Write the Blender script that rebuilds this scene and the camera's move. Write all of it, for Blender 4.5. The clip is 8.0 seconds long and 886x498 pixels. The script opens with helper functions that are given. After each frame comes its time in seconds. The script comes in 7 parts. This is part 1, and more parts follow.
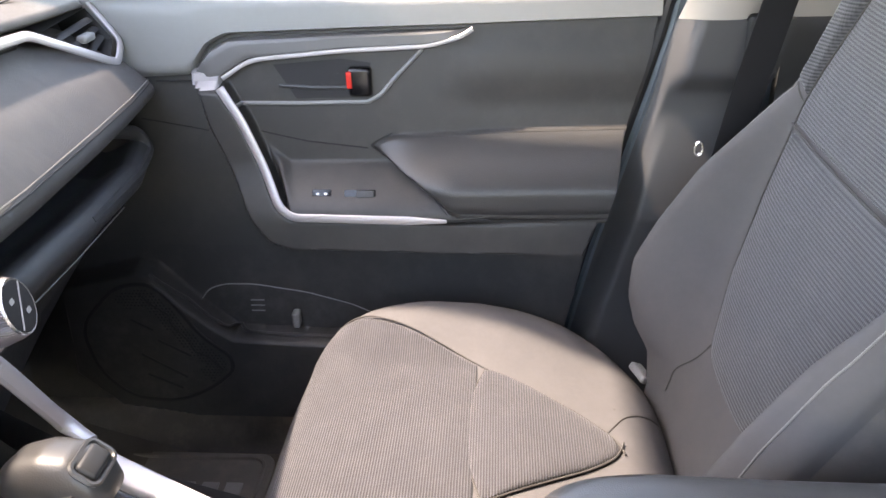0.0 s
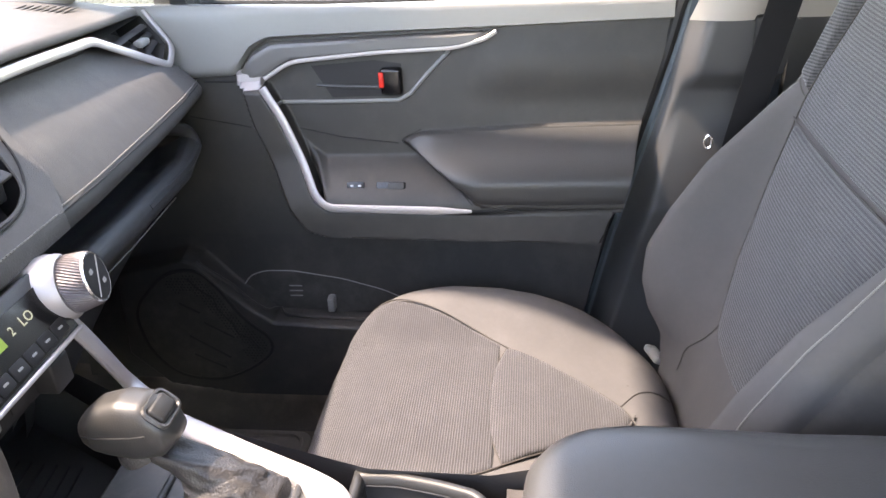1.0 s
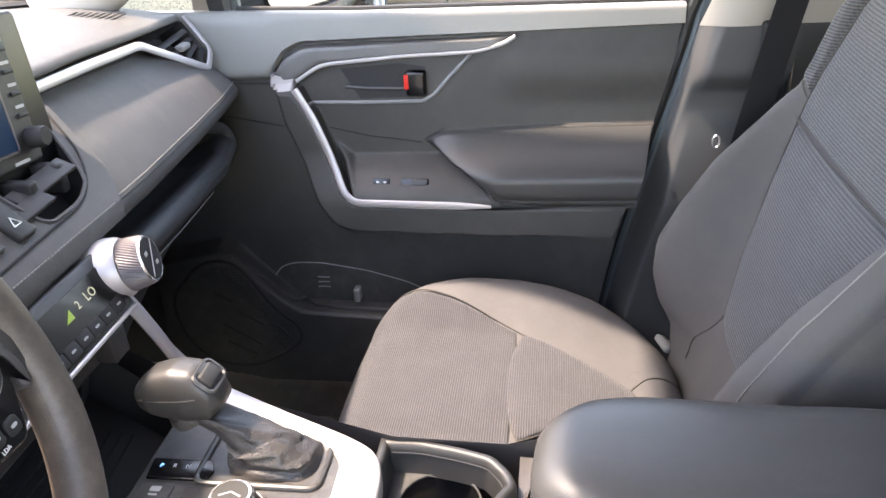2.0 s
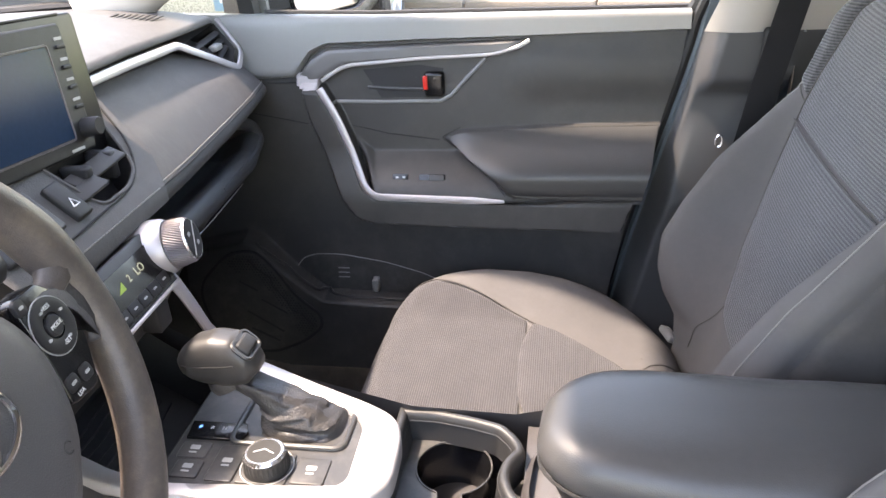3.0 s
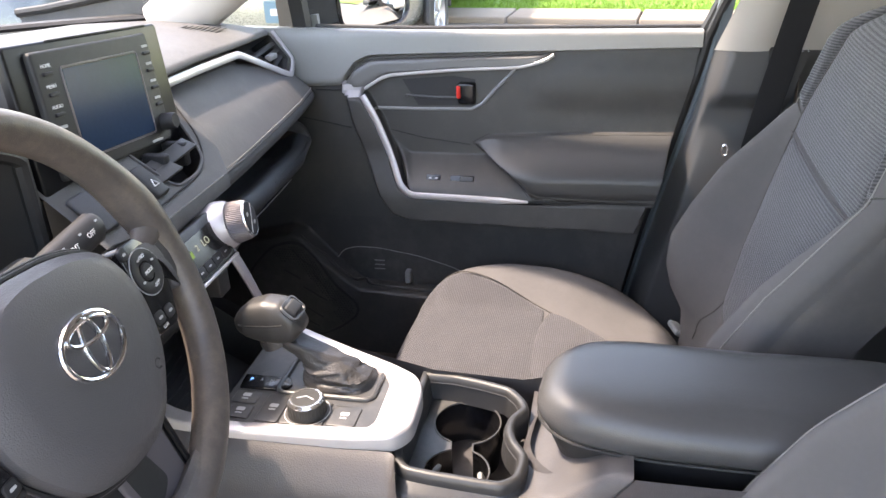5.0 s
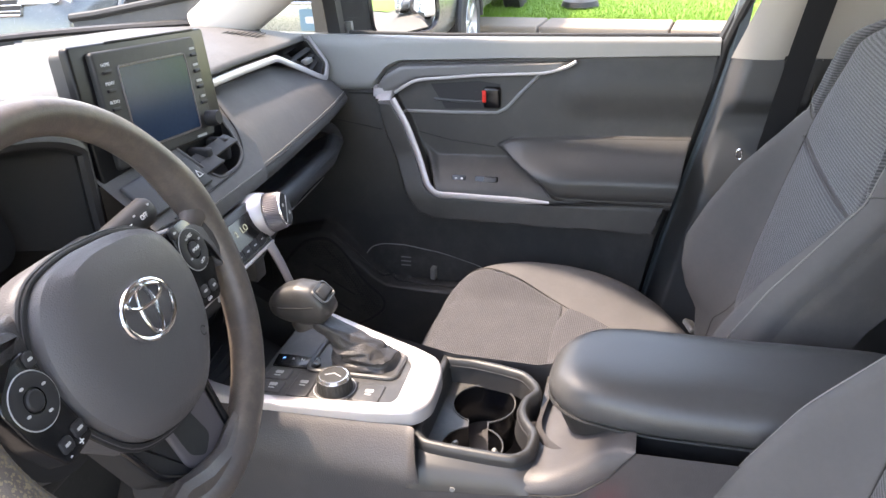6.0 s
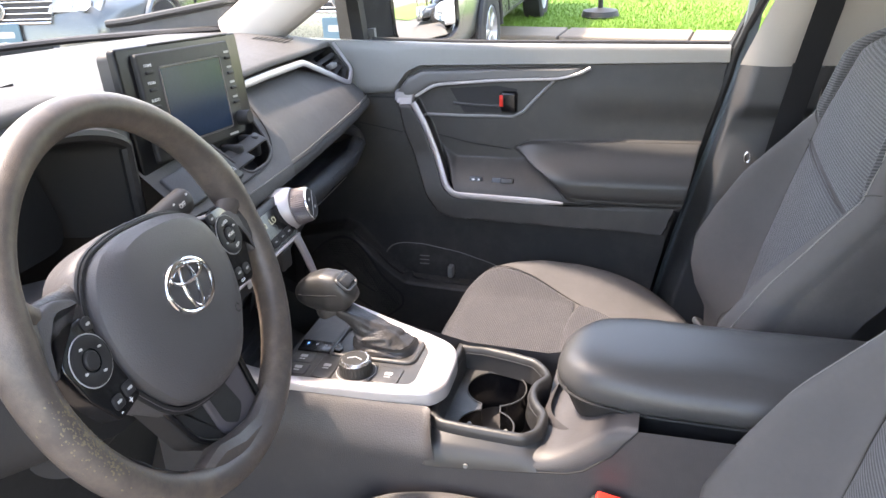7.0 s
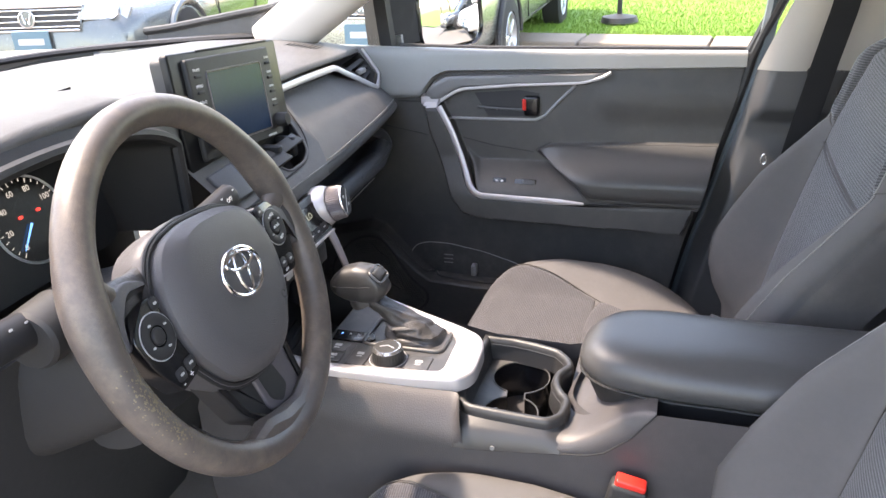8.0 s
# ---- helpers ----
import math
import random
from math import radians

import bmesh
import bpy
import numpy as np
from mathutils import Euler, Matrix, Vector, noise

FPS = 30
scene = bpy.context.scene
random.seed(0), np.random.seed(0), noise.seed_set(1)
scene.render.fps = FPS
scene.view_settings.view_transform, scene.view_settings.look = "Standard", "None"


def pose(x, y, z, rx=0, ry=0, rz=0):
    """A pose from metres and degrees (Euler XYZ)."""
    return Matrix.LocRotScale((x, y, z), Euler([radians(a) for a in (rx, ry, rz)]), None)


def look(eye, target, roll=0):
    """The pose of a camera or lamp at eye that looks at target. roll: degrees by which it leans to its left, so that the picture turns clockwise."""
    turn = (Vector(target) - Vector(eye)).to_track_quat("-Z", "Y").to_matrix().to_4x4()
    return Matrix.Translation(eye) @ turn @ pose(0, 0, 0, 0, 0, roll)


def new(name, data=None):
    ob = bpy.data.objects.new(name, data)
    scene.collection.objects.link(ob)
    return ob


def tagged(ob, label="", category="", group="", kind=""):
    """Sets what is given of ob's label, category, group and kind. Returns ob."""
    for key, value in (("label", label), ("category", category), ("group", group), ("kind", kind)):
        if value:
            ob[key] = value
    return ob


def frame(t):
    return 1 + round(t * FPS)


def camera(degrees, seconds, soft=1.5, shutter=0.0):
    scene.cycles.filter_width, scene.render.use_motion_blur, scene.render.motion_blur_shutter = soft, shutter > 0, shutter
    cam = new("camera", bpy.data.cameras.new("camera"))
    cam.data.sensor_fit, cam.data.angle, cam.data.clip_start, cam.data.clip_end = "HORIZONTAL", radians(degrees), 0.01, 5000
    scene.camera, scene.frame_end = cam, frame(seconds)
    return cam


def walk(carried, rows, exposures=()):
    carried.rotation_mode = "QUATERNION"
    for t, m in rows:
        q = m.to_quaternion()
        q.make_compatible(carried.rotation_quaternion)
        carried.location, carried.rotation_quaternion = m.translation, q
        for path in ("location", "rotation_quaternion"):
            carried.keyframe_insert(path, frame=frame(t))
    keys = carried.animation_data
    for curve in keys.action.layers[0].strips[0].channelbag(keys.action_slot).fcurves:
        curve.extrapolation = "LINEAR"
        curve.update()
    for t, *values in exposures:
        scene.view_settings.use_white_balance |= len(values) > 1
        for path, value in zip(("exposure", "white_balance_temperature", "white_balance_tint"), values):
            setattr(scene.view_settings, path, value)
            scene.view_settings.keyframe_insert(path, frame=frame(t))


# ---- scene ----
cam = camera(58.5, 8.0)
PATH = [
    (0, (0.089, -0.027, 1.358), (-0.052, 1.734, 0.421), -1.9),
    (0.5, (0.096, -0.069, 1.368), (-0.094, 1.687, 0.429), -2.6),
    (1, (0.104, -0.106, 1.378), (-0.116, 1.649, 0.446), -3.0),
    (1.5, (0.109, -0.14, 1.388), (-0.14, 1.614, 0.46), -3.3),
    (3, (0.118, -0.242, 1.408), (-0.187, 1.512, 0.497), -3.1),
    (3.5, (0.122, -0.282, 1.415), (-0.193, 1.475, 0.512), -2.9),
    (4, (0.135, -0.31, 1.42), (-0.197, 1.448, 0.527), -2.7),
    (4.5, (0.148, -0.337, 1.427), (-0.216, 1.42, 0.542), -2.7),
    (6, (0.184, -0.431, 1.441), (-0.29, 1.315, 0.588), -2.7),
    (6.5, (0.197, -0.463, 1.444), (-0.305, 1.282, 0.603), -2.6),
    (7, (0.202, -0.49, 1.446), (-0.319, 1.254, 0.615), -2.7),
    (7.5, (0.201, -0.517, 1.448), (-0.337, 1.224, 0.625), -2.9),
    (8, (0.204, -0.549, 1.456), (-0.36, 1.188, 0.641), -3.0),
]
EXPOSURES = [(0.0, 3.83, 8800, 19), (4.0, 3.61, 8700, 18), (8.0, 3.42, 8500, 18)]
walk(cam, [(t, look(eye, target, roll)) for t, eye, target, roll in PATH], EXPOSURES)

# ---- light ----
SUN_FROM = Vector((-0.47, 0.045, 0.88)).normalized()
sky_world = bpy.data.worlds.new("sky")
scene.world = sky_world
sky_world.use_nodes = True
_n = sky_world.node_tree.nodes
_sky = _n.new("ShaderNodeTexSky")
_sky.sky_type = "NISHITA"
_sky.sun_disc = False
_sky.sun_elevation = math.asin(SUN_FROM.z)
_sky.sun_rotation = math.atan2(SUN_FROM.x, SUN_FROM.y)
_n["Background"].inputs["Strength"].default_value = 0.15
sky_world.node_tree.links.new(_sky.outputs[0], _n["Background"].inputs["Color"])
sun = new("sun", bpy.data.lights.new("sun", "SUN"))
sun.data.energy, sun.data.angle, sun.data.color = 1.2, radians(2.0), (1.0, 0.985, 0.975)
sun.matrix_world = look((0, 0, 8), Vector((0, 0, 8)) - SUN_FROM)


# ---- materials ----
def surf(name, col, rough=0.5, metal=0.0, grain=0.0, gscale=900.0, var=0.1, vscale=6.0, spec=0.5, coat=0.0, dust=0.0, dustcol=(0.45, 0.40, 0.34), cells=False):
    """A plain surface: two scales of tone, gloss that varies, fine relief, and dust in patches."""
    m = bpy.data.materials.new(name)
    m.use_nodes = True
    nt = m.node_tree
    b = nt.nodes["Principled BSDF"]
    tc = nt.nodes.new("ShaderNodeTexCoord")
    big = nt.nodes.new("ShaderNodeTexNoise")
    big.inputs["Scale"].default_value, big.inputs["Detail"].default_value = vscale, 5.0
    fine = nt.nodes.new("ShaderNodeTexNoise")
    fine.inputs["Scale"].default_value, fine.inputs["Detail"].default_value = vscale * 22, 3.0
    for t in (big, fine):
        nt.links.new(tc.outputs["Object"], t.inputs["Vector"])
    mix = nt.nodes.new("ShaderNodeMix")
    mix.data_type = "RGBA"
    mix.inputs["A"].default_value = (*[c * (1 - var) for c in col], 1)
    mix.inputs["B"].default_value = (*[min(1, c * (1 + var)) for c in col], 1)
    add = nt.nodes.new("ShaderNodeMath")
    add.operation = "MULTIPLY_ADD"
    add.inputs[1].default_value = 0.45
    nt.links.new(fine.outputs["Fac"], add.inputs[0])
    half = nt.nodes.new("ShaderNodeMath")
    half.operation = "MULTIPLY"
    half.inputs[1].default_value = 0.55
    nt.links.new(big.outputs["Fac"], half.inputs[0])
    nt.links.new(half.outputs[0], add.inputs[2])
    nt.links.new(add.outputs[0], mix.inputs["Factor"])
    tone = mix.outputs["Result"]
    if dust:
        dn = nt.nodes.new("ShaderNodeTexNoise")
        dn.inputs["Scale"].default_value, dn.inputs["Detail"].default_value, dn.inputs["Roughness"].default_value = vscale * 2.3, 8.0, 0.7
        nt.links.new(tc.outputs["Object"], dn.inputs["Vector"])
        ramp = nt.nodes.new("ShaderNodeMapRange")
        ramp.inputs["From Min"].default_value, ramp.inputs["From Max"].default_value = 0.45, 0.8
        ramp.inputs["To Max"].default_value = dust
        nt.links.new(dn.outputs["Fac"], ramp.inputs["Value"])
        dm = nt.nodes.new("ShaderNodeMix")
        dm.data_type = "RGBA"
        dm.inputs["B"].default_value = (*dustcol, 1)
        nt.links.new(tone, dm.inputs["A"])
        nt.links.new(ramp.outputs[0], dm.inputs["Factor"])
        tone = dm.outputs["Result"]
    nt.links.new(tone, b.inputs["Base Color"])
    rr = nt.nodes.new("ShaderNodeMapRange")
    rr.inputs["To Min"].default_value, rr.inputs["To Max"].default_value = max(0.02, rough - 0.08), min(1, rough + 0.08)
    nt.links.new(fine.outputs["Fac"], rr.inputs["Value"])
    nt.links.new(rr.outputs[0], b.inputs["Roughness"])
    b.inputs["Metallic"].default_value = metal
    b.inputs["Specular IOR Level"].default_value = spec
    b.inputs["Coat Weight"].default_value = coat
    b.inputs["Coat Roughness"].default_value = 0.05
    if grain:
        if cells:
            g = nt.nodes.new("ShaderNodeTexVoronoi")
            g.feature = "SMOOTH_F1"
            gout = g.outputs["Distance"]
        else:
            g = nt.nodes.new("ShaderNodeTexNoise")
            g.inputs["Detail"].default_value = 2.0
            gout = g.outputs["Fac"]
        g.inputs["Scale"].default_value = gscale
        nt.links.new(tc.outputs["Object"], g.inputs["Vector"])
        bump = nt.nodes.new("ShaderNodeBump")
        bump.inputs["Strength"].default_value, bump.inputs["Distance"].default_value = grain, 0.001
        nt.links.new(gout, bump.inputs["Height"])
        nt.links.new(bump.outputs[0], b.inputs["Normal"])
    return m


def ribbed(name, dark, light, axis, pitch, cross):
    """Woven seat cloth with raised ribs across the seat and fine stitches along them."""
    m = surf(name, light, 0.95, var=0.12, vscale=9.0, spec=0.15, dust=0.10, dustcol=(0.36, 0.34, 0.33))
    nt = m.node_tree
    b = nt.nodes["Principled BSDF"]
    tc = nt.nodes["Texture Coordinate"]
    waves = []
    for ax, p in ((axis, pitch), (cross, pitch * 0.55)):
        w = nt.nodes.new("ShaderNodeTexWave")
        w.bands_direction = ax
        w.inputs["Scale"].default_value = 0.31416 / p
        w.inputs["Distortion"].default_value, w.inputs["Detail Scale"].default_value = 0.25, 3.0
        nt.links.new(tc.outputs["Object"], w.inputs["Vector"])
        waves.append(w)
    mul = nt.nodes.new("ShaderNodeMath")
    mul.operation = "MULTIPLY_ADD"
    mul.inputs[1].default_value, mul.inputs[2].default_value = 0.30, 0.0
    nt.links.new(waves[1].outputs["Fac"], mul.inputs[0])
    add = nt.nodes.new("ShaderNodeMath")
    add.operation = "ADD"
    nt.links.new(waves[0].outputs["Fac"], add.inputs[0])
    nt.links.new(mul.outputs[0], add.inputs[1])
    rng = nt.nodes.new("ShaderNodeMapRange")
    rng.inputs["From Max"].default_value = 1.3
    nt.links.new(add.outputs[0], rng.inputs["Value"])
    mix = nt.nodes.new("ShaderNodeMix")
    mix.data_type = "RGBA"
    mix.inputs["A"].default_value = (*dark, 1)
    nt.links.new(b.inputs["Base Color"].links[0].from_socket, mix.inputs["B"])
    nt.links.new(rng.outputs[0], mix.inputs["Factor"])
    nt.links.new(mix.outputs["Result"], b.inputs["Base Color"])
    bump = nt.nodes.new("ShaderNodeBump")
    bump.inputs["Strength"].default_value, bump.inputs["Distance"].default_value = 0.6, 0.001
    nt.links.new(add.outputs[0], bump.inputs["Height"])
    nt.links.new(bump.outputs[0], b.inputs["Normal"])
    b.inputs["Sheen Weight"].default_value = 0.15
    return m


def glass(name, tint=(1, 1, 1), rough=0.0):
    m = bpy.data.materials.new(name)
    m.use_nodes = True
    nt = m.node_tree
    b = nt.nodes["Principled BSDF"]
    mixs = nt.nodes.new("ShaderNodeMixShader")
    tr = nt.nodes.new("ShaderNodeBsdfTransparent")
    tr.inputs["Color"].default_value = (*tint, 1)
    gl = nt.nodes.new("ShaderNodeBsdfGlossy")
    gl.inputs["Roughness"].default_value = rough
    fr = nt.nodes.new("ShaderNodeLayerWeight")
    fr.inputs["Blend"].default_value = 0.5
    pw = nt.nodes.new("ShaderNodeMath")
    pw.operation = "POWER"
    pw.inputs[1].default_value = 4.0
    nt.links.new(fr.outputs["Facing"], pw.inputs[0])
    sc = nt.nodes.new("ShaderNodeMath")
    sc.operation = "MULTIPLY_ADD"
    sc.inputs[1].default_value, sc.inputs[2].default_value = 0.30, 0.03
    nt.links.new(pw.outputs[0], sc.inputs[0])
    nt.links.new(sc.outputs[0], mixs.inputs[0])
    nt.links.new(tr.outputs[0], mixs.inputs[1])
    nt.links.new(gl.outputs[0], mixs.inputs[2])
    nt.links.new(mixs.outputs[0], nt.nodes["Material Output"].inputs["Surface"])
    nt.nodes.remove(b)
    return m


def glow(name, col, strength=1.0):
    m = bpy.data.materials.new(name)
    m.use_nodes = True
    b = m.node_tree.nodes["Principled BSDF"]
    b.inputs["Base Color"].default_value = (*[c * 0.2 for c in col], 1)
    b.inputs["Emission Color"].default_value = (*col, 1)
    b.inputs["Emission Strength"].default_value = strength
    return m


def spotted(m, scale=26.0, size=0.11, strength=0.45):
    """Adds a scatter of small dark spots to a cloth."""
    nt = m.node_tree
    b = nt.nodes["Principled BSDF"]
    tc = nt.nodes["Texture Coordinate"]
    v = nt.nodes.new("ShaderNodeTexVoronoi")
    v.inputs["Scale"].default_value = scale
    nt.links.new(tc.outputs["Object"], v.inputs["Vector"])
    n = nt.nodes.new("ShaderNodeTexNoise")
    n.inputs["Scale"].default_value = 7.0
    nt.links.new(tc.outputs["Object"], n.inputs["Vector"])
    lim = nt.nodes.new("ShaderNodeMapRange")
    lim.inputs["From Min"].default_value, lim.inputs["From Max"].default_value = size, size * 0.5
    nt.links.new(v.outputs["Distance"], lim.inputs["Value"])
    some = nt.nodes.new("ShaderNodeMapRange")
    some.inputs["From Min"].default_value, some.inputs["From Max"].default_value, some.inputs["To Max"].default_value = 0.50, 0.60, strength
    nt.links.new(n.outputs["Fac"], some.inputs["Value"])
    mul = nt.nodes.new("ShaderNodeMath")
    mul.operation = "MULTIPLY"
    nt.links.new(lim.outputs[0], mul.inputs[0])
    nt.links.new(some.outputs[0], mul.inputs[1])
    mix = nt.nodes.new("ShaderNodeMix")
    mix.data_type = "RGBA"
    mix.inputs["B"].default_value = (0.045, 0.036, 0.034, 1)
    nt.links.new(b.inputs["Base Color"].links[0].from_socket, mix.inputs["A"])
    nt.links.new(mul.outputs[0], mix.inputs["Factor"])
    nt.links.new(mix.outputs["Result"], b.inputs["Base Color"])


M = {}
M["door"] = surf("door_plastic", (0.034, 0.033, 0.032), 0.42, grain=0.25, gscale=1400, var=0.10, cells=True, dust=0.05)
M["door_low"] = surf("lower_door_plastic", (0.031, 0.030, 0.030), 0.48, grain=0.3, gscale=1100, var=0.15, cells=True, dust=0.07)
# Grey lifted so the base colour carries the sill's sky reflection.
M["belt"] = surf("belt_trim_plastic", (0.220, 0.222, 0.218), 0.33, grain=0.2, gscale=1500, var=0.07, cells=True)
M["insert"] = surf("trim_blade_plastic", (0.120, 0.118, 0.116), 0.36, grain=0.15, gscale=1500, var=0.07, cells=True)
M["dash"] = surf("dash_skin", (0.074, 0.072, 0.071), 0.62, grain=0.45, gscale=750, var=0.08, vscale=9, cells=True, dust=0.10, dustcol=(0.30, 0.28, 0.26), spec=0.30)
M["dash_low"] = surf("lower_dash_plastic", (0.040, 0.041, 0.044), 0.5, grain=0.25, gscale=1200, var=0.12, cells=True)
# Lower dash plastic darkened for shade that nothing here casts on the driver's side.
M["knee"] = surf("shaded_dash_plastic", (0.022, 0.022, 0.023), 0.6, grain=0.25, gscale=1200, var=0.15, cells=True)
M["pad"] = surf("armrest_leather", (0.046, 0.046, 0.046), 0.38, grain=0.2, gscale=650, var=0.08, cells=True)
M["lid"] = surf("lid_leather", (0.058, 0.058, 0.059), 0.38, grain=0.15, gscale=1000, var=0.20, cells=True)
M["rim"] = surf("cup_holder_plastic", (0.030, 0.030, 0.031), 0.42, grain=0.15, gscale=1200, var=0.12)
M["silver"] = surf("satin_silver", (0.52, 0.495, 0.50), 0.42, 0.5, var=0.03)
M["chrome"] = surf("satin_chrome", (0.80, 0.80, 0.81), 0.24, 0.95, var=0.03)
M["bright"] = surf("polished_chrome", (0.72, 0.72, 0.73), 0.14, 1.0, var=0.02)
M["gloss"] = surf("piano_black", (0.007, 0.007, 0.008), 0.22, coat=0.15, var=0.2)
M["frame"] = surf("display_frame", (0.006, 0.006, 0.007), 0.34, var=0.15, spec=0.25)
M["black"] = surf("matt_black", (0.015, 0.015, 0.016), 0.6, var=0.2, grain=0.2, gscale=900)
M["key"] = surf("key_black", (0.022, 0.022, 0.024), 0.50, var=0.15, spec=0.3)
M["panel"] = surf("shift_panel", (0.044, 0.044, 0.045), 0.42, var=0.12, vscale=20, dust=0.12)
M["bezel"] = surf("display_bezel", (0.020, 0.020, 0.020), 0.58, var=0.08, grain=0.1)
M["console"] = surf("console_plastic", (0.056, 0.052, 0.054), 0.50, grain=0.25, gscale=700, var=0.10, cells=True, dust=0.05)
M["wheel"] = surf("worn_wheel_skin", (0.076, 0.063, 0.057), 0.42, grain=0.20, gscale=1100, var=0.28, vscale=13, cells=True, dust=0.60, dustcol=(0.21, 0.165, 0.125))
M["fleck"] = surf("bared_underlayer", (0.19, 0.155, 0.105), 0.8, var=0.3, vscale=60)
M["hub"] = surf("airbag_cover", (0.070, 0.067, 0.071), 0.50, grain=0.35, gscale=1000, var=0.08, cells=True)
M["spoke"] = surf("spoke_plastic", (0.115, 0.103, 0.110), 0.36, metal=0.2, var=0.06)
M["boot"] = surf("shift_boot_leather", (0.036, 0.034, 0.035), 0.42, grain=0.5, gscale=500, var=0.15, cells=True, dust=0.16)
M["knob"] = surf("shift_knob_skin", (0.036, 0.035, 0.034), 0.40, grain=0.08, gscale=800, var=0.10, cells=True)
M["cloth"] = surf("smooth_seat_cloth", (0.102, 0.098, 0.100), 0.92, grain=0.3, gscale=1600, var=0.14, vscale=8, spec=0.12, dust=0.20, dustcol=(0.17, 0.162, 0.16))
M["clean_cloth"] = surf("unspotted_seat_cloth", (0.102, 0.099, 0.099), 0.92, grain=0.3, gscale=1600, var=0.10, vscale=8, spec=0.12, dust=0.10, dustcol=(0.21, 0.18, 0.165))
M["side_cloth"] = surf("seat_side_cloth", (0.076, 0.073, 0.072), 0.85, grain=0.35, gscale=1200, var=0.10, spec=0.15, dust=0.08)
M["rib_x"] = ribbed("ribbed_cloth_cushion", (0.030, 0.029, 0.032), (0.088, 0.087, 0.096), "X", 0.0032, "Y")
M["rib_z"] = ribbed("ribbed_cloth_back", (0.042, 0.043, 0.046), (0.116, 0.116, 0.120), "Z", 0.0040, "Y")
spotted(M["cloth"], scale=34.0, strength=0.55)
spotted(M["rib_x"], strength=0.3)
M["crease"] = surf("seat_seam", (0.062, 0.058, 0.056), 0.9)
M["thread"] = surf("grey_thread", (0.20, 0.19, 0.18), 0.8)
M["seam"] = surf("dark_seam", (0.018, 0.018, 0.019), 0.8)
M["web"] = surf("belt_webbing", (0.020, 0.020, 0.022), 0.75, grain=0.5, gscale=1500, spec=0.2)
M["beige"] = surf("beige_pillar_trim", (0.42, 0.385, 0.345), 0.65, grain=0.2, gscale=1200, var=0.04)
M["headliner"] = surf("headliner_felt", (0.48, 0.45, 0.41), 0.95, grain=0.4, gscale=900, var=0.05)
M["pillar"] = surf("dark_pillar_trim", (0.064, 0.064, 0.066), 0.5, grain=0.25, gscale=1300, var=0.08, cells=True)
M["paint"] = surf("grey_blue_paint", (0.085, 0.105, 0.12), 0.45, metal=0.0, var=0.04)
M["rubber"] = surf("rubber_seal", (0.012, 0.012, 0.013), 0.6, var=0.2)
M["carpet"] = surf("dusty_carpet", (0.16, 0.138, 0.12), 0.98, grain=0.9, gscale=500, var=0.3, vscale=14, spec=0.05, dust=0.35, dustcol=(0.15, 0.12, 0.10))
M["lettering"] = surf("worn_lettering", (0.36, 0.33, 0.31), 0.8, var=0.2, vscale=40)
M["mat"] = surf("floor_mat_rubber", (0.19, 0.165, 0.145), 0.75, grain=0.6, gscale=420, var=0.2, vscale=12, dust=0.45, dustcol=(0.33, 0.27, 0.22))
M["grille"] = surf("scuffed_grille", (0.034, 0.033, 0.032), 0.55, grain=0.4, gscale=700, var=0.3, vscale=14, dust=0.30, dustcol=(0.16, 0.15, 0.14))
M["sill"] = surf("worn_sill", (0.085, 0.073, 0.064), 0.7, grain=0.4, gscale=500, var=0.25, vscale=10, dust=0.5, dustcol=(0.21, 0.17, 0.14))
M["red"] = surf("red_plastic", (0.75, 0.035, 0.025), 0.35, var=0.05)
M["white"] = surf("white_marking", (0.75, 0.75, 0.74), 0.5, var=0.03)
M["grey_mark"] = surf("grey_marking", (0.42, 0.42, 0.42), 0.5, var=0.03)
M["lcd"] = surf("dark_display_glass", (0.016, 0.038, 0.075), 0.18, var=0.25, spec=0.3, vscale=9)
M["tint"] = glass("privacy_glass", (0.16, 0.17, 0.17))
# Bonnet colour holds the sun's glare; the body paint itself is grey-blue.
M["hood"] = surf("sunlit_bonnet_paint", (0.62, 0.64, 0.66), 0.25, metal=0.2, coat=0.6, var=0.03)
M["clear"] = glass("clear_glass", (0.96, 0.98, 0.97))
M["lcd_glow"] = glow("display_digits", (0.75, 0.85, 0.7), 0.05)
M["lcd_green"] = glow("display_green", (0.45, 0.8, 0.15), 0.03)
M["blue_glow"] = glow("blue_needle", (0.10, 0.35, 1.0), 0.3)
M["red_glow"] = glow("red_warning_lamp", (1.0, 0.06, 0.05), 0.2)
M["white_glow"] = glow("dial_numerals", (0.9, 0.9, 0.9), 0.07)
mir = bpy.data.materials.new("mirror_glass")
mir.use_nodes = True
mir.node_tree.nodes["Principled BSDF"].inputs["Metallic"].default_value = 1.0
mir.node_tree.nodes["Principled BSDF"].inputs["Roughness"].default_value = 0.01
mir.node_tree.nodes["Principled BSDF"].inputs["Base Color"].default_value = (0.85, 0.87, 0.88, 1)
M["mirror"] = mir


# ---- makers ----
def thing(name, place, label, category, kind="", group=""):
    e = new(name)
    e.empty_display_size = 0.05
    e.location = place
    return tagged(e, label, category, group, kind)


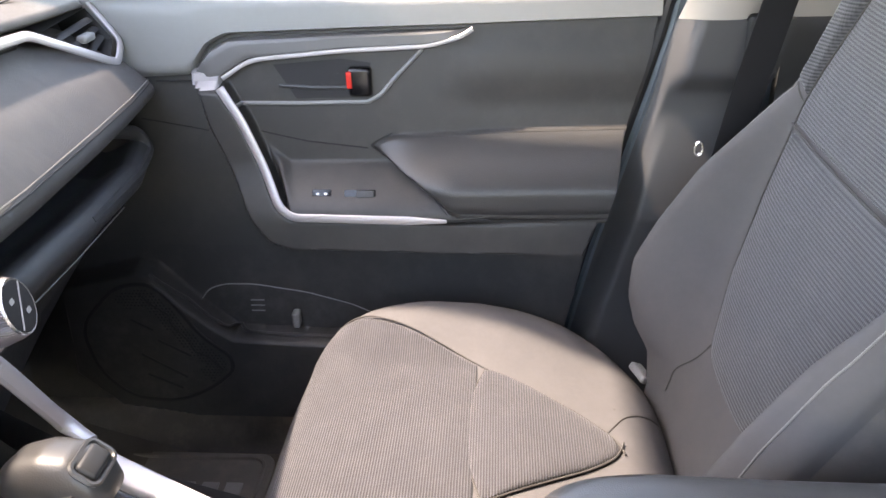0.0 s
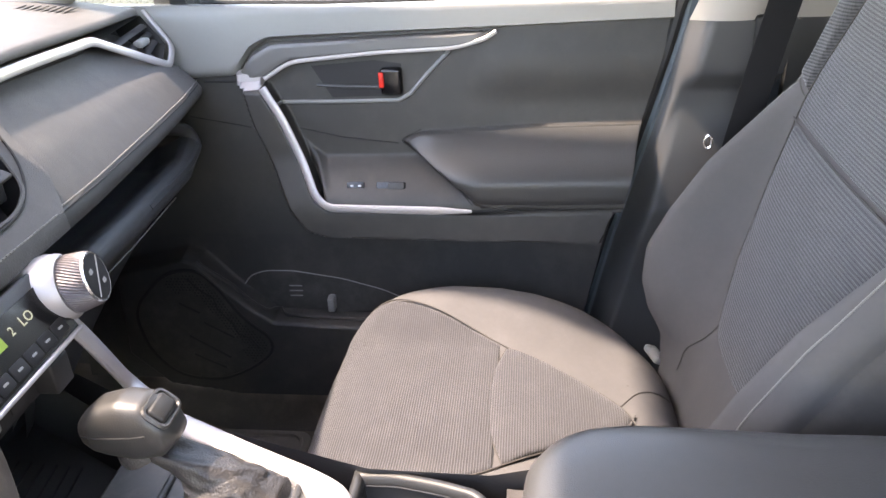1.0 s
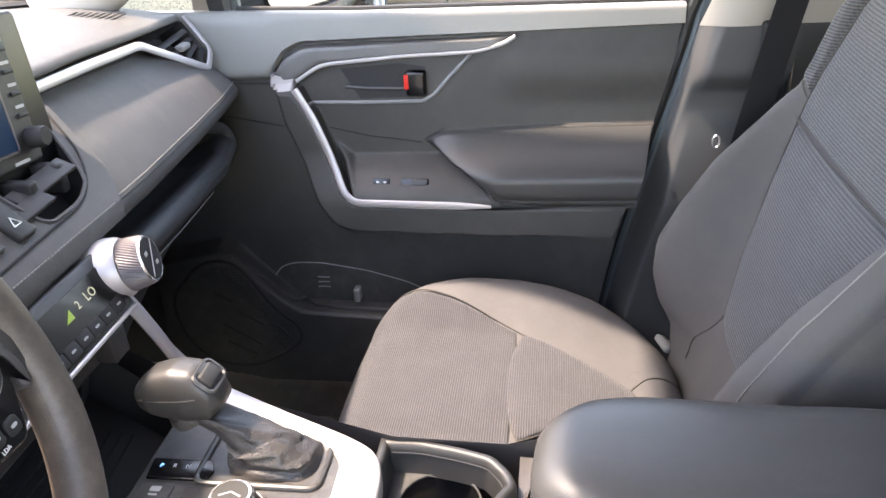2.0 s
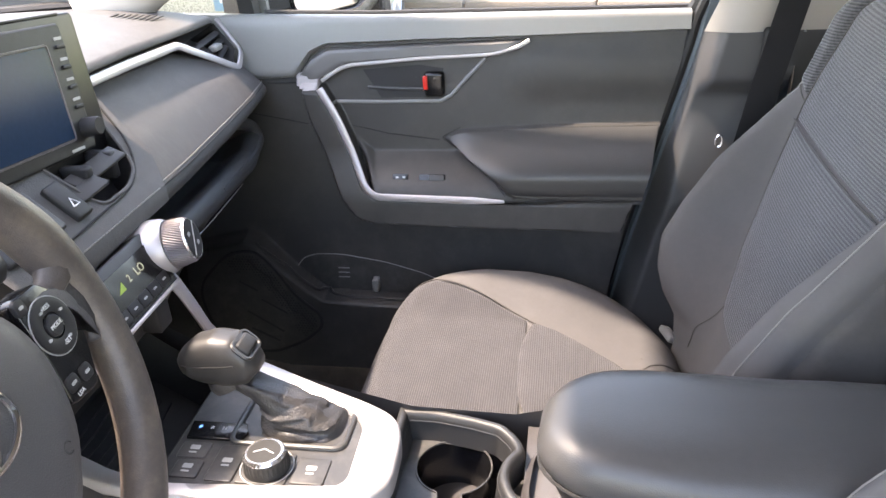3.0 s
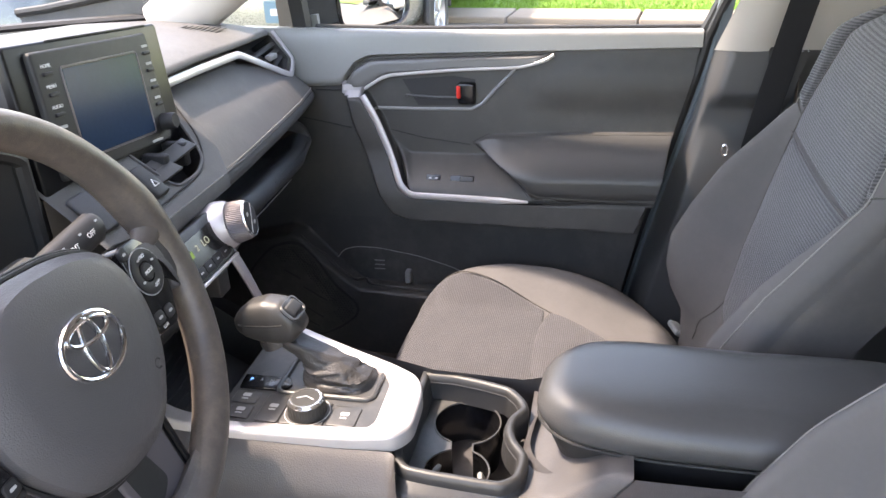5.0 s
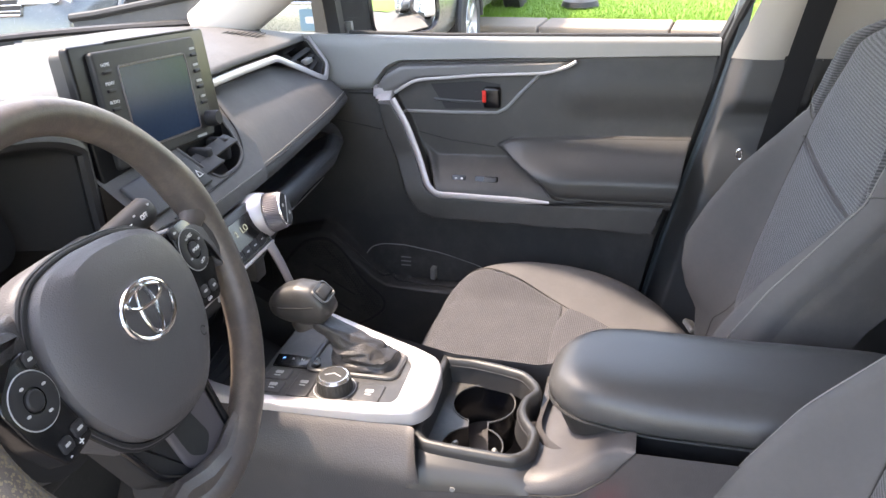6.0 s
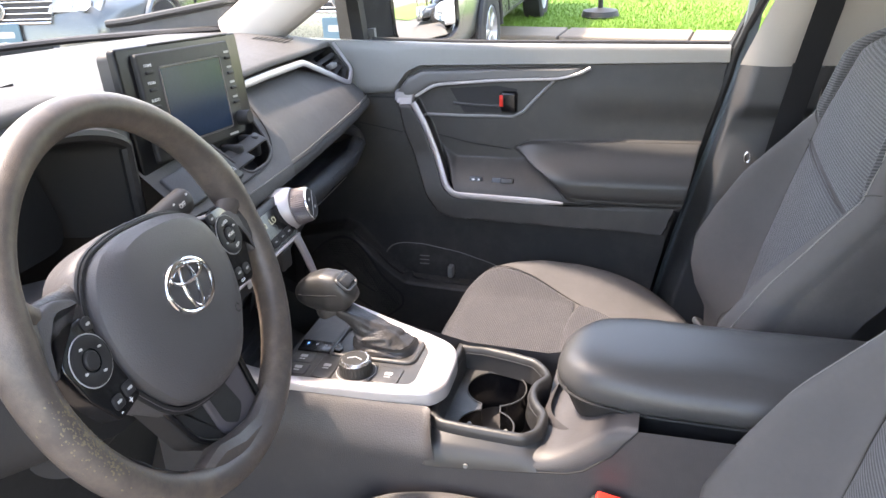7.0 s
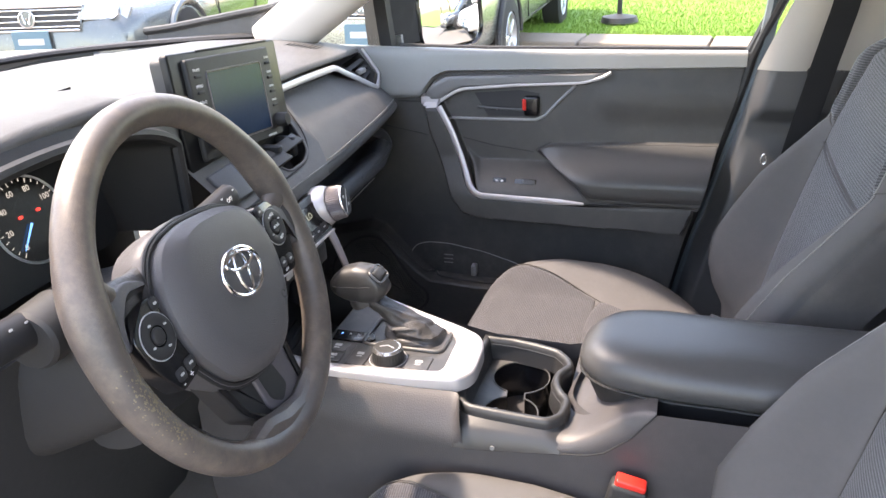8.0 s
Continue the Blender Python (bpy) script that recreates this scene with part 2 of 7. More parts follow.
def part(name, vf, material, parent=None, label="", sharp=35):
    """Links verts and faces, in world places, as ONE mesh object, under a thing or a part."""
    verts, faces = vf
    me = bpy.data.meshes.new(name)
    me.from_pydata([tuple(v) for v in verts], [], faces)
    me.update()
    bm = bmesh.new()
    bm.from_mesh(me)
    bmesh.ops.remove_doubles(bm, verts=bm.verts, dist=1e-6)
    bmesh.ops.recalc_face_normals(bm, faces=bm.faces)
    bm.to_mesh(me)
    bm.free()
    me.polygons.foreach_set("use_smooth", [True] * len(me.polygons))
    me.set_sharp_from_angle(angle=radians(sharp))
    me.materials.append(M[material] if isinstance(material, str) else material)
    ob = new(name, me)
    if parent is not None:
        ob.parent = parent
        if parent.type == "EMPTY":
            ob.matrix_parent_inverse = parent.matrix_basis.inverted()
    if label:
        ob["label"] = label
    return ob


def join(*items):
    verts, faces = [], []
    for v, f in items:
        k = len(verts)
        verts += [tuple(p) for p in v]
        faces += [tuple(i + k for i in q) for q in f]
    return verts, faces


def xf(vf, m):
    return [m @ Vector(v) for v in vf[0]], vf[1]


def axes(origin, x, y, z):
    m = Matrix((Vector(x), Vector(y), Vector(z))).transposed().to_4x4()
    m.translation = origin
    return m


def loft(rings, closed=True, caps=True):
    n = len(rings[0])
    verts = [tuple(p) for r in rings for p in r]
    faces = []
    for i in range(len(rings) - 1):
        for j in range(n if closed else n - 1):
            k = (j + 1) % n
            faces.append((i * n + j, i * n + k, (i + 1) * n + k, (i + 1) * n + j))
    if caps and closed:
        faces.append(tuple(range(n)))
        faces.append(tuple(range((len(rings) - 1) * n, len(rings) * n)))
    return verts, faces


def sheet(fn, us, vs):
    verts = [fn(u, v) for u in us for v in vs]
    m = len(vs)
    faces = [(i * m + j, i * m + j + 1, (i + 1) * m + j + 1, (i + 1) * m + j) for i in range(len(us) - 1) for j in range(m - 1)]
    return verts, faces


def lin(a, b, n):
    return [a + (b - a) * i / (n - 1) for i in range(n)]


def resample(pts, n):
    pts = [Vector(p) for p in pts]
    d = [0.0]
    for a, b in zip(pts, pts[1:]):
        d.append(d[-1] + (b - a).length)
    out, k = [], 0
    for i in range(n):
        s = d[-1] * i / (n - 1)
        while k < len(pts) - 2 and d[k + 1] < s:
            k += 1
        out.append(pts[k].lerp(pts[k + 1], (s - d[k]) / max(1e-9, d[k + 1] - d[k])))
    return out


def soften(pts, r, n=5, closed=False):
    """A line with its corners rounded to about r."""
    pts = [Vector(p) for p in pts]
    out = []
    m = len(pts)
    for i, p in enumerate(pts):
        if not closed and i in (0, m - 1):
            out.append(p)
            continue
        a, b = pts[i - 1], pts[(i + 1) % m]
        la, lb = (a - p).length, (b - p).length
        e = min(r, la * 0.48, lb * 0.48)
        s, t = p + (a - p) * (e / la), p + (b - p) * (e / lb)
        for k in range(n):
            u = k / (n - 1)
            out.append(s * (1 - u) ** 2 + p * 2 * u * (1 - u) + t * u * u)
    return out


def tube(path, r, n=8, closed=False, flat=1.0, up=None):
    """A round or flattened bar along a line; r is a number or a function of 0..1."""
    path = [Vector(p) for p in path]
    m = len(path)
    rings, prev = [], None
    for i, p in enumerate(path):
        a = path[i - 1] if (i or closed) else p
        b = path[(i + 1) % m] if (i < m - 1 or closed) else p
        t = (b - a).normalized()
        if up is not None:
            side = t.cross(Vector(up)).normalized()
        elif prev is None:
            side = t.cross(Vector((0, 0, 1)) if abs(t.z) < 0.9 else Vector((0, 1, 0))).normalized()
        else:
            side = (prev - t * prev.dot(t)).normalized()
        prev = side
        top = side.cross(t)
        rr = r(i / max(1, m - 1)) if callable(r) else r
        rings.append([p + side * (rr * math.cos(2 * math.pi * k / n)) + top * (rr * flat * math.sin(2 * math.pi * k / n)) for k in range(n)])
    if closed:
        rings.append(rings[0])
    return loft(rings, True, not closed)


def slab(poly, h0, h1, m=None, bevel=0.0, steps=3):
    """A plate with the outline poly in x, y, from height h0 to h1, its upper edge rounded."""
    poly = [Vector((p[0], p[1])) for p in poly]
    area = sum(a.x * b.y - b.x * a.y for a, b in zip(poly, poly[1:] + poly[:1]))
    if area < 0:
        poly = poly[::-1]
    n = len(poly)

    def inset(d):
        out = []
        for i, p in enumerate(poly):
            a, b = (p - poly[i - 1]).normalized(), (poly[(i + 1) % n] - p).normalized()
            na, nb = Vector((-a.y, a.x)), Vector((-b.y, b.x))
            q = (na + nb)
            q = q.normalized() / max(0.45, math.sqrt(max(0.05, (1 + na.dot(nb)) / 2)))
            out.append(p + q * d)
        return out
    rings = [[(p.x, p.y, h0) for p in poly]]
    if bevel:
        for k in range(steps + 1):
            a = math.pi / 2 * k / steps
            rings.append([(p.x, p.y, h1 - bevel * (1 - math.sin(a))) for p in inset(bevel * (1 - math.cos(a)))])
    else:
        rings.append([(p.x, p.y, h1) for p in poly])
    vf = loft(rings)
    return xf(vf, m) if m is not None else vf


def rbox(cx, cy, cz, sx, sy, sz, r=0.004, m=None):
    """A box with rounded edges."""
    bm = bmesh.new()
    bmesh.ops.create_cube(bm, size=1.0, matrix=Matrix.Translation((cx, cy, cz)) @ Matrix.Diagonal((sx, sy, sz, 1)))
    r = min(r, 0.45 * min(sx, sy, sz))
    bmesh.ops.bevel(bm, geom=bm.edges[:], offset=r, segments=3, profile=0.5, affect="EDGES")
    bm.verts.index_update()
    vf = [tuple(v.co) for v in bm.verts], [tuple(v.index for v in f.verts) for f in bm.faces]
    bm.free()
    return xf(vf, m) if m is not None else vf


def lathe(profile, m=None, n=32):
    """A turned body: profile of (radius, height) round the z axis."""
    rings = [[(r * math.cos(2 * math.pi * k / n), r * math.sin(2 * math.pi * k / n), h) for k in range(n)] for r, h in profile]
    vf = loft(rings, True, False)
    return xf(vf, m) if m is not None else vf


def rounded(w, h, r, n=6):
    """A rectangle w by h round the origin with round corners."""
    out = []
    for sx, sy, a0 in ((1, 1, 0), (-1, 1, 90), (-1, -1, 180), (1, -1, 270)):
        for k in range(n):
            a = radians(a0 + 90 * k / (n - 1))
            out.append((sx * (w / 2 - r) + r * math.cos(a), sy * (h / 2 - r) + r * math.sin(a)))
    return out


def word(text, size, m, material, parent, name="marking"):
    cu = bpy.data.curves.new(name, "FONT")
    cu.body, cu.size, cu.align_x, cu.align_y, cu.extrude, cu.resolution_u = text, size, "CENTER", "CENTER", 0.0002, 2
    tmp = bpy.data.objects.new(name, cu)
    me = bpy.data.meshes.new_from_object(tmp)
    bpy.data.objects.remove(tmp)
    me.transform(m)
    me.materials.append(M[material])
    ob = new(name, me)
    ob.parent = parent
    if parent.type == "EMPTY":
        ob.matrix_parent_inverse = parent.matrix_basis.inverted()
    return ob


def smooth01(t):
    t = max(0.0, min(1.0, t))
    return t * t * (3 - 2 * t)


def inside(px, pz, poly):
    """Signed distance to a polygon, positive inside, for arrays."""
    px, pz = np.asarray(px, float), np.asarray(pz, float)
    d = np.full(px.shape, 1e9)
    c = np.zeros(px.shape, bool)
    for (ax, az), (bx, bz) in zip(poly, poly[1:] + poly[:1]):
        ex, ez = bx - ax, bz - az
        t = np.clip(((px - ax) * ex + (pz - az) * ez) / (ex * ex + ez * ez + 1e-12), 0, 1)
        d = np.minimum(d, np.hypot(px - ax - t * ex, pz - az - t * ez))
        cond = (az > pz) != (bz > pz)
        xi = ax + (pz - az) * ex / (ez if abs(ez) > 1e-12 else 1e-12)
        c ^= cond & (px < xi)
    return np.where(c, d, -d)


def step(t):
    t = np.clip(t, 0, 1)
    return t * t * (3 - 2 * t)


# ---- passenger door ----
BELT_UP = [(-0.70, 1.166), (-0.415, 1.159), (-0.213, 1.154), (0.307, 1.154)]
BELT_LO = [(-0.70, 1.040), (-0.409, 1.048), (-0.356, 1.050), (-0.326, 1.093), (-0.297, 1.108), (-0.131, 1.113), (0.050, 1.117), (0.189, 1.121), (0.307, 1.124)]
INSERT_UP = [(-0.356, 1.050), (-0.326, 1.091), (-0.297, 1.106), (-0.131, 1.111), (0.052, 1.115)]
INSERT_LO = [(-0.356, 1.050), (-0.307, 1.052), (-0.266, 1.077), (-0.132, 1.088), (-0.008, 1.093), (0.036, 1.105), (0.052, 1.115)]
FRAME_OUT = [(-0.347, 1.047), (-0.334, 0.986), (-0.302, 0.911), (-0.281, 0.856), (-0.254, 0.819), (-0.220, 0.808), (-0.002, 0.803), (0.216, 0.800)]
FRAME_IN = [(-0.304, 1.043), (-0.277, 0.999), (-0.230, 0.881), (-0.211, 0.867), (0.013, 0.862), (0.228, 0.866)]
CAVITY = [(-0.279, 1.062), (-0.234, 1.070), (-0.136, 1.076), (-0.092, 1.070), (-0.090, 1.018), (-0.226, 1.016), (-0.293, 1.016)]
SCOOP = [(-0.302, 1.043), (-0.270, 1.066), (-0.130, 1.080), (-0.018, 1.087), (-0.081, 1.023), (-0.097, 1.013), (-0.288, 1.010)]
ARM = [(-0.262, 0.972), (-0.232, 0.880), (-0.222, 0.845), (0.40, 0.842), (0.40, 0.984), (0.099, 0.978), (-0.067, 0.970), (-0.110, 0.948)]
PAD = [(-0.104, 0.950), (-0.067, 0.968), (0.099, 0.976), (0.258, 0.981), (0.243, 0.908), (0.227, 0.872), (0.102, 0.866), (0.015, 0.869), (-0.006, 0.891), (-0.042, 0.921)]
BOWL = [(-0.296, 1.044), (-0.268, 0.992), (-0.226, 0.874), (-0.205, 0.858), (0.42, 0.855), (0.42, 1.125), (-0.05, 1.118), (-0.20, 1.106), (-0.262, 1.086)]
PAD_ZONE = [(-0.104, 0.950), (-0.067, 0.968), (0.099, 0.976), (0.40, 0.982), (0.40, 0.860), (0.102, 0.860), (0.020, 0.863), (0.000, 0.886), (-0.042, 0.915)]
PAD_ZONE = [(p.x, p.y) for p in soften([(x, z, 0) for x, z in PAD_ZONE], 0.025, 6, True)]
POCKET = [(-0.384, 0.706), (-0.372, 0.722), (-0.345, 0.730), (-0.297, 0.730), (-0.214, 0.717), (-0.145, 0.698), (-0.070, 0.666), (-0.169, 0.656), (-0.329, 0.660), (-0.352, 0.678)]
BIN = [(-0.600, 0.745), (-0.475, 0.772), (-0.448, 0.764), (-0.399, 0.715), (-0.355, 0.679), (-0.326, 0.661), (-0.235, 0.656), (0.20, 0.646), (0.17, 0.500), (-0.36, 0.505), (-0.45, 0.520), (-0.53, 0.530), (-0.60, 0.590)]
SPEAKER = [(-0.510, 0.744), (-0.453, 0.752), (-0.420, 0.722), (-0.380, 0.662), (-0.335, 0.628), (-0.333, 0.603), (-0.368, 0.573), (-0.431, 0.545), (-0.507, 0.553), (-0.555, 0.599), (-0.574, 0.676)]
SPEAKER = [(p.x, p.y) for p in soften([(x, z, 0) for x, z in SPEAKER], 0.03, 6, True)]


def door_edge(z):
    """The door's rear edge."""
    return float(np.interp(z, [0.45, 0.652, 0.713, 0.775, 0.849, 0.935, 1.041, 1.122, 1.16], [0.148, 0.190, 0.203, 0.217, 0.237, 0.259, 0.287, 0.307, 0.311]))


def door_y(x, z, relief=True):
    x, z = np.asarray(x, float), np.asarray(z, float)
    y = 1.078 + (z - 1.05) * 0.14
    if not relief:
        return y
    # the panel inside the frame falls back below the window sill
    sunk = 0.028 * step((1.115 - z) / 0.135) * step(inside(x, z, BOWL) / 0.024)
    off = -0.010 * step((0.80 - z) / 0.02) - sunk
    # frame band round the pull: flush with the armrest's front, rounded under
    frame_poly = FRAME_OUT + [(0.240, 0.866)] + FRAME_IN[::-1][1:]
    fr = step((inside(x, z, frame_poly) + 0.002) / 0.011)
    off = off + fr * (0.036 + 0.022 * step((0.95 - z) / 0.1))
    arm = step((inside(x, z, ARM) + 0.004) / 0.02)
    off = np.maximum(off, arm * (0.0575 + sunk) * step((0.968 - z) / 0.105) - sunk)
    # armrest pad: starts at the seam, sweeps out and turns down
    top = np.interp(x, [-0.104, -0.067, 0.099, 0.40], [0.950, 0.968, 0.976, 0.982])
    t = np.clip((top - z) / (top - 0.866), 0, 1.1)
    pad_mask = step((inside(x, z, PAD_ZONE) + 0.006) / 0.012)
    lead = step((x + 0.10) / 0.13)
    off = np.maximum(off, pad_mask * (0.006 + sunk + (0.034 + 0.022 * lead) * step((t - 0.05) / 0.62)) - sunk)
    off = off - 0.032 * step((inside(x, z, SCOOP) + 0.001) / 0.010)
    off = off - 0.030 * step((inside(x, z, CAVITY) + 0.001) / 0.012)
    hole = step((inside(x, z, POCKET) + 0.003) / 0.012)
    bulge = step((inside(x, z, BIN) + 0.004) / 0.012)
    off = off + bulge * 0.040 - 0.11 * hole * (1 - bulge)
    sp = step((inside(x, z, SPEAKER) + 0.004) / 0.012)
    off = np.maximum(off, sp * (0.040 - 0.010 * step((0.80 - z) / 0.02)))
    off = off + 0.006 * step((z - 1.00) / 0.06) * step((1.12 - z) / 0.05) * step((x + 0.02) / 0.1)
    return y - off


def on_door(x, z, lift=0.0):
    return Vector((x, float(door_y(x, z)) - lift, z))


def door_strip(line, r, lift, flat=0.5, n=8, fine=80):
    pts = resample([(x, 0, z) for x, z in line], fine)
    return tube([on_door(p.x, p.z, lift) for p in pts], r, n, flat=flat, up=(0, 1, 0))


def door_patch(a, b, nu, nv, lift, puff=0.0):
    """A panel between two lines on the door, raised and a little rounded to its edges."""
    a, b = resample([(x, 0, z) for x, z in a], nu), resample([(x, 0, z) for x, z in b], nu)

    def fn(i, j):
        p = a[i].lerp(b[i], j / (nv - 1))
        e = min(1.0, 6 * min(j, nv - 1 - j) / (nv - 1), 10 * min(i, nu - 1 - i) / (nu - 1) + 0.02)
        return on_door(p.x, p.z, lift * math.sin(math.pi / 2 * e) + puff * math.sin(math.pi * j / (nv - 1)) * min(1, 6 * min(i, nu - 1 - i) / (nu - 1)) - (0.004 if e < 0.01 else 0))
    return sheet(fn, range(nu), range(nv))


door = thing("car_door", (0.0, 1.08, 0.48), "dark grey moulded passenger car door with silver trim", "car door")
zs = lin(0.520, 1.150, 260)
us = lin(0.0, 1.0, 380)
X, Z = np.meshgrid(us, zs, indexing="ij")
EDGE = np.interp(Z, zs, [door_edge(z) for z in zs])
XX = -0.70 + (EDGE + 0.70) * X
YY = door_y(XX, Z)
n_u, n_z = XX.shape
faces = [(i * n_z + j, i * n_z + j + 1, (i + 1) * n_z + j + 1, (i + 1) * n_z + j) for i in range(n_u - 1) for j in range(n_z - 1)]
rim = []
for j in range(n_z):
    rim.append((EDGE[0, j], 1.175, zs[j]))
verts = [(XX[i, j], YY[i, j], Z[i, j]) for i in range(n_u) for j in range(n_z)]
k0 = len(verts)
verts += rim
faces += [((n_u - 1) * n_z + j, (n_u - 1) * n_z + j + 1, k0 + j + 1, k0 + j) for j in range(n_z - 1)]
upper = [f for f in faces if max(verts[k][2] for k in f) > 0.795]
lower = [f for f in faces if max(verts[k][2] for k in f) <= 0.795]


def only(fs):
    """The faces given, with the verts they use."""
    used = sorted({k for f in fs for k in f})
    at = {k: i for i, k in enumerate(used)}
    return [verts[k] for k in used], [tuple(at[k] for k in f) for f in fs]


part("door_panel", only(upper), "door", door, sharp=60)
# Faces below 0.795 take a slightly darker colour than the panel above.
part("lower_panel", only(lower), "door_low", door, "slightly darker lower door panel", 60)
# Outer skin, unseen, added to keep outside light off the sill.
part("outer_skin", sheet(lambda u, v: (-0.70 + (door_edge(0.42 + 0.70 * v) + 0.66) * u, 1.150 + 0.045 * math.sin(math.pi * v), 0.40 + 0.725 * v), lin(0, 1, 16), lin(0, 1, 12)), "paint", door, "unseen painted outer door skin, blocks light from the sill", 60)
# belt trim: a rolled cap along the window


def belt_fn(i, j):
    x = -0.70 + 1.007 * i / 119
    zu = float(np.interp(x, [p[0] for p in BELT_UP], [p[1] for p in BELT_UP]))
    zl = float(np.interp(x, [p[0] for p in BELT_LO], [p[1] for p in BELT_LO]))
    t = j / 19
    z = zl + (zu - zl) * min(1.0, t / 0.72)
    y = float(door_y(x, z, False)) - 0.013 * smooth01(t / 0.10) + (0.0 if t > 0.02 else 0.01)
    if t > 0.60:
        s = (t - 0.60) / 0.40
        y = y + 0.055 * s * s
        z = z + 0.004 * math.sin(math.pi * min(1, s)) - 0.004 * s
    return (x, y, z)


part("belt_trim", sheet(belt_fn, range(120), range(20)), "belt", door, "smooth grey window-sill trim, paled for sky reflection", 50)
part("grab_insert", door_patch(INSERT_UP, INSERT_LO, 90, 10, 0.016), "insert", door, "smooth grey trim blade")
part("chrome_line", door_strip(soften([(x, z, 0) for x, z in INSERT_LO], 0.02) and [(p.x, p.y) for p in soften([(x, z, 0) for x, z in INSERT_LO[1:]], 0.018)], 0.0033, 0.014, 0.6), "silver", door, "thin satin silver line")
CORNER = [(-0.350, 1.044), (-0.304, 1.046), (-0.277, 0.999), (-0.230, 0.881), (-0.211, 0.866), (0.014, 0.861)]
def edge_pt(x, z):
    """A place on the front edge of the frame round the pull."""
    return Vector((x, 1.078 + (z - 1.05) * 0.14 - 0.040 - 0.022 * float(step((0.95 - z) / 0.1)), z))


trim_pts = resample(soften([(x, 0, z) for x, z in CORNER[1:]], 0.016, 7), 130)
part("chrome_trim", tube([edge_pt(p.x, p.z) for p in trim_pts], lambda t: 0.0068 if t < 0.88 else 0.0068 - 0.004 * (t - 0.88) / 0.12, 10, flat=0.5, up=(0, 1, 0)), "silver", door, "silver strip round the pull recess")
part("chrome_corner", door_patch([(-0.355, 1.065), (-0.330, 1.065), (-0.303, 1.066)], [(-0.356, 1.038), (-0.336, 1.038), (-0.314, 1.038)], 18, 6, 0.014), "silver", door, "wide silver corner piece")
# armrest pad
pa = [(-0.104, 0.950), (-0.067, 0.968), (0.099, 0.976), (0.2685, 0.981)]
pb = [(-0.100, 0.946), (-0.042, 0.915), (0.000, 0.886), (0.020, 0.869), (0.102, 0.866), (0.2405, 0.868)]
pa2, pb2 = resample([(p.x, 0, p.y) for p in soften([(x, z, 0) for x, z in pa], 0.03, 8)], 60), resample([(p.x, 0, p.y) for p in soften([(x, z, 0) for x, z in pb], 0.03, 8)], 60)


def pad_fn(i, j):
    p = pa2[i].lerp(pb2[i], j / 23)
    t, s = j / 23, i / 59
    e = min(1, 5 * t, 7 * (1 - t), 6 * s)
    return on_door(p.x, p.z, 0.0045 * math.sin(math.pi / 2 * e) + 0.004 * math.sin(math.pi * t) * e - 0.003 * (1 - e))


part("armrest_pad", sheet(pad_fn, range(60), range(24)), "pad", door, "padded dark armrest", 70)
part("pad_seam", door_strip([(p.x, p.y) for p in soften([(x, z, 0) for x, z in PAD[-3:] + PAD[:2]], 0.012)], 0.0010, 0.001, 1.0, 6), "seam", door)
part("switch_seam", door_strip([(-0.262, 0.972), (-0.195, 0.957), (-0.104, 0.946)], 0.0011, 0.0, 1.0, 6), "seam", door)
part("frame_seam", door_strip([(0.012, 0.860), (0.228, 0.864)], 0.0016, 0.001, 1.0, 6), "seam", door)
part("panel_gap", door_strip([(-0.44, 0.992), (-0.40, 0.985), (-0.340, 0.974)], 0.0011, 0.001, 1.0, 6), "seam", door)
part("belt_gap", door_strip([(-0.409, 1.047), (-0.352, 1.047)], 0.0014, 0.004, 1.0, 6), "seam", door)
# pull recess: latch lever with its red lock flag
# Lip in pale grey: the light on its upturned edge is coloured in.
part("recess_floor", door_strip([(-0.290, 1.014), (-0.200, 1.013), (-0.100, 1.014), (-0.081, 1.024), (-0.055, 1.052), (-0.020, 1.086)], 0.0032, 0.002, 0.8), "belt", door, "lip under the latch, paled for caught light")
lev = xf(slab([(-0.226, 1.0455), (-0.220, 1.052), (-0.140, 1.058), (-0.128, 1.052), (-0.128, 1.036), (-0.226, 1.037)], -0.040, 0.008, None, 0.004), axes((0, 1.085, 0), (1, 0, 0), (0, 0, 1), (0, -1, 0)))
part("latch_lever", lev, "pad", door, "dark grey latch lever")
part("lever_lip", tube([(-0.228, 1.076, 1.038), (-0.180, 1.072, 1.036), (-0.128, 1.072, 1.035)], 0.0028), "pad", door)
part("lock_knob", xf(slab(rounded(0.034, 0.042, 0.006), -0.050, 0.012, None, 0.005), axes((-0.110, 1.078, 1.043), (1, 0, 0), (0, 0, 1), (0, -1, 0))), "gloss", door, "black lock knob")
part("lock_flag", rbox(-0.1245, 1.0655, 1.047, 0.008, 0.004, 0.024, 0.002), "red", door, "red lock marker")


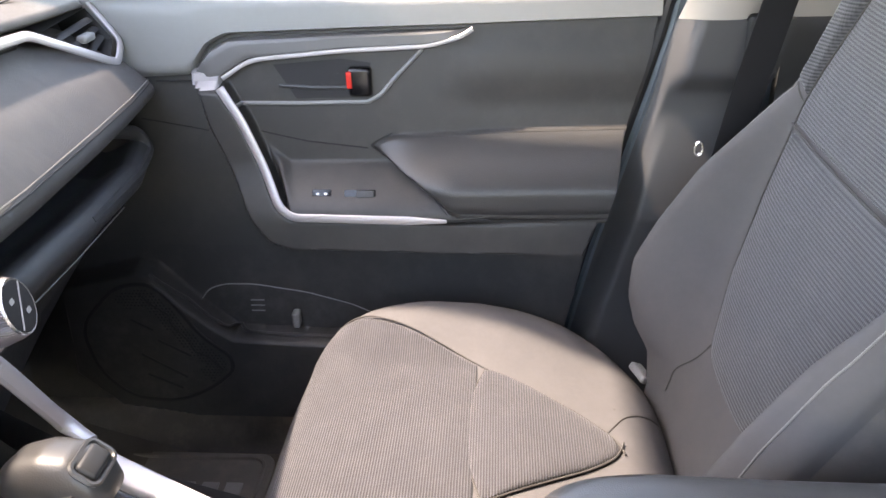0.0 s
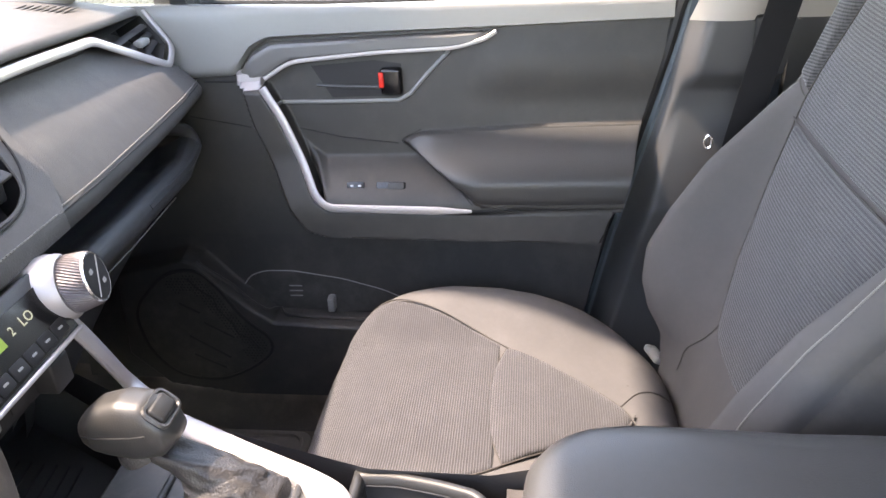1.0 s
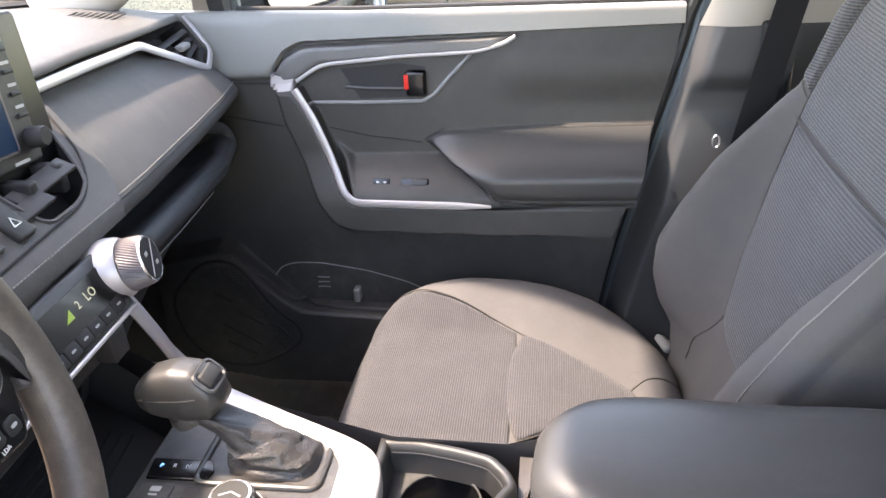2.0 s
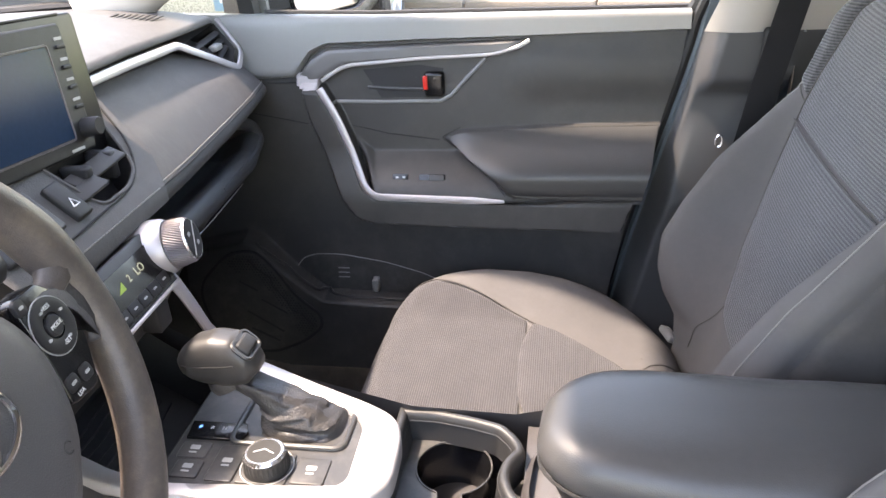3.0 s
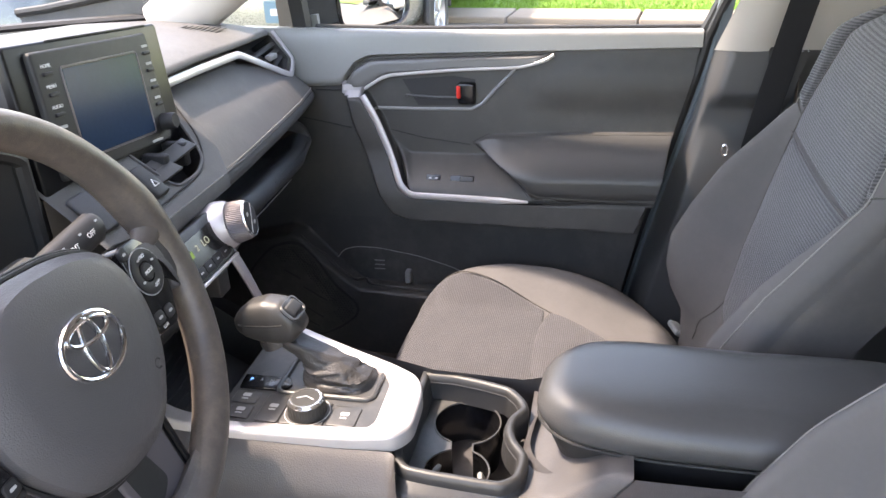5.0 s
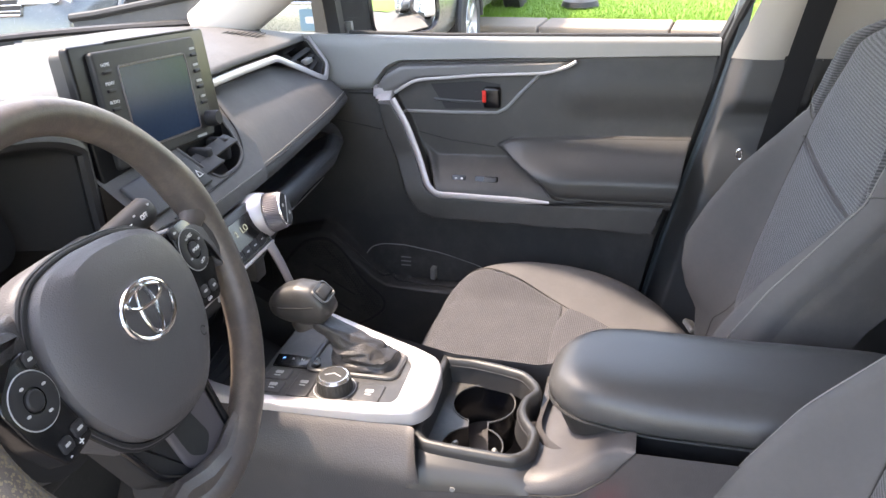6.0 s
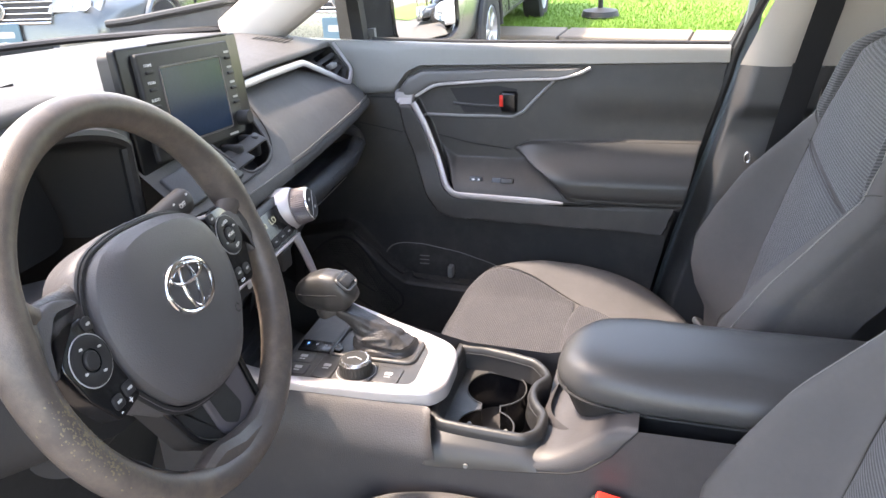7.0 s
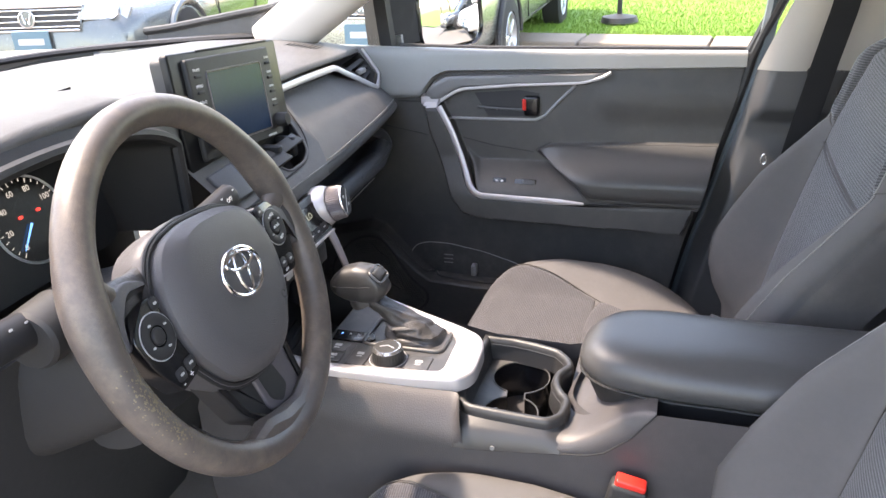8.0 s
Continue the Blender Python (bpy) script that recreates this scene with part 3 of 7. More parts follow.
def door_cover(name, poly, keep_out, lift, material, label, grid=0.003):
    """A thin liner that follows the door inside an outline."""
    xs, zs_ = [p[0] for p in poly], [p[1] for p in poly]
    ax_, az_ = np.meshgrid(np.arange(min(xs) - 0.003, max(xs) + 0.003, grid), np.arange(min(zs_) - 0.003, max(zs_) + 0.003, grid), indexing="ij")
    keep_c = inside(ax_, az_, poly) > 0.0
    if keep_out:
        keep_c &= inside(ax_, az_, keep_out) < -0.004
    idx = -np.ones(ax_.shape, int)
    idx[keep_c] = np.arange(int(keep_c.sum()))
    vs = [on_door(x, z, lift) for x, z in zip(ax_[keep_c], az_[keep_c])]
    fs = [(idx[i, j], idx[i + 1, j], idx[i + 1, j + 1], idx[i, j + 1]) for i in range(ax_.shape[0] - 1) for j in range(ax_.shape[1] - 1) if min(idx[i, j], idx[i + 1, j], idx[i + 1, j + 1], idx[i, j + 1]) >= 0]
    return part(name, (vs, [tuple(int(q) for q in f) for f in fs]), material, door, label, 60)


door_cover("latch_bowl", [(-0.236, 1.068), (-0.136, 1.075), (-0.094, 1.069), (-0.092, 1.020), (-0.205, 1.019)], None, 0.0015, "key", "dark bowl behind the latch", 0.0008)
# window and lock switches
for cx, cz, w, nm in ((-0.169, 0.8935, 0.028, "lock_switch"), (-0.113, 0.893, 0.046, "window_switch")):
    y0 = float(door_y(cx, cz))
    tilt = axes((cx, y0 - 0.0005, cz), (1, 0, 0), Vector((0, 0.50, 0.87)).normalized(), Vector((0, -0.87, 0.50)).normalized())
    sw = part(nm, slab(rounded(w, 0.013, 0.002), -0.004, 0.0008, tilt, 0.0006), "gloss", door)
    if nm == "lock_switch":
        for sx in (-0.006, 0.006):
            part("marking", slab(rounded(0.005, 0.003, 0.001), 0.0004, 0.0014, tilt @ Matrix.Translation((sx, 0, 0))), "white", sw)
    else:
        part("rocker", slab(rounded(0.026, 0.010, 0.002), 0.0, 0.0022, tilt @ Matrix.Translation((0.008, 0, 0)), 0.001), "pad", sw)
# speaker grille
sg_x, sg_z = np.meshgrid(np.arange(-0.60, -0.32, 0.0058), np.arange(0.515, 0.755, 0.0050), indexing="ij")
sg_x = sg_x + 0.0029 * (np.arange(sg_z.shape[1]) % 2)[None, :]
band = inside(sg_x, sg_z, SPEAKER)
keep = (band > 0.008) & (band < 0.036) & (sg_x + sg_z > 0.215)
dots = []
for x, z in zip(sg_x[keep], sg_z[keep]):
    y = float(door_y(x, z)) - 0.0020
    dots.append(([(x + 0.0018 * math.cos(k * math.pi / 3), y, z + 0.0018 * math.sin(k * math.pi / 3)) for k in range(6)], [(0, 1, 2, 3, 4, 5)]))
door_cover("speaker_cover", SPEAKER, None, 0.0012, "grille", "scuffed black speaker cover")
grille = part("speaker_grille", door_strip([(p.x, p.y) for p in soften([(x, z, 0) for x, z in SPEAKER], 0.004, 2, True)] + [SPEAKER[0]], 0.0035, 0.0, 0.7), "black", door, "perforated black speaker grille")
tagged(part("perforation", join(*dots), "rubber", grille), kind="stuff")
for (a, b) in (((-0.49, 0.690), (-0.455, 0.672)), ((-0.45, 0.655), (-0.40, 0.628)), ((-0.48, 0.63), (-0.41, 0.590)), ((-0.475, 0.595), (-0.42, 0.570))):
    part("grille_rib", door_strip([a, b], 0.003, 0.0, 0.6, fine=8), "black", grille)
part("grille_step", door_strip([(-0.470, 0.735), (-0.452, 0.716), (-0.428, 0.700), (-0.424, 0.682), (-0.400, 0.655), (-0.392, 0.636), (-0.372, 0.628), (-0.352, 0.606)], 0.0018, 0.0012, 0.8, 6), "black", grille)
# pocket
# Dark sheet laid over the hollow for the shade deep inside.
door_cover("pocket_shade", [(p.x, p.y) for p in soften([(x, z, 0) for x, z in POCKET], 0.012, 5, True)], BIN, 0.0015, "grille", "dark sheet for the shade in the door pocket's hollow")
part("pocket_line", door_strip([(p.x, p.y) for p in soften([(x, z, 0) for x, z in POCKET[:7]], 0.01)], 0.0011, 0.001, 1.0, 6), "belt", door)
part("bin_lip", door_strip([(p.x, p.y) for p in soften([(-0.452, 0.761, 0), (-0.400, 0.713, 0), (-0.356, 0.676, 0), (-0.326, 0.659, 0), (-0.235, 0.654, 0), (-0.10, 0.651, 0), (0.19, 0.645, 0)], 0.03)], 0.004, 0.001, 0.8), "door_low", door, "rounded lip of the door pocket")
# Pale block added as a reflected highlight; the pocket has no such part.
part("pocket_glint", rbox(-0.232, on_door(-0.232, 0.690).y - 0.010, 0.676, 0.012, 0.020, 0.026, 0.003), "belt", door, "small pale block standing for a reflection in the pocket")
for k in range(3):
    part("pocket_emblem", door_strip([(-0.306, 0.703 - 0.009 * k), (-0.284, 0.703 - 0.009 * k)], 0.0016, 0.001, 0.6, 6, 6), "belt", door)
# window: glass run, quarter pillar and panes
part("glass_seal", tube([(x, 1.128, z - 0.001) for x, z in BELT_UP[1:]], 0.005), "rubber", door)
part("quarter_pillar", loft([[(-0.455, 1.115, 1.13), (-0.428, 1.115, 1.13), (-0.428, 1.145, 1.13), (-0.455, 1.145, 1.13)], [(-0.468, 1.085, 1.40), (-0.441, 1.085, 1.40), (-0.441, 1.115, 1.40), (-0.468, 1.115, 1.40)]]), "rubber", door, "black bar between the panes")
fr_pts = [(0.309, 1.120, 1.13), (0.330, 1.115, 1.18), (0.375, 1.09, 1.30), (0.400, 1.05, 1.45), (0.380, 1.00, 1.555), (0.20, 0.99, 1.575), (-0.15, 0.985, 1.555), (-0.33, 1.03, 1.45), (-0.52, 1.085, 1.31), (-0.64, 1.105, 1.20)]
part("window_frame", tube(resample(fr_pts, 40), 0.014, 8), "rubber", door, "black window frame")
pane = part("window_pane", ([(-0.44, 1.128, 1.14), (0.32, 1.128, 1.14), (0.385, 1.00, 1.54), (-0.13, 0.99, 1.55), (-0.46, 1.09, 1.36)], [(0, 1, 2, 3, 4)]), "clear", door, "clear side window")
pane.visible_shadow = False
pane = part("quarter_pane", ([(-0.45, 1.128, 1.14), (-0.80, 1.10, 1.16), (-0.46, 1.09, 1.36)], [(0, 1, 2)]), "clear", door)
pane.visible_shadow = False


# ---- dashboard ----
def dash_loft(profiles, ny=90, n=None):
    """A skin along y through (y, [(x, z)...]) stations, with straight steps between them."""
    ys = [p[0] for p in profiles]

    def fn(y, j):
        k = max(0, min(len(ys) - 2, int(np.searchsorted(ys, y, "right")) - 1))
        t = (y - ys[k]) / (ys[k + 1] - ys[k])
        a, b = profiles[k][1][j], profiles[k + 1][1][j]
        return (a[0] + (b[0] - a[0]) * t, y, a[1] + (b[1] - a[1]) * t)
    return sheet(fn, lin(ys[0], ys[-1], ny), range(len(profiles[0][1])))


def rounded_profile(pts, r=0.012, n=5):
    return [(p.x, p.y) for p in soften([(x, z, 0) for x, z in pts], r, n)]


dash = thing("dashboard", (-0.6, 0.37, 0.9), "dusty charcoal dashboard with a stitched soft pad and silver trim", "dashboard")
TOP = [
    (-0.42, [(-1.00, 1.180), (-0.80, 1.215), (-0.60, 1.235), (-0.47, 1.238), (-0.42, 1.226), (-0.415, 1.212), (-0.46, 1.190)]),
    (-0.20, [(-1.10, 1.185), (-0.85, 1.235), (-0.60, 1.262), (-0.45, 1.268), (-0.405, 1.260), (-0.400, 1.246), (-0.45, 1.222)]),
    (0.05, [(-1.14, 1.185), (-0.88, 1.240), (-0.60, 1.268), (-0.45, 1.277), (-0.405, 1.270), (-0.400, 1.256), (-0.45, 1.232)]),
    (0.18, [(-1.14, 1.185), (-0.88, 1.240), (-0.60, 1.266), (-0.45, 1.274), (-0.405, 1.267), (-0.400, 1.253), (-0.45, 1.230)]),
    (0.28, [(-1.13, 1.185), (-0.88, 1.236), (-0.62, 1.250), (-0.48, 1.246), (-0.435, 1.236), (-0.430, 1.222), (-0.48, 1.205)]),
    (0.57, [(-1.10, 1.185), (-0.85, 1.228), (-0.62, 1.224), (-0.47, 1.212), (-0.430, 1.203), (-0.425, 1.193), (-0.47, 1.182)]),
    (0.70, [(-1.06, 1.183), (-0.82, 1.220), (-0.62, 1.216), (-0.48, 1.204), (-0.445, 1.195), (-0.441, 1.186), (-0.48, 1.172)]),
    (0.92, [(-0.96, 1.178), (-0.78, 1.204), (-0.62, 1.198), (-0.52, 1.185), (-0.470, 1.176), (-0.466, 1.167), (-0.51, 1.153)]),
    (1.06, [(-0.80, 1.168), (-0.70, 1.186), (-0.62, 1.182), (-0.54, 1.173), (-0.490, 1.165), (-0.485, 1.156), (-0.53, 1.142)]),
    (1.115, [(-0.76, 1.150), (-0.68, 1.160), (-0.62, 1.160), (-0.55, 1.155), (-0.520, 1.150), (-0.518, 1.144), (-0.55, 1.132)]),
]
TOP = [(y, rounded_profile(p, 0.03, 5)) for y, p in TOP]
part("dash_top", dash_loft(TOP, 140), "dash", dash, "sunlit dusty dash top", 60)
PAD_PROFILE = [
    (0.28, [(-0.46, 1.190), (-0.410, 1.172), (-0.350, 1.142), (-0.315, 1.112), (-0.308, 1.098), (-0.316, 1.082), (-0.36, 1.064)]),
    (0.48, [(-0.46, 1.188), (-0.415, 1.170), (-0.362, 1.138), (-0.332, 1.105), (-0.326, 1.091), (-0.334, 1.075), (-0.38, 1.056)]),
    (0.62, [(-0.47, 1.182), (-0.428, 1.165), (-0.380, 1.130), (-0.350, 1.098), (-0.344, 1.084), (-0.352, 1.068), (-0.40, 1.048)]),
    (0.82, [(-0.50, 1.164), (-0.455, 1.148), (-0.405, 1.114), (-0.376, 1.084), (-0.369, 1.070), (-0.378, 1.053), (-0.43, 1.034)]),
    (0.95, [(-0.52, 1.150), (-0.480, 1.134), (-0.422, 1.102), (-0.393, 1.073), (-0.386, 1.060), (-0.395, 1.043), (-0.45, 1.026)]),
    (1.045, [(-0.54, 1.138), (-0.500, 1.120), (-0.435, 1.088), (-0.408, 1.066), (-0.399, 1.053), (-0.409, 1.036), (-0.46, 1.022)]),
    (1.10, [(-0.56, 1.126), (-0.530, 1.110), (-0.480, 1.076), (-0.450, 1.056), (-0.440, 1.044), (-0.450, 1.030), (-0.49, 1.020)]),
]
SAG = {0.28: 0.020, 0.48: 0.020, 0.62: 0.025, 0.82: 0.021, 0.95: 0.015, 1.045: 0.009, 1.10: 0.006}
PAD_PROFILE = [(y, [(x, z - SAG[y] * k) for (x, z), k in zip(p, (0.0, 0.25, 0.65, 1.0, 1.0, 0.95, 0.8))]) for y, p in PAD_PROFILE]
PADS = [(y, rounded_profile(p, 0.012, 4)) for y, p in PAD_PROFILE]
n_j = len(PADS[0][1])


def pad_fn2(u, j):
    y_left = float(np.interp(j / (n_j - 1), [0, 0.22, 0.36, 0.46, 0.53, 0.60, 1], [0.560, 0.560, 0.552, 0.535, 0.49, 0.28, 0.28]))
    y = y_left + (1.10 - y_left) * u
    ys = [p[0] for p in PADS]
    return (float(np.interp(y, ys, [p[1][j][0] for p in PADS])), y, float(np.interp(y, ys, [p[1][j][1] for p in PADS])))


part("soft_pad", sheet(pad_fn2, lin(0, 1, 120), range(n_j)), "dash", dash, "soft grained pad over the shelf", 60)


def pad_point(y, k, lift=0.0):
    ys = [p[0] for p in PAD_PROFILE]
    x = float(np.interp(y, ys, [p[1][k][0] for p in PAD_PROFILE]))
    z = float(np.interp(y, ys, [p[1][k][1] for p in PAD_PROFILE]))
    return Vector((x + lift, y, z + lift))


stitches = []
for i in range(118):
    y = 0.46 + i * 0.0050
    stitches.append(tube([pad_point(y, 3, 0.0008), pad_point(y + 0.0036, 3, 0.0008)], 0.0008, 5))
tagged(part("stitching", join(*stitches), "thread", dash, "row of grey stitches"), kind="stuff")
part("pad_seam", tube([pad_point(y, 3, 0.0) + Vector((0.003, 0, -0.004)) for y in lin(0.44, 1.05, 40)], 0.001, 6), "seam", dash)
# silver blade with the corner vent
BLADE = [(-0.424, 0.545, 1.186), (-0.438, 0.70, 1.176), (-0.455, 0.862, 1.162), (-0.436, 1.026, 1.086), (-0.443, 1.062, 1.108), (-0.486, 1.078, 1.158)]
part("silver_blade", tube(resample(soften(BLADE, 0.012), 90), lambda s: 0.0060 if s < 0.55 else 0.0062, 10, flat=0.5, up=(1, 0, 0.25)), "silver", dash, "satin silver blade running into the corner vent")
part("blade_gap", tube(resample([(p[0] - 0.02, p[1], p[2] - 0.006) for p in BLADE[:3]], 20), 0.010, 8, flat=0.5, up=(1, 0, 0.2)), "black", dash)
vent = part("corner_vent", loft([[(-0.465, 0.885, 1.154), (-0.446, 1.026, 1.094), (-0.452, 1.058, 1.112), (-0.490, 1.072, 1.152)], [(-0.535, 0.895, 1.152), (-0.515, 1.026, 1.094), (-0.520, 1.052, 1.112), (-0.545, 1.064, 1.152)]], True, False), "black", dash, "black corner air vent")
part("vent_back", ([(-0.530, 0.885, 1.154), (-0.510, 1.026, 1.090), (-0.515, 1.064, 1.112), (-0.540, 1.074, 1.154)], [(0, 1, 2, 3)]), "rubber", vent)
for t in (0.22, 0.52, 0.80):
    a = Vector((-0.474, 0.905, 1.148)).lerp(Vector((-0.456, 1.024, 1.098)), t)
    b = Vector((-0.486, 1.060, 1.148)).lerp(Vector((-0.460, 1.050, 1.110)), t)
    part("vent_slat", tube([a, b], 0.0055, 8, flat=0.35, up=(0.5, 0, 1)), "key", vent)
part("vent_tab", rbox(-0.462, 1.004, 1.126, 0.014, 0.030, 0.010, 0.003), "belt", vent, "grey vent tab")
# open shelf under the pad, with its rail
SHELF = [
    (0.47, [(-0.38, 1.060), (-0.50, 1.060), (-0.51, 1.030), (-0.40, 1.010), (-0.362, 1.030), (-0.346, 1.022), (-0.340, 1.004), (-0.356, 0.986), (-0.378, 0.972), (-0.46, 0.76)]),
    (0.73, [(-0.42, 1.042), (-0.53, 1.036), (-0.54, 1.000), (-0.43, 0.984), (-0.388, 1.006), (-0.372, 0.998), (-0.366, 0.982), (-0.380, 0.964), (-0.402, 0.950), (-0.54, 0.74)]),
    (0.94, [(-0.45, 1.028), (-0.55, 1.020), (-0.56, 0.980), (-0.46, 0.962), (-0.416, 0.986), (-0.400, 0.979), (-0.393, 0.963), (-0.406, 0.946), (-0.428, 0.932), (-0.62, 0.72)]),
    (1.02, [(-0.46, 1.022), (-0.51, 1.014), (-0.52, 0.985), (-0.48, 0.970), (-0.436, 0.992), (-0.418, 0.985), (-0.412, 0.966), (-0.428, 0.948), (-0.450, 0.925), (-0.66, 0.72)]),
]
SHELF = [(y, [(x, z - d) for (x, z), d in zip(p, (0.016, 0.016, 0.016, 0.014, 0.014, 0.014, 0.014, 0.014, 0.014, 0.0))]) for y, p in SHELF]
part("shelf", dash_loft([(y, rounded_profile(p, 0.01, 4)) for y, p in SHELF], 70), "dash_low", dash, "dark open shelf with a rounded rail", 60)
part("shelf_rail_end", tube(resample(soften([(-0.384, 0.76, 0.972), (-0.408, 0.950, 0.955), (-0.424, 1.030, 0.958), (-0.434, 1.028, 0.985), (-0.45, 0.96, 1.012)], 0.03), 40), 0.012, 10, flat=0.75), "dash_low", dash, "rail curling up at the shelf's end")
part("glovebox_lid", sheet(lambda u, v: (-0.385 - 0.085 * u - (0.12 + 0.22 * u) * v ** 1.2 + 0.012 * math.sin(math.pi * v), 0.47 + 0.58 * u, 0.965 - 0.045 * u - 0.35 * v), lin(0, 1, 20), lin(0, 1, 16)), "dash_low", dash, "dark glovebox lid")
part("glovebox_line", tube([(-0.368, 0.60, 0.956), (-0.380, 0.72, 0.946), (-0.404, 0.89, 0.930)], 0.0009, 6), "belt", dash)
part("end_panel", sheet(lambda u, v: (-0.47 - 0.30 * u, 1.075 + 0.03 * u, 1.10 - 0.55 * v), lin(0, 1, 8), lin(0, 1, 8)), "dash_low", dash)
def top_z(x, y):
    zz = [float(np.interp(x, [q[0] for q in p[1]][:-12], [q[1] for q in p[1]][:-12])) for _, p in ((0, t) for t in TOP)]
    return float(np.interp(y, [t[0] for t in TOP], zz))


for k in range(8):
    part("defroster_slot", rbox(-0.590 + 0.009 * k, 0.930 + 0.003 * k, top_z(-0.590 + 0.009 * k, 0.930) + 0.0002, 0.0045, 0.040, 0.0016, 0.0005), "black", dash)
# centre: sloping fascia under the display, with the duct recess
def fascia_z(x):
    return 1.134 - 0.9 * (x + 0.37)


RECESS = [(p.x, p.y) for p in soften([(0.536, -0.396, 0), (0.504, -0.346, 0), (0.470, -0.336, 0), (0.416, -0.336, 0), (0.404, -0.396, 0)], 0.014, 5, True)]
fy, fx = lin(0.205, 0.566, 130), lin(-0.410, -0.318, 40)


def fascia_y(y, x):
    end = float(np.interp(x, [-0.410, -0.346, -0.334, -0.318], [0.566, 0.542, 0.528, 0.508]))
    return 0.262 + (end - 0.262) * (y - 0.205) / 0.361


fv = [(x, fascia_y(y, x), fascia_z(x)) for y in fy for x in fx] + [(-0.317, fascia_y(y, -0.318), fascia_z(-0.318) - 0.016) for y in fy]
fd = inside([[fascia_y(y, x) for x in fx] for y in fy], [[x for x in fx] for y in fy], RECESS)
ff = [(i * 40 + j, i * 40 + j + 1, (i + 1) * 40 + j + 1, (i + 1) * 40 + j) for i in range(129) for j in range(39) if max(fd[i, j], fd[i + 1, j], fd[i, j + 1], fd[i + 1, j + 1]) < 0.001]
ff += [(i * 40 + 39, (i + 1) * 40 + 39, 5200 + i + 1, 5200 + i) for i in range(129)]
part("fascia", (fv, ff), "dash", dash, "grey sloping fascia under the display", 50)
part("duct_recess", loft([[(x, y, fascia_z(x) - 0.001) for y, x in RECESS], [(x - 0.02, y, fascia_z(x) - 0.045) for y, x in RECESS]], True, False), "black", dash, "black duct recess")
part("recess_floor", ([(x - 0.02, y, fascia_z(x) - 0.044) for y, x in RECESS], [tuple(range(len(RECESS)))]), "rubber", dash)
part("recess_rim", tube([(x, y, fascia_z(x) + 0.0005) for y, x in RECESS], 0.0022, 6, True), "dash", dash, "rounded rim of the recess")
part("fascia_line", tube(resample(soften([(-0.408, 0.556, fascia_z(-0.408) + 0.001), (-0.360, 0.530, fascia_z(-0.360) + 0.001), (-0.334, 0.480, fascia_z(-0.334) + 0.001), (-0.330, 0.30, fascia_z(-0.330) + 0.001)], 0.03), 40), 0.0014, 6), "seam", dash)
edge_stitches = [tube([(-0.3195, 0.300 + 0.005 * i, fascia_z(-0.3195) + 0.0008), (-0.3195, 0.3036 + 0.005 * i, fascia_z(-0.3195) + 0.0008)], 0.0008, 5) for i in range(40)]
tagged(part("stitching", join(*edge_stitches), "thread", dash, "row of grey stitches"), kind="stuff")
slope = Matrix.Rotation(radians(42), 4, "Y")
for y0, x0, w, d in ((0.458, -0.362, 0.076, 0.022), (0.420, -0.352, 0.048, 0.020)):
    part("duct_flap", xf(rbox(0, 0, 0, d, w, 0.004, 0.0015), Matrix.Translation((x0, y0, fascia_z(x0) + 0.002)) @ Matrix.Rotation(radians(10), 4, "X") @ Matrix.Rotation(radians(20), 4, "Y") @ Matrix.Rotation(radians(-8), 4, "Z")), "bezel", dash, "grey vent flap")
for y0 in (0.440, 0.486):
    part("duct_web", rbox(-0.372, y0, fascia_z(-0.372) - 0.014, 0.032, 0.012, 0.030, 0.003), "key", dash)
hz = part("hazard_button", xf(rbox(0, 0, 0, 0.044, 0.024, 0.012, 0.003), Matrix.Translation((-0.354, 0.388, fascia_z(-0.354) + 0.001)) @ slope), "bezel", dash, "dark hazard button")
tm = Matrix.Translation((-0.350, 0.388, fascia_z(-0.350) + 0.001)) @ slope
part("marking", tube([tm @ Vector(q) for q in ((0.004, -0.005, 0.0064), (-0.005, 0.0, 0.0064), (0.004, 0.005, 0.0064), (0.004, -0.005, 0.0064))], 0.0007, 5), "white", hz)
part("fascia_step", xf(rbox(0, 0, 0, 0.050, 0.085, 0.008, 0.003), Matrix.Translation((-0.358, 0.318, fascia_z(-0.358) + 0.002)) @ slope), "dash_low", dash, "flat panel beside the hazard button")
# cluster hood and column shroud


def hood_pt(u, v):
    a = math.pi * (1.08 - 1.16 * u)
    sa = math.sin(a)
    lift = max(0.0, sa) ** 0.5
    return (-0.392 - 0.13 * v, 0.028 + (0.222 - 0.03 * v) * max(-1, min(1, 1.12 * math.cos(a))), 1.10 + (0.142 - 0.015 * v) * lift - 0.08 * max(0.0, -sa))


part("cluster_hood", sheet(hood_pt, lin(0, 1, 70), lin(0, 1, 8)), "black", dash, "deep black hood over the gauges", 60)
part("hood_lip", tube([hood_pt(u, 0) for u in lin(0.06, 0.94, 60)], 0.008, 8), "black", dash)
part("hood_face", sheet(lambda u, v: tuple(Vector(hood_pt(u, 0)).lerp(Vector((-0.402, 0.028 + (hood_pt(u, 0)[1] - 0.028) * 1.12, hood_pt(u, 0)[2] + 0.016)), v)), lin(0.02, 0.98, 60), lin(0, 1, 3)), "black", dash)
part("lower_panel", sheet(lambda u, v: (-0.36 - 0.12 * v + 0.02 * math.sin(math.pi * v), -0.36 + 0.60 * u, 1.09 - 0.42 * v), lin(0, 1, 24), lin(0, 1, 14)), "knee", dash, "knee panel, darkened as if shaded")
part("side_vent_panel", sheet(lambda u, v: (-0.40 - 0.03 * v, -0.40 + 0.22 * u, 1.235 - 0.16 * v), lin(0, 1, 6), lin(0, 1, 8)), "dash_low", dash)
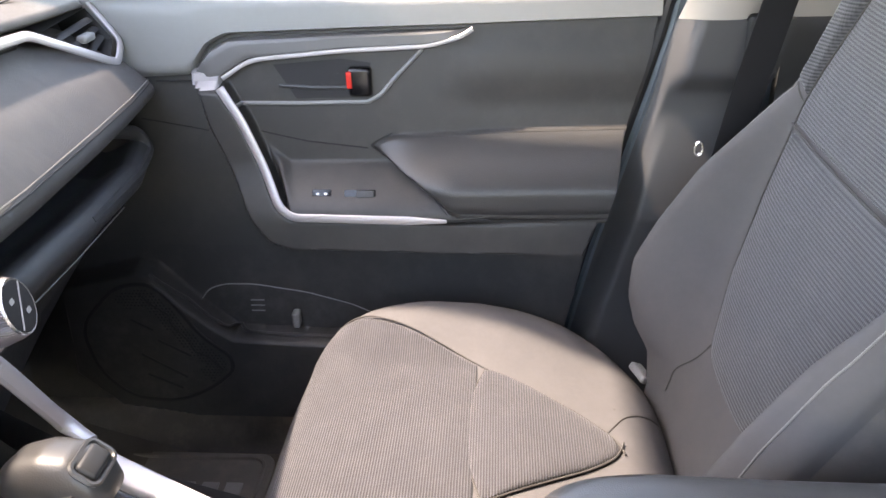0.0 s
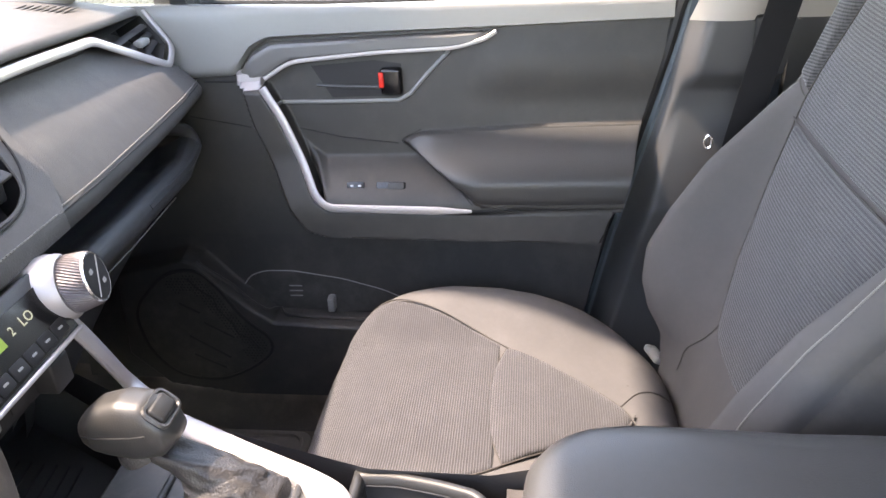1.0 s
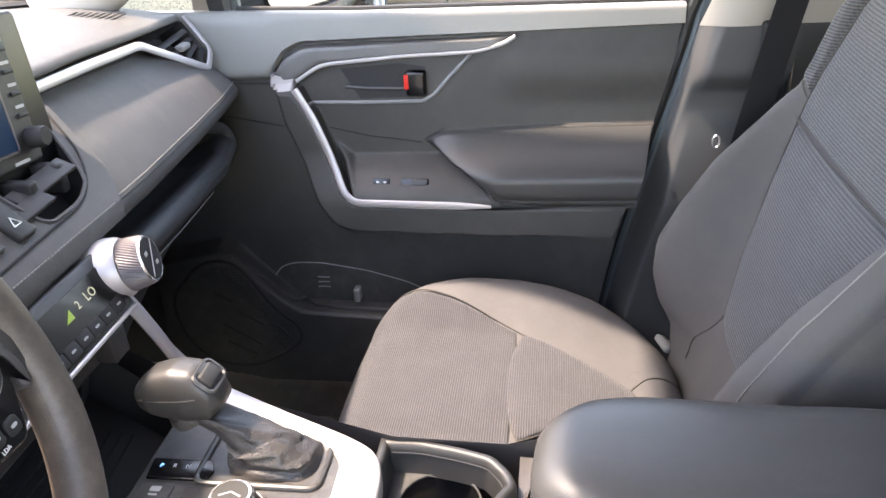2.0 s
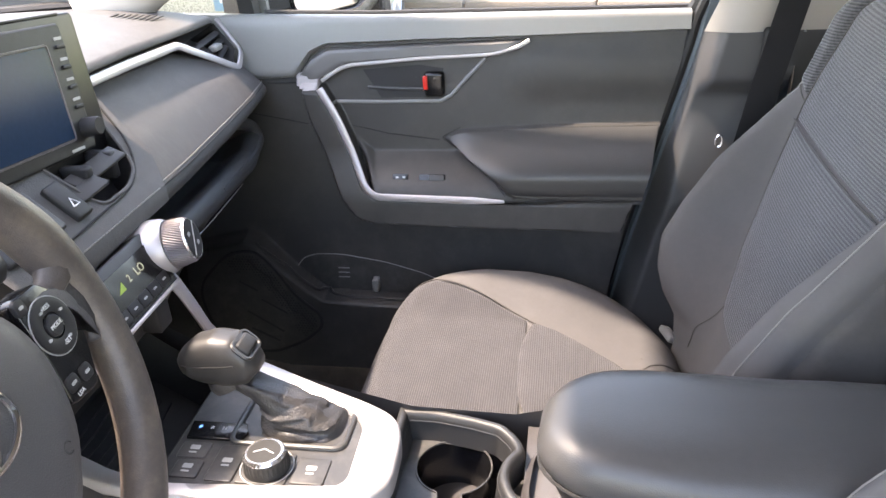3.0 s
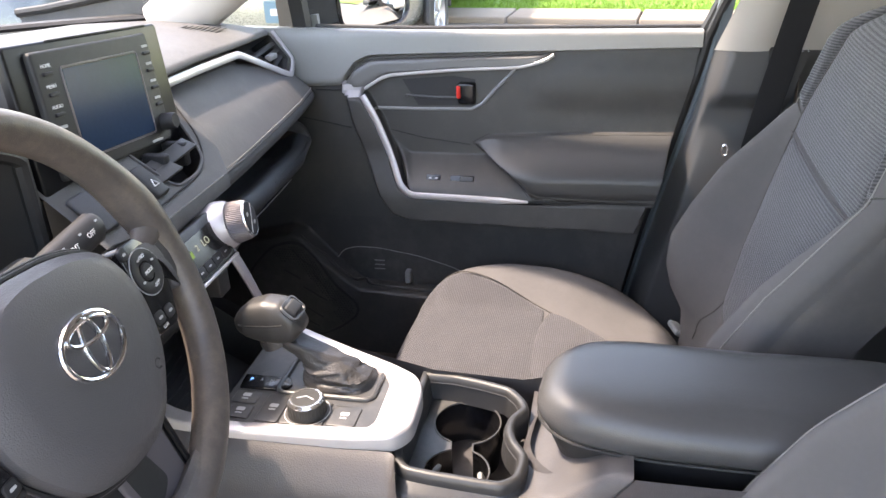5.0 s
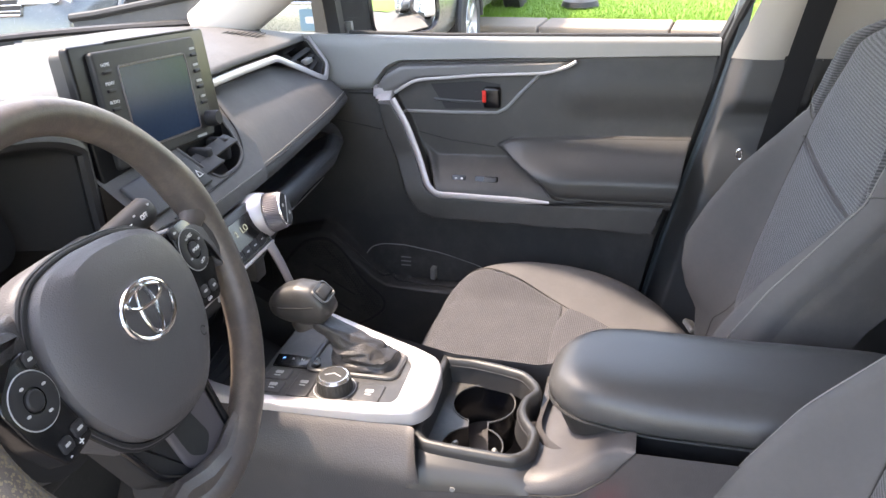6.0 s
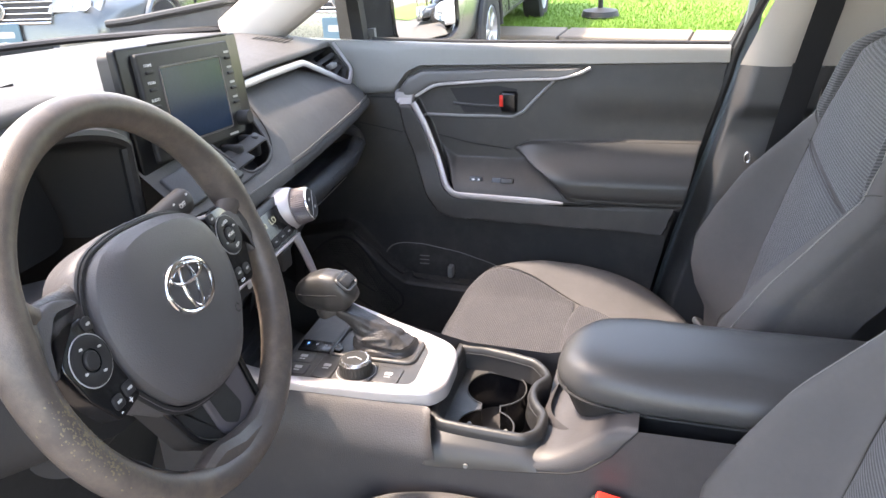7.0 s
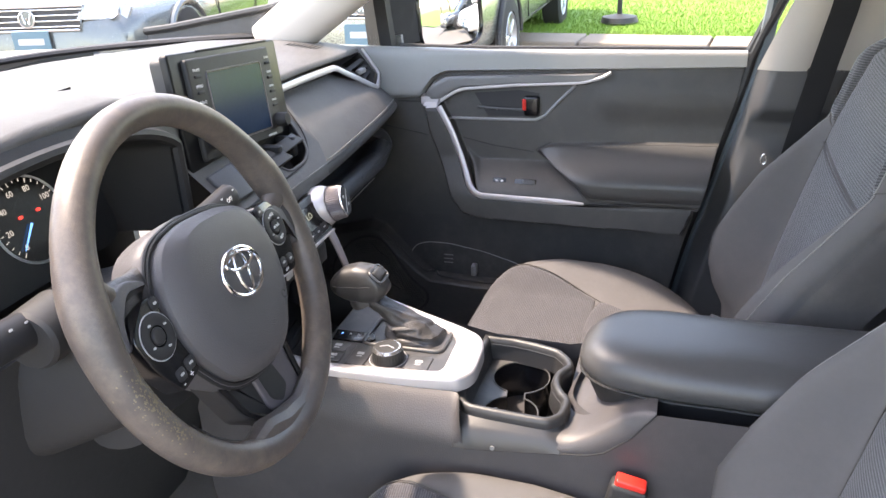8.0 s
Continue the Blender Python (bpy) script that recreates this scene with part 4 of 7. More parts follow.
part("front_wall", ([(-1.18, -0.36, 0.40), (-1.18, 1.06, 0.40), (-1.18, 1.06, 1.165), (-1.18, -0.36, 1.165)], [(0, 1, 2, 3)]), "black", dash)

part("binnacle_back", ([(-0.575, -0.27, 0.98), (-0.575, 0.30, 0.98), (-0.575, 0.30, 1.25), (-0.575, -0.27, 1.25)], [(0, 1, 2, 3)]), "rubber", dash)

# instrument cluster
cluster = thing("instrument_cluster", (-0.49, 0.03, 1.1), "round speedometer with pale numerals in a dark hood", "gauge")
cf = Matrix.Translation((-0.485, 0.080, 1.150)) @ Matrix.Rotation(radians(-18), 4, "Y") @ axes((0, 0, 0), (0, 1, 0), (0, 0, 1), (1, 0, 0))
part("backing", slab(rounded(0.36, 0.14, 0.03), -0.004, 0.0, cf @ Matrix.Translation((-0.05, 0, 0))), "black", cluster)
for gx, nm in ((0.016, "speedometer"),):
    gm = cf @ Matrix.Translation((gx, 0, 0.0))
    dial = part(nm, lathe([(0.0, 0.001), (0.048, 0.001)], gm, 40), "gloss", cluster)
    part("dial_ring", lathe([(0.048, 0.0), (0.050, 0.003), (0.0515, 0.0)], gm, 48), "grey_mark", dial)
    for k in range(31 if nm == "speedometer" else 13):
        a = radians(228 - k * 10.667)
        r0 = 0.043 if k % 3 else 0.0415
        part("tick", tube([gm @ Vector((r0 * math.cos(a), r0 * math.sin(a), 0.0016)), gm @ Vector((0.0465 * math.cos(a), 0.0465 * math.sin(a), 0.0016))], 0.0006, 4), "white_glow", dial)
    if nm == "speedometer":
        for i, t in enumerate(("0", "20", "40", "60", "80", "100", "120", "140")):
            a = radians(228 - i * 40)
            word(t, 0.0095, gm @ Matrix.Translation((0.0345 * math.cos(a), 0.0345 * math.sin(a), 0.0016)), "white_glow", dial)
        a = radians(224)
        part("needle", tube([gm @ Vector((0.006 * math.cos(a), 0.006 * math.sin(a), 0.004)), gm @ Vector((0.040 * math.cos(a), 0.040 * math.sin(a), 0.004))], lambda s: 0.0015 - 0.0009 * s, 6), "blue_glow", dial, "lit blue needle")
        for sx in (-0.012, 0.014):
            part("warning_lamp", slab(rounded(0.006, 0.0035, 0.0015), 0.0012, 0.0022, gm @ Matrix.Translation((sx, 0.006, 0))), "red_glow", dial)

# display unit
screen = thing("infotainment_display", (-0.41, 0.43, 1.13), "black-framed dark touchscreen with side keys and a knob", "display")
SC = axes((-0.402, 0.428, 1.203), Vector((0.0, 1, -0.055)).normalized(), Vector((-0.13, 0.055, 0.99)).normalized(), Vector((0.99, 0, 0.13)).normalized()) @ Matrix.Rotation(radians(-2.4), 4, "Z")
part("housing", slab(rounded(0.258, 0.146, 0.008), -0.026, -0.002, SC @ Matrix.Translation((-0.018, 0.001, 0)), 0.004), "bezel", screen, "grey back housing")
part("gloss_frame", slab(rounded(0.270, 0.152, 0.006), -0.004, 0.006, SC @ Matrix.Translation((-0.020, 0.002, 0)), 0.003), "frame", screen, "glossy black frame")
face = part("face_plate", slab(rounded(0.206, 0.130, 0.005), 0.004, 0.013, SC @ Matrix.Translation((-0.025, 0.004, 0)), 0.003), "bezel", screen, "dark grey face plate")
part("display_glass", slab(rounded(0.132, 0.092, 0.002), 0.010, 0.0138, SC @ Matrix.Translation((-0.021, 0.002, 0))), "lcd", face, "dark blue switched-off display")
part("display_border", tube([SC @ Vector((x - 0.021, y + 0.002, 0.0133)) for x, y in rounded(0.136, 0.096, 0.003, 3)], 0.0012, 5, True), "spoke", face)
part("top_slot", rbox(0, 0.077, 0.0055, 0.18, 0.003, 0.004, 0.001, SC), "key", screen)
keys_l, keys_r = ("HOME", "MENU", "AUDIO", None, None), (None, None, None, None, None)
for side, words in ((-1, keys_l), (1, keys_r)):
    for i, w in enumerate(words):
        m = SC @ Matrix.Translation((-0.021 + side * 0.0885, 0.052 - 0.0205 * i, 0.0132))
        if side > 0 and i == 4:
            part("tune_knob", lathe([(0.0, 0.017), (0.0085, 0.017), (0.010, 0.015), (0.0105, 0.0), (0.0, 0.0)], m @ Matrix.Translation((0, -0.008, 0)), 20), "key", screen, "ribbed black tuning knob")
            continue
        if side < 0 and i == 4:
            part("volume_knob", lathe([(0.0, 0.017), (0.0085, 0.017), (0.010, 0.015), (0.0105, 0.0), (0.0, 0.0)], m @ Matrix.Translation((0, -0.008, 0)), 20), "key", screen, "ribbed black volume knob")
            continue
        k = part("menu_key", slab(rounded(0.014, 0.004, 0.0015), -0.001, 0.0025, m @ Matrix.Translation((0, -0.006, 0)), 0.001), "key", face)
        if w:
            word(w, 0.0054, m @ Matrix.Translation((0, 0.002, 0.0004)), "white", k)
        else:
            part("marking", slab(rounded(0.012, 0.003, 0.0008), 0.0, 0.0006, m @ Matrix.Translation((0, 0.002, 0))), "grey_mark", k)
part("name_bar", slab(rounded(0.022, 0.003, 0.001), 0.0, 0.0008, SC @ Matrix.Translation((0.045, -0.056, 0.013))), "grey_mark", screen)

# climate panel and knobs
clim = thing("climate_panel", (-0.37, 0.36, 1.03), "black climate control bar with lit digits and knurled knobs", "control panel")
CP = axes((-0.297, 0.335, 1.040), (0, 1, 0), Vector((-0.45, 0, 0.89)).normalized(), Vector((0.89, 0, 0.45)).normalized())
part("bar", slab(rounded(0.200, 0.066, 0.006), -0.060, 0.0, CP, 0.003), "dash_low", clim, "dark grey bar")
part("glass_strip", slab(rounded(0.190, 0.048, 0.004), -0.001, 0.0015, CP @ Matrix.Translation((0, -0.002, 0))), "gloss", clim)
word("LO", 0.0125, CP @ Matrix.Translation((0.058, 0.008, 0.002)), "lcd_glow", clim, "digits")
word("LO", 0.0125, CP @ Matrix.Translation((-0.070, 0.008, 0.002)), "lcd_glow", clim, "digits")
word("2", 0.011, CP @ Matrix.Translation((0.038, 0.008, 0.002)), "lcd_glow", clim, "digits")
part("fan_sign", slab([(0.014, 0.002), (0.026, 0.002), (0.026, 0.011)], 0.0015, 0.002, CP), "lcd_green", clim)
for i in range(9):
    k = part("climate_key", slab(rounded(0.0175, 0.013, 0.002), 0.000, 0.0024, CP @ Matrix.Translation((-0.078 + 0.0195 * i, -0.017, 0)), 0.0006), "key", clim)
    part("marking", slab(rounded(0.006, 0.0020, 0.0008), 0.0024, 0.0027, CP @ Matrix.Translation((-0.078 + 0.0195 * i, -0.017, 0))), "grey_mark", k)
part("bar_rim", tube([CP @ Vector((-0.098, -0.030, 0.001)), CP @ Vector((0.098, -0.030, 0.001))], 0.0022, 8), "silver", clim, "thin silver rim along the bar")
for s in (-1, 1):
    kn_z = Vector((0.95, 0.20, 0.24)).normalized()
    kn_y = (Vector((0, 0, 1)) - kn_z * kn_z.z).normalized()
    km = axes((-0.300, 0.335 + s * 0.113, 1.044), kn_y.cross(kn_z), kn_y, kn_z)
    part("knob_ring", lathe([(0.0, -0.040), (0.034, -0.040), (0.0315, -0.006), (0.0295, 0.004), (0.0265, 0.009), (0.0, 0.010)], km, 40), "silver", clim, "satin silver collar")
    n = 110
    prof = [(0.0255, 0.010), (0.0258, 0.012), (0.0252, 0.017), (0.0246, 0.022), (0.0240, 0.027), (0.0225, 0.031)]
    rings = [[km @ Vector(((r + (0.0005 if k % 2 else -0.0003)) * math.cos(2 * math.pi * k / n + h * 18), (r + (0.0005 if k % 2 else -0.0003)) * math.sin(2 * math.pi * k / n + h * 18), h)) for k in range(n)] for r, h in prof]
    kn = part("temperature_knob", loft(rings), "spoke", clim, "knurled grey knob", 20)
    part("knob_rim", lathe([(0.0228, 0.0305), (0.0222, 0.0328), (0.0205, 0.0325)], km, 40), "chrome", kn)
    part("knob_cap", lathe([(0.0, 0.0332), (0.0206, 0.0328), (0.0208, 0.029)], km, 40), "key", kn)
    part("marking", tube([km @ Vector((0.014, 0.014, 0.0336)), km @ Vector((-0.014, -0.014, 0.0336))], 0.0006, 4), "grey_mark", kn)
    for mx, my in ((-0.007, 0.008), (0.007, -0.008)):
        part("marking", slab(rounded(0.006, 0.004, 0.001), 0.0328, 0.0336, km @ Matrix.Translation((mx, my, 0))), "grey_mark", kn)
part("usb_shelf", rbox(-0.345, 0.335, 0.985, 0.06, 0.19, 0.045, 0.006), "black", clim)
part("usb_bracket", rbox(-0.300, 0.402, 0.988, 0.022, 0.026, 0.030, 0.003), "black", clim)
for i, c in enumerate(("grey_mark", "grey_mark", "grey_mark")):
    part("socket", slab(rounded(0.018, 0.010, 0.002), 0, 0.0015, axes((-0.3045, 0.290 + 0.034 * i, 0.988), (0, 1, 0), (0, 0, 1), (1, 0, 0))), c if i == 1 else "key", clim)


CSHIFT = Matrix.Translation((0.0, -0.024, -0.020))


def cpart(name, vf, material, parent=None, label="", sharp=35):
    """A part of the console group, set down at the console's place."""
    return part(name, xf(vf, CSHIFT), material, parent, label, sharp)


def cword(text, size, m, material, parent, name="marking"):
    return word(text, size, CSHIFT @ m, material, parent, name)


# ---- centre console ----
console = thing("center_console", (-0.05, 0.365, 0.40), "charcoal centre console with a satin silver frame", "console")
SIL_OUT = [(-0.278, 0.516), (-0.221, 0.489), (-0.151, 0.455), (-0.077, 0.422), (-0.046, 0.403), (-0.036, 0.375), (-0.034, 0.312), (-0.050, 0.290), (-0.099, 0.282), (-0.237, 0.274), (-0.300, 0.276), (-0.350, 0.288)]
SIL_IN = [(-0.272, 0.486), (-0.212, 0.456), (-0.144, 0.430), (-0.090, 0.405), (-0.079, 0.388), (-0.077, 0.314), (-0.084, 0.303), (-0.242, 0.292), (-0.300, 0.297), (-0.345, 0.312)]
so, si = resample(soften([(x, y, 0) for x, y in SIL_OUT], 0.02), 160), resample(soften([(x, y, 0) for x, y in SIL_IN], 0.012), 160)


def sil_fn(i, j):
    lift = 0.0
    prof = [(0.0, -0.020), (0.0, -0.004), (0.04, -0.001), (0.12, 0.0), (0.88, 0.0), (0.97, -0.002), (1.0, -0.010)]
    t, h = prof[j]
    p = so[i].lerp(si[i], t)
    return (p.x, p.y, 0.912 + h + 0.10 * max(0, -0.24 - p.x))


cpart("silver_frame", sheet(sil_fn, range(160), range(7)), "silver", console, "satin silver frame round the shifter", 50)
cpart("shift_plate", slab([(-0.262, 0.474)] + [(p.x, p.y) for p in si if p.x > -0.261] + [(-0.262, 0.300)], 0.86, 0.9055), "panel", console, "grey plate under the shifter")
for leg in ([(-0.318, 0.446, 1.085), (-0.292, 0.462, 1.030), (-0.290, 0.492, 0.970), (-0.294, 0.518, 0.926), (-0.268, 0.509, 0.9135)],):
    cpart("silver_leg", tube(resample(soften(leg, 0.03), 30), lambda t: 0.0105, 10, flat=0.45, up=(0.9, 0.1, 0.4)), "silver", console, "silver leg up to the dash")
# side walls
SEAM_X, SEAM_Z = [-0.034, 0.05, 0.120, 0.140, 0.171, 0.197], [0.838, 0.847, 0.855, 0.862, 0.889, 0.926]
for s, y0 in ((-1, 0.249), (1, 0.478)):
    def wall(u, v, s=s, y0=y0):
        x = -0.42 + 0.92 * u
        if s > 0:
            top = float(np.interp(x, [-0.42, -0.30, -0.040, 0.07, 0.14, 0.155, 0.5], [0.93, 0.905, 0.893, 0.885, 0.90, 0.905, 0.905]))
            yy = float(np.interp(x, [-0.42, -0.22, -0.04, 0.1, 0.5], [0.56, 0.49, 0.445, 0.452, 0.452]))
            bulge = 0.012 * math.sin(math.pi * min(1, v * 2.2)) if v < 0.45 else -0.010 * smooth01((v - 0.45) / 0.1)
            return (x, yy + bulge, top - (top - 0.40) * v)
        top = float(np.interp(x, [-0.42, -0.30, -0.040] + SEAM_X + [0.5], [0.93, 0.905, 0.895] + SEAM_Z + [0.926]))
        edge = float(np.interp(x, [-0.35, -0.30, -0.237, -0.099, -0.052, -0.046, -0.038], [0.288, 0.276, 0.274, 0.282, 0.286, 0.280, y0]))
        k = math.sin(math.pi / 2 * min(1, v / 0.11)) ** 0.8
        yy = edge + (y0 - edge) * k + 0.010 * smooth01((v - 0.45) / 0.1)
        return (x, yy, top - (top - 0.40) * v)
    cpart("side_wall", sheet(wall, lin(0, 1, 230), [0, 0.006, 0.014, 0.025, 0.04, 0.06, 0.08, 0.10] + list(lin(0.12, 1, 20))), "console", console, "grained console flank")
cpart("flank_seam", tube([(x, 0.2487, z) for x, z in zip(SEAM_X, SEAM_Z)], 0.0011, 6), "seam", console)
cpart("flank_screw", lathe([(0, 0.002), (0.003, 0.002), (0.003, 0)], axes((0.004, 0.2475, 0.8470), (1, 0, 0), (0, 0, 1), (0, -1, 0)), 10), "belt", console)
cpart("deck", slab([(-0.05, 0.28), (0.12, 0.28), (0.5, 0.285), (0.5, 0.445), (0.12, 0.445), (-0.05, 0.44)], 0.77, 0.80), "console", console)
# front tray
cpart("tray", join(loft([[(-0.262, 0.302, 0.9065), (-0.262, 0.462, 0.9065), (-0.42, 0.535, 0.935), (-0.42, 0.28, 0.935)], [(-0.272, 0.306, 0.862), (-0.272, 0.450, 0.862), (-0.42, 0.52, 0.872), (-0.42, 0.29, 0.872)]], True, False), ([(-0.272, 0.306, 0.862), (-0.272, 0.450, 0.862), (-0.42, 0.52, 0.872), (-0.42, 0.29, 0.872)], [(0, 1, 2, 3)])), "black", console, "black rubber-lined tray")
for k in range(7):
    cpart("tray_rib", tube([(-0.325 - 0.013 * k, 0.32, 0.8655 + 0.001 * k), (-0.322 - 0.013 * k, 0.39, 0.8655 + 0.001 * k), (-0.330 - 0.013 * k, 0.46, 0.8655 + 0.001 * k)], 0.002, 6), "key", console)
# buttons round the drive dial
for (x0, x1, y0, y1, nm) in ((-0.255, -0.224, 0.331, 0.353, "hold_button"), (-0.250, -0.222, 0.304, 0.328, "brake_button"), (-0.214, -0.186, 0.302, 0.352, "mode_button"), (-0.184, -0.134, 0.302, 0.345, "dial_base"), (-0.131, -0.098, 0.306, 0.341, "trail_button")):
    k = cpart(nm, slab([(x + (x0 + x1) / 2, y + (y0 + y1) / 2) for x, y in rounded(x1 - x0, y1 - y0, 0.003, 4)], 0.900, 0.9072, None, 0.0012), "panel", console)
    if nm != "dial_base":
        cpart("marking", slab([(x + (x0 + x1) / 2, y + (y0 + y1) / 2 + 0.003) for x, y in rounded(0.010, 0.006, 0.001, 3)], 0.9070, 0.9076), "grey_mark", k)
        cpart("marking", slab([(x + (x0 + x1) / 2, y + (y0 + y1) / 2 - 0.004) for x, y in rounded(0.008, 0.002, 0.0005, 3)], 0.9070, 0.9076), "grey_mark", k)
dm = Matrix.Translation((-0.158, 0.325, 0.9072))
ring = cpart("dial_groove", lathe([(0.0262, 0.0004), (0.0256, 0.0008), (0.0250, 0.0004)], dm, 40), "grey_mark", console)
dial = cpart("drive_dial", lathe([(0.0, 0.019), (0.0165, 0.019), (0.0185, 0.0175), (0.0205, 0.016), (0.0212, 0.004), (0.0222, 0.002), (0.0222, 0.0)], dm, 40), "bezel", console, "dark drive-mode dial with a metal rim")
cpart("dial_rim", lathe([(0.0160, 0.0192), (0.0180, 0.0192), (0.0205, 0.0162), (0.0205, 0.0145)], dm, 40), "chrome", dial)
n = 60
cpart("dial_knurl", loft([[dm @ Vector(((0.0208 + 0.0006 * (k % 2)) * math.cos(2 * math.pi * k / n), (0.0208 + 0.0006 * (k % 2)) * math.sin(2 * math.pi * k / n), h)) for k in range(n)] for h in (0.003, 0.0145)]), "bezel", dial, "", 15)
cpart("marking", tube([dm @ Vector((-0.010, -0.002, 0.0192)), dm @ Vector((0, 0.003, 0.0192)), dm @ Vector((0.010, -0.002, 0.0192))], 0.0009, 4), "grey_mark", dial)
gp = cpart("gear_strip", slab([(-0.255, 0.358), (-0.198, 0.358), (-0.194, 0.370), (-0.200, 0.383), (-0.258, 0.383)], 0.905, 0.9085, None, 0.001), "gloss", console, "black gear indicator strip")
for i, c in enumerate("PRND"):
    cword(c, 0.0065, Matrix.Translation((-0.246 + 0.013 * i, 0.373, 0.9090)) @ Matrix.Rotation(radians(0), 4, "Z"), "blue_glow" if i == 0 else "grey_mark", gp)
# cup holder
RIM = [(-0.056, 0.452), (-0.013, 0.452), (0.027, 0.444), (0.060, 0.434), (0.078, 0.413), (0.085, 0.394), (0.072, 0.374), (0.0705, 0.356), (0.077, 0.338), (0.091, 0.319), (0.092, 0.302), (0.088, 0.278), (0.071, 0.262), (0.048, 0.263), (-0.006, 0.267), (-0.036, 0.271), (-0.051, 0.284), (-0.058, 0.306)]
rim = resample(soften([(x, y, 0) for x, y in RIM] + [(*RIM[0], 0)], 0.008, 5), 150)[:-1]


def rim_ring(d, z, front=0.0):
    """The rim's outline set in by d, its outboard side drawn out to the flank by the share front."""
    ring = []
    for k, p in enumerate(rim):
        t = rim[(k + 2) % len(rim)] - rim[k - 2]
        n = Vector((t.y, -t.x, 0)).normalized()
        ring.append((p.x - n.x * d * INWARD, p.y - n.y * d * INWARD + (0.2475 - p.y) * front * float(smooth01((0.304 - p.y) / 0.02)), z))
    return ring


INWARD = 1.0 if sum(rim[k - 1].x * rim[k].y - rim[k].x * rim[k - 1].y for k in range(len(rim))) > 0 else -1.0
cup = cpart("cup_holder", loft([rim_ring(0, 0.872), rim_ring(0, 0.880), rim_ring(0.0012, 0.8845), rim_ring(0.004, 0.887), rim_ring(0.008, 0.8868), rim_ring(0.0108, 0.884), rim_ring(0.0120, 0.879), rim_ring(0.0130, 0.868), rim_ring(0.0155, 0.853)], True, False), "rim", console, "black twin cup holder with a broad rounded rim", 60)
cpart("rim_line", tube(rim_ring(0.0122, 0.8775), 0.0007, 5, True), "panel", cup)
cpart("rim_skirt", loft([rim_ring(0.0005, 0.874), rim_ring(0.0005, 0.868, 0.4), rim_ring(0.0005, 0.862, 0.8), [(x, y, float(np.interp(x, SEAM_X, SEAM_Z)) + 0.0005) for x, y, z in rim_ring(0.0005, 0.85, 1.0)]], True, False), "rim", cup, "dark flank of the cup holder", 60)
WELLS = ((0.010, 0.398, 0.0395), (0.012, 0.3135, 0.0365))
waist = 0.0125
(xa, ya, ra), (xb, yb, rb) = WELLS
ga, gb = math.asin(waist / ra), math.asin(waist / rb)
well = [(xa + ra * math.cos(a), ya + ra * math.sin(a)) for a in lin(-math.pi / 2 + ga, 1.5 * math.pi - ga, 30)]
well += [(xb + rb * math.cos(a), yb + rb * math.sin(a)) for a in lin(math.pi / 2 + gb, 2.5 * math.pi - gb, 30)]
bm = bmesh.new()
edges = []
for ring in (rim_ring(0.0152, 0.854), [(x, y, 0.854) for x, y in well]):
    vs = [bm.verts.new(p) for p in ring]
    edges += [bm.edges.new((vs[k], vs[(k + 1) % len(vs)])) for k in range(len(vs))]
bmesh.ops.triangle_fill(bm, use_beauty=True, edges=edges)
bm.verts.index_update()
cpart("cup_ledge", ([tuple(v.co) for v in bm.verts], [tuple(v.index for v in f.verts) for f in bm.faces]), "panel", cup, "grey ledge round the wells")
bm.free()
wc = (0.011, 0.357)
cpart("cup_well", loft([[(wc[0] + (x - wc[0]) * f, wc[1] + (y - wc[1]) * f, z) for x, y in well] for f, z in ((1.0, 0.854), (0.985, 0.850), (0.93, 0.782))], True, False), "gloss", cup, "deep black joined cup wells", 50)
cpart("well_floor", slab([(wc[0] + (x - wc[0]) * 0.94, wc[1] + (y - wc[1]) * 0.94) for x, y in well], 0.778, 0.783), "rubber", cup)
cpart("well_edge", tube([(x, y, 0.8545) for x, y in well], 0.0011, 6, True), "panel", cup)
for a in (0.15, 2.75):
    m = Matrix.Translation((xb + 0.031 * math.cos(a), yb + 0.031 * math.sin(a), 0.835)) @ Matrix.Rotation(a, 4, "Z") @ Matrix.Rotation(radians(-24), 4, "Y")
    cpart("cup_finger", xf(rbox(0, 0, 0, 0.006, 0.013, 0.030, 0.0025), m), "belt", cup, "grey spring finger")

# armrest lid
lid = thing("console_armrest", (0.28, 0.362, 0.84), "padded dark armrest lid on the console", "armrest")
LID = [(0.098, 0.330), (0.104, 0.400), (0.130, 0.432), (0.180, 0.443), (0.360, 0.442), (0.480, 0.432), (0.500, 0.400), (0.500, 0.320), (0.480, 0.288), (0.360, 0.278), (0.200, 0.281), (0.130, 0.296)]
lp = soften([(x, y, 0) for x, y in LID], 0.03, 5, True)
lc = Vector((0.30, 0.362, 0))


def lid_ring(s, z, d=0.0):
    return [(lc.x + (p.x - lc.x) * s + d * (p.x - lc.x) / (p - lc).length, lc.y + (p.y - lc.y) * s + d * (p.y - lc.y) / (p - lc).length, z) for p in lp]


rings = [lid_ring(1, 0.922, -0.004), lid_ring(1, 0.928, 0.001), lid_ring(1, 0.936, 0.003), lid_ring(1, 0.945, 0.002), lid_ring(1, 0.954, -0.004), lid_ring(1, 0.961, -0.013), lid_ring(1, 0.9655, -0.026), lid_ring(0.80, 0.9685, -0.02), lid_ring(0.5, 0.9705), lid_ring(0.15, 0.971)]
cpart("lid_pad", loft(rings), "lid", lid, "dark soft-grained pad", 70)
cpart("lid_piping", tube([(p[0], p[1], 0.9235) for p in lid_ring(1, 0, 0.001)], 0.0018, 6, True), "seam", lid)
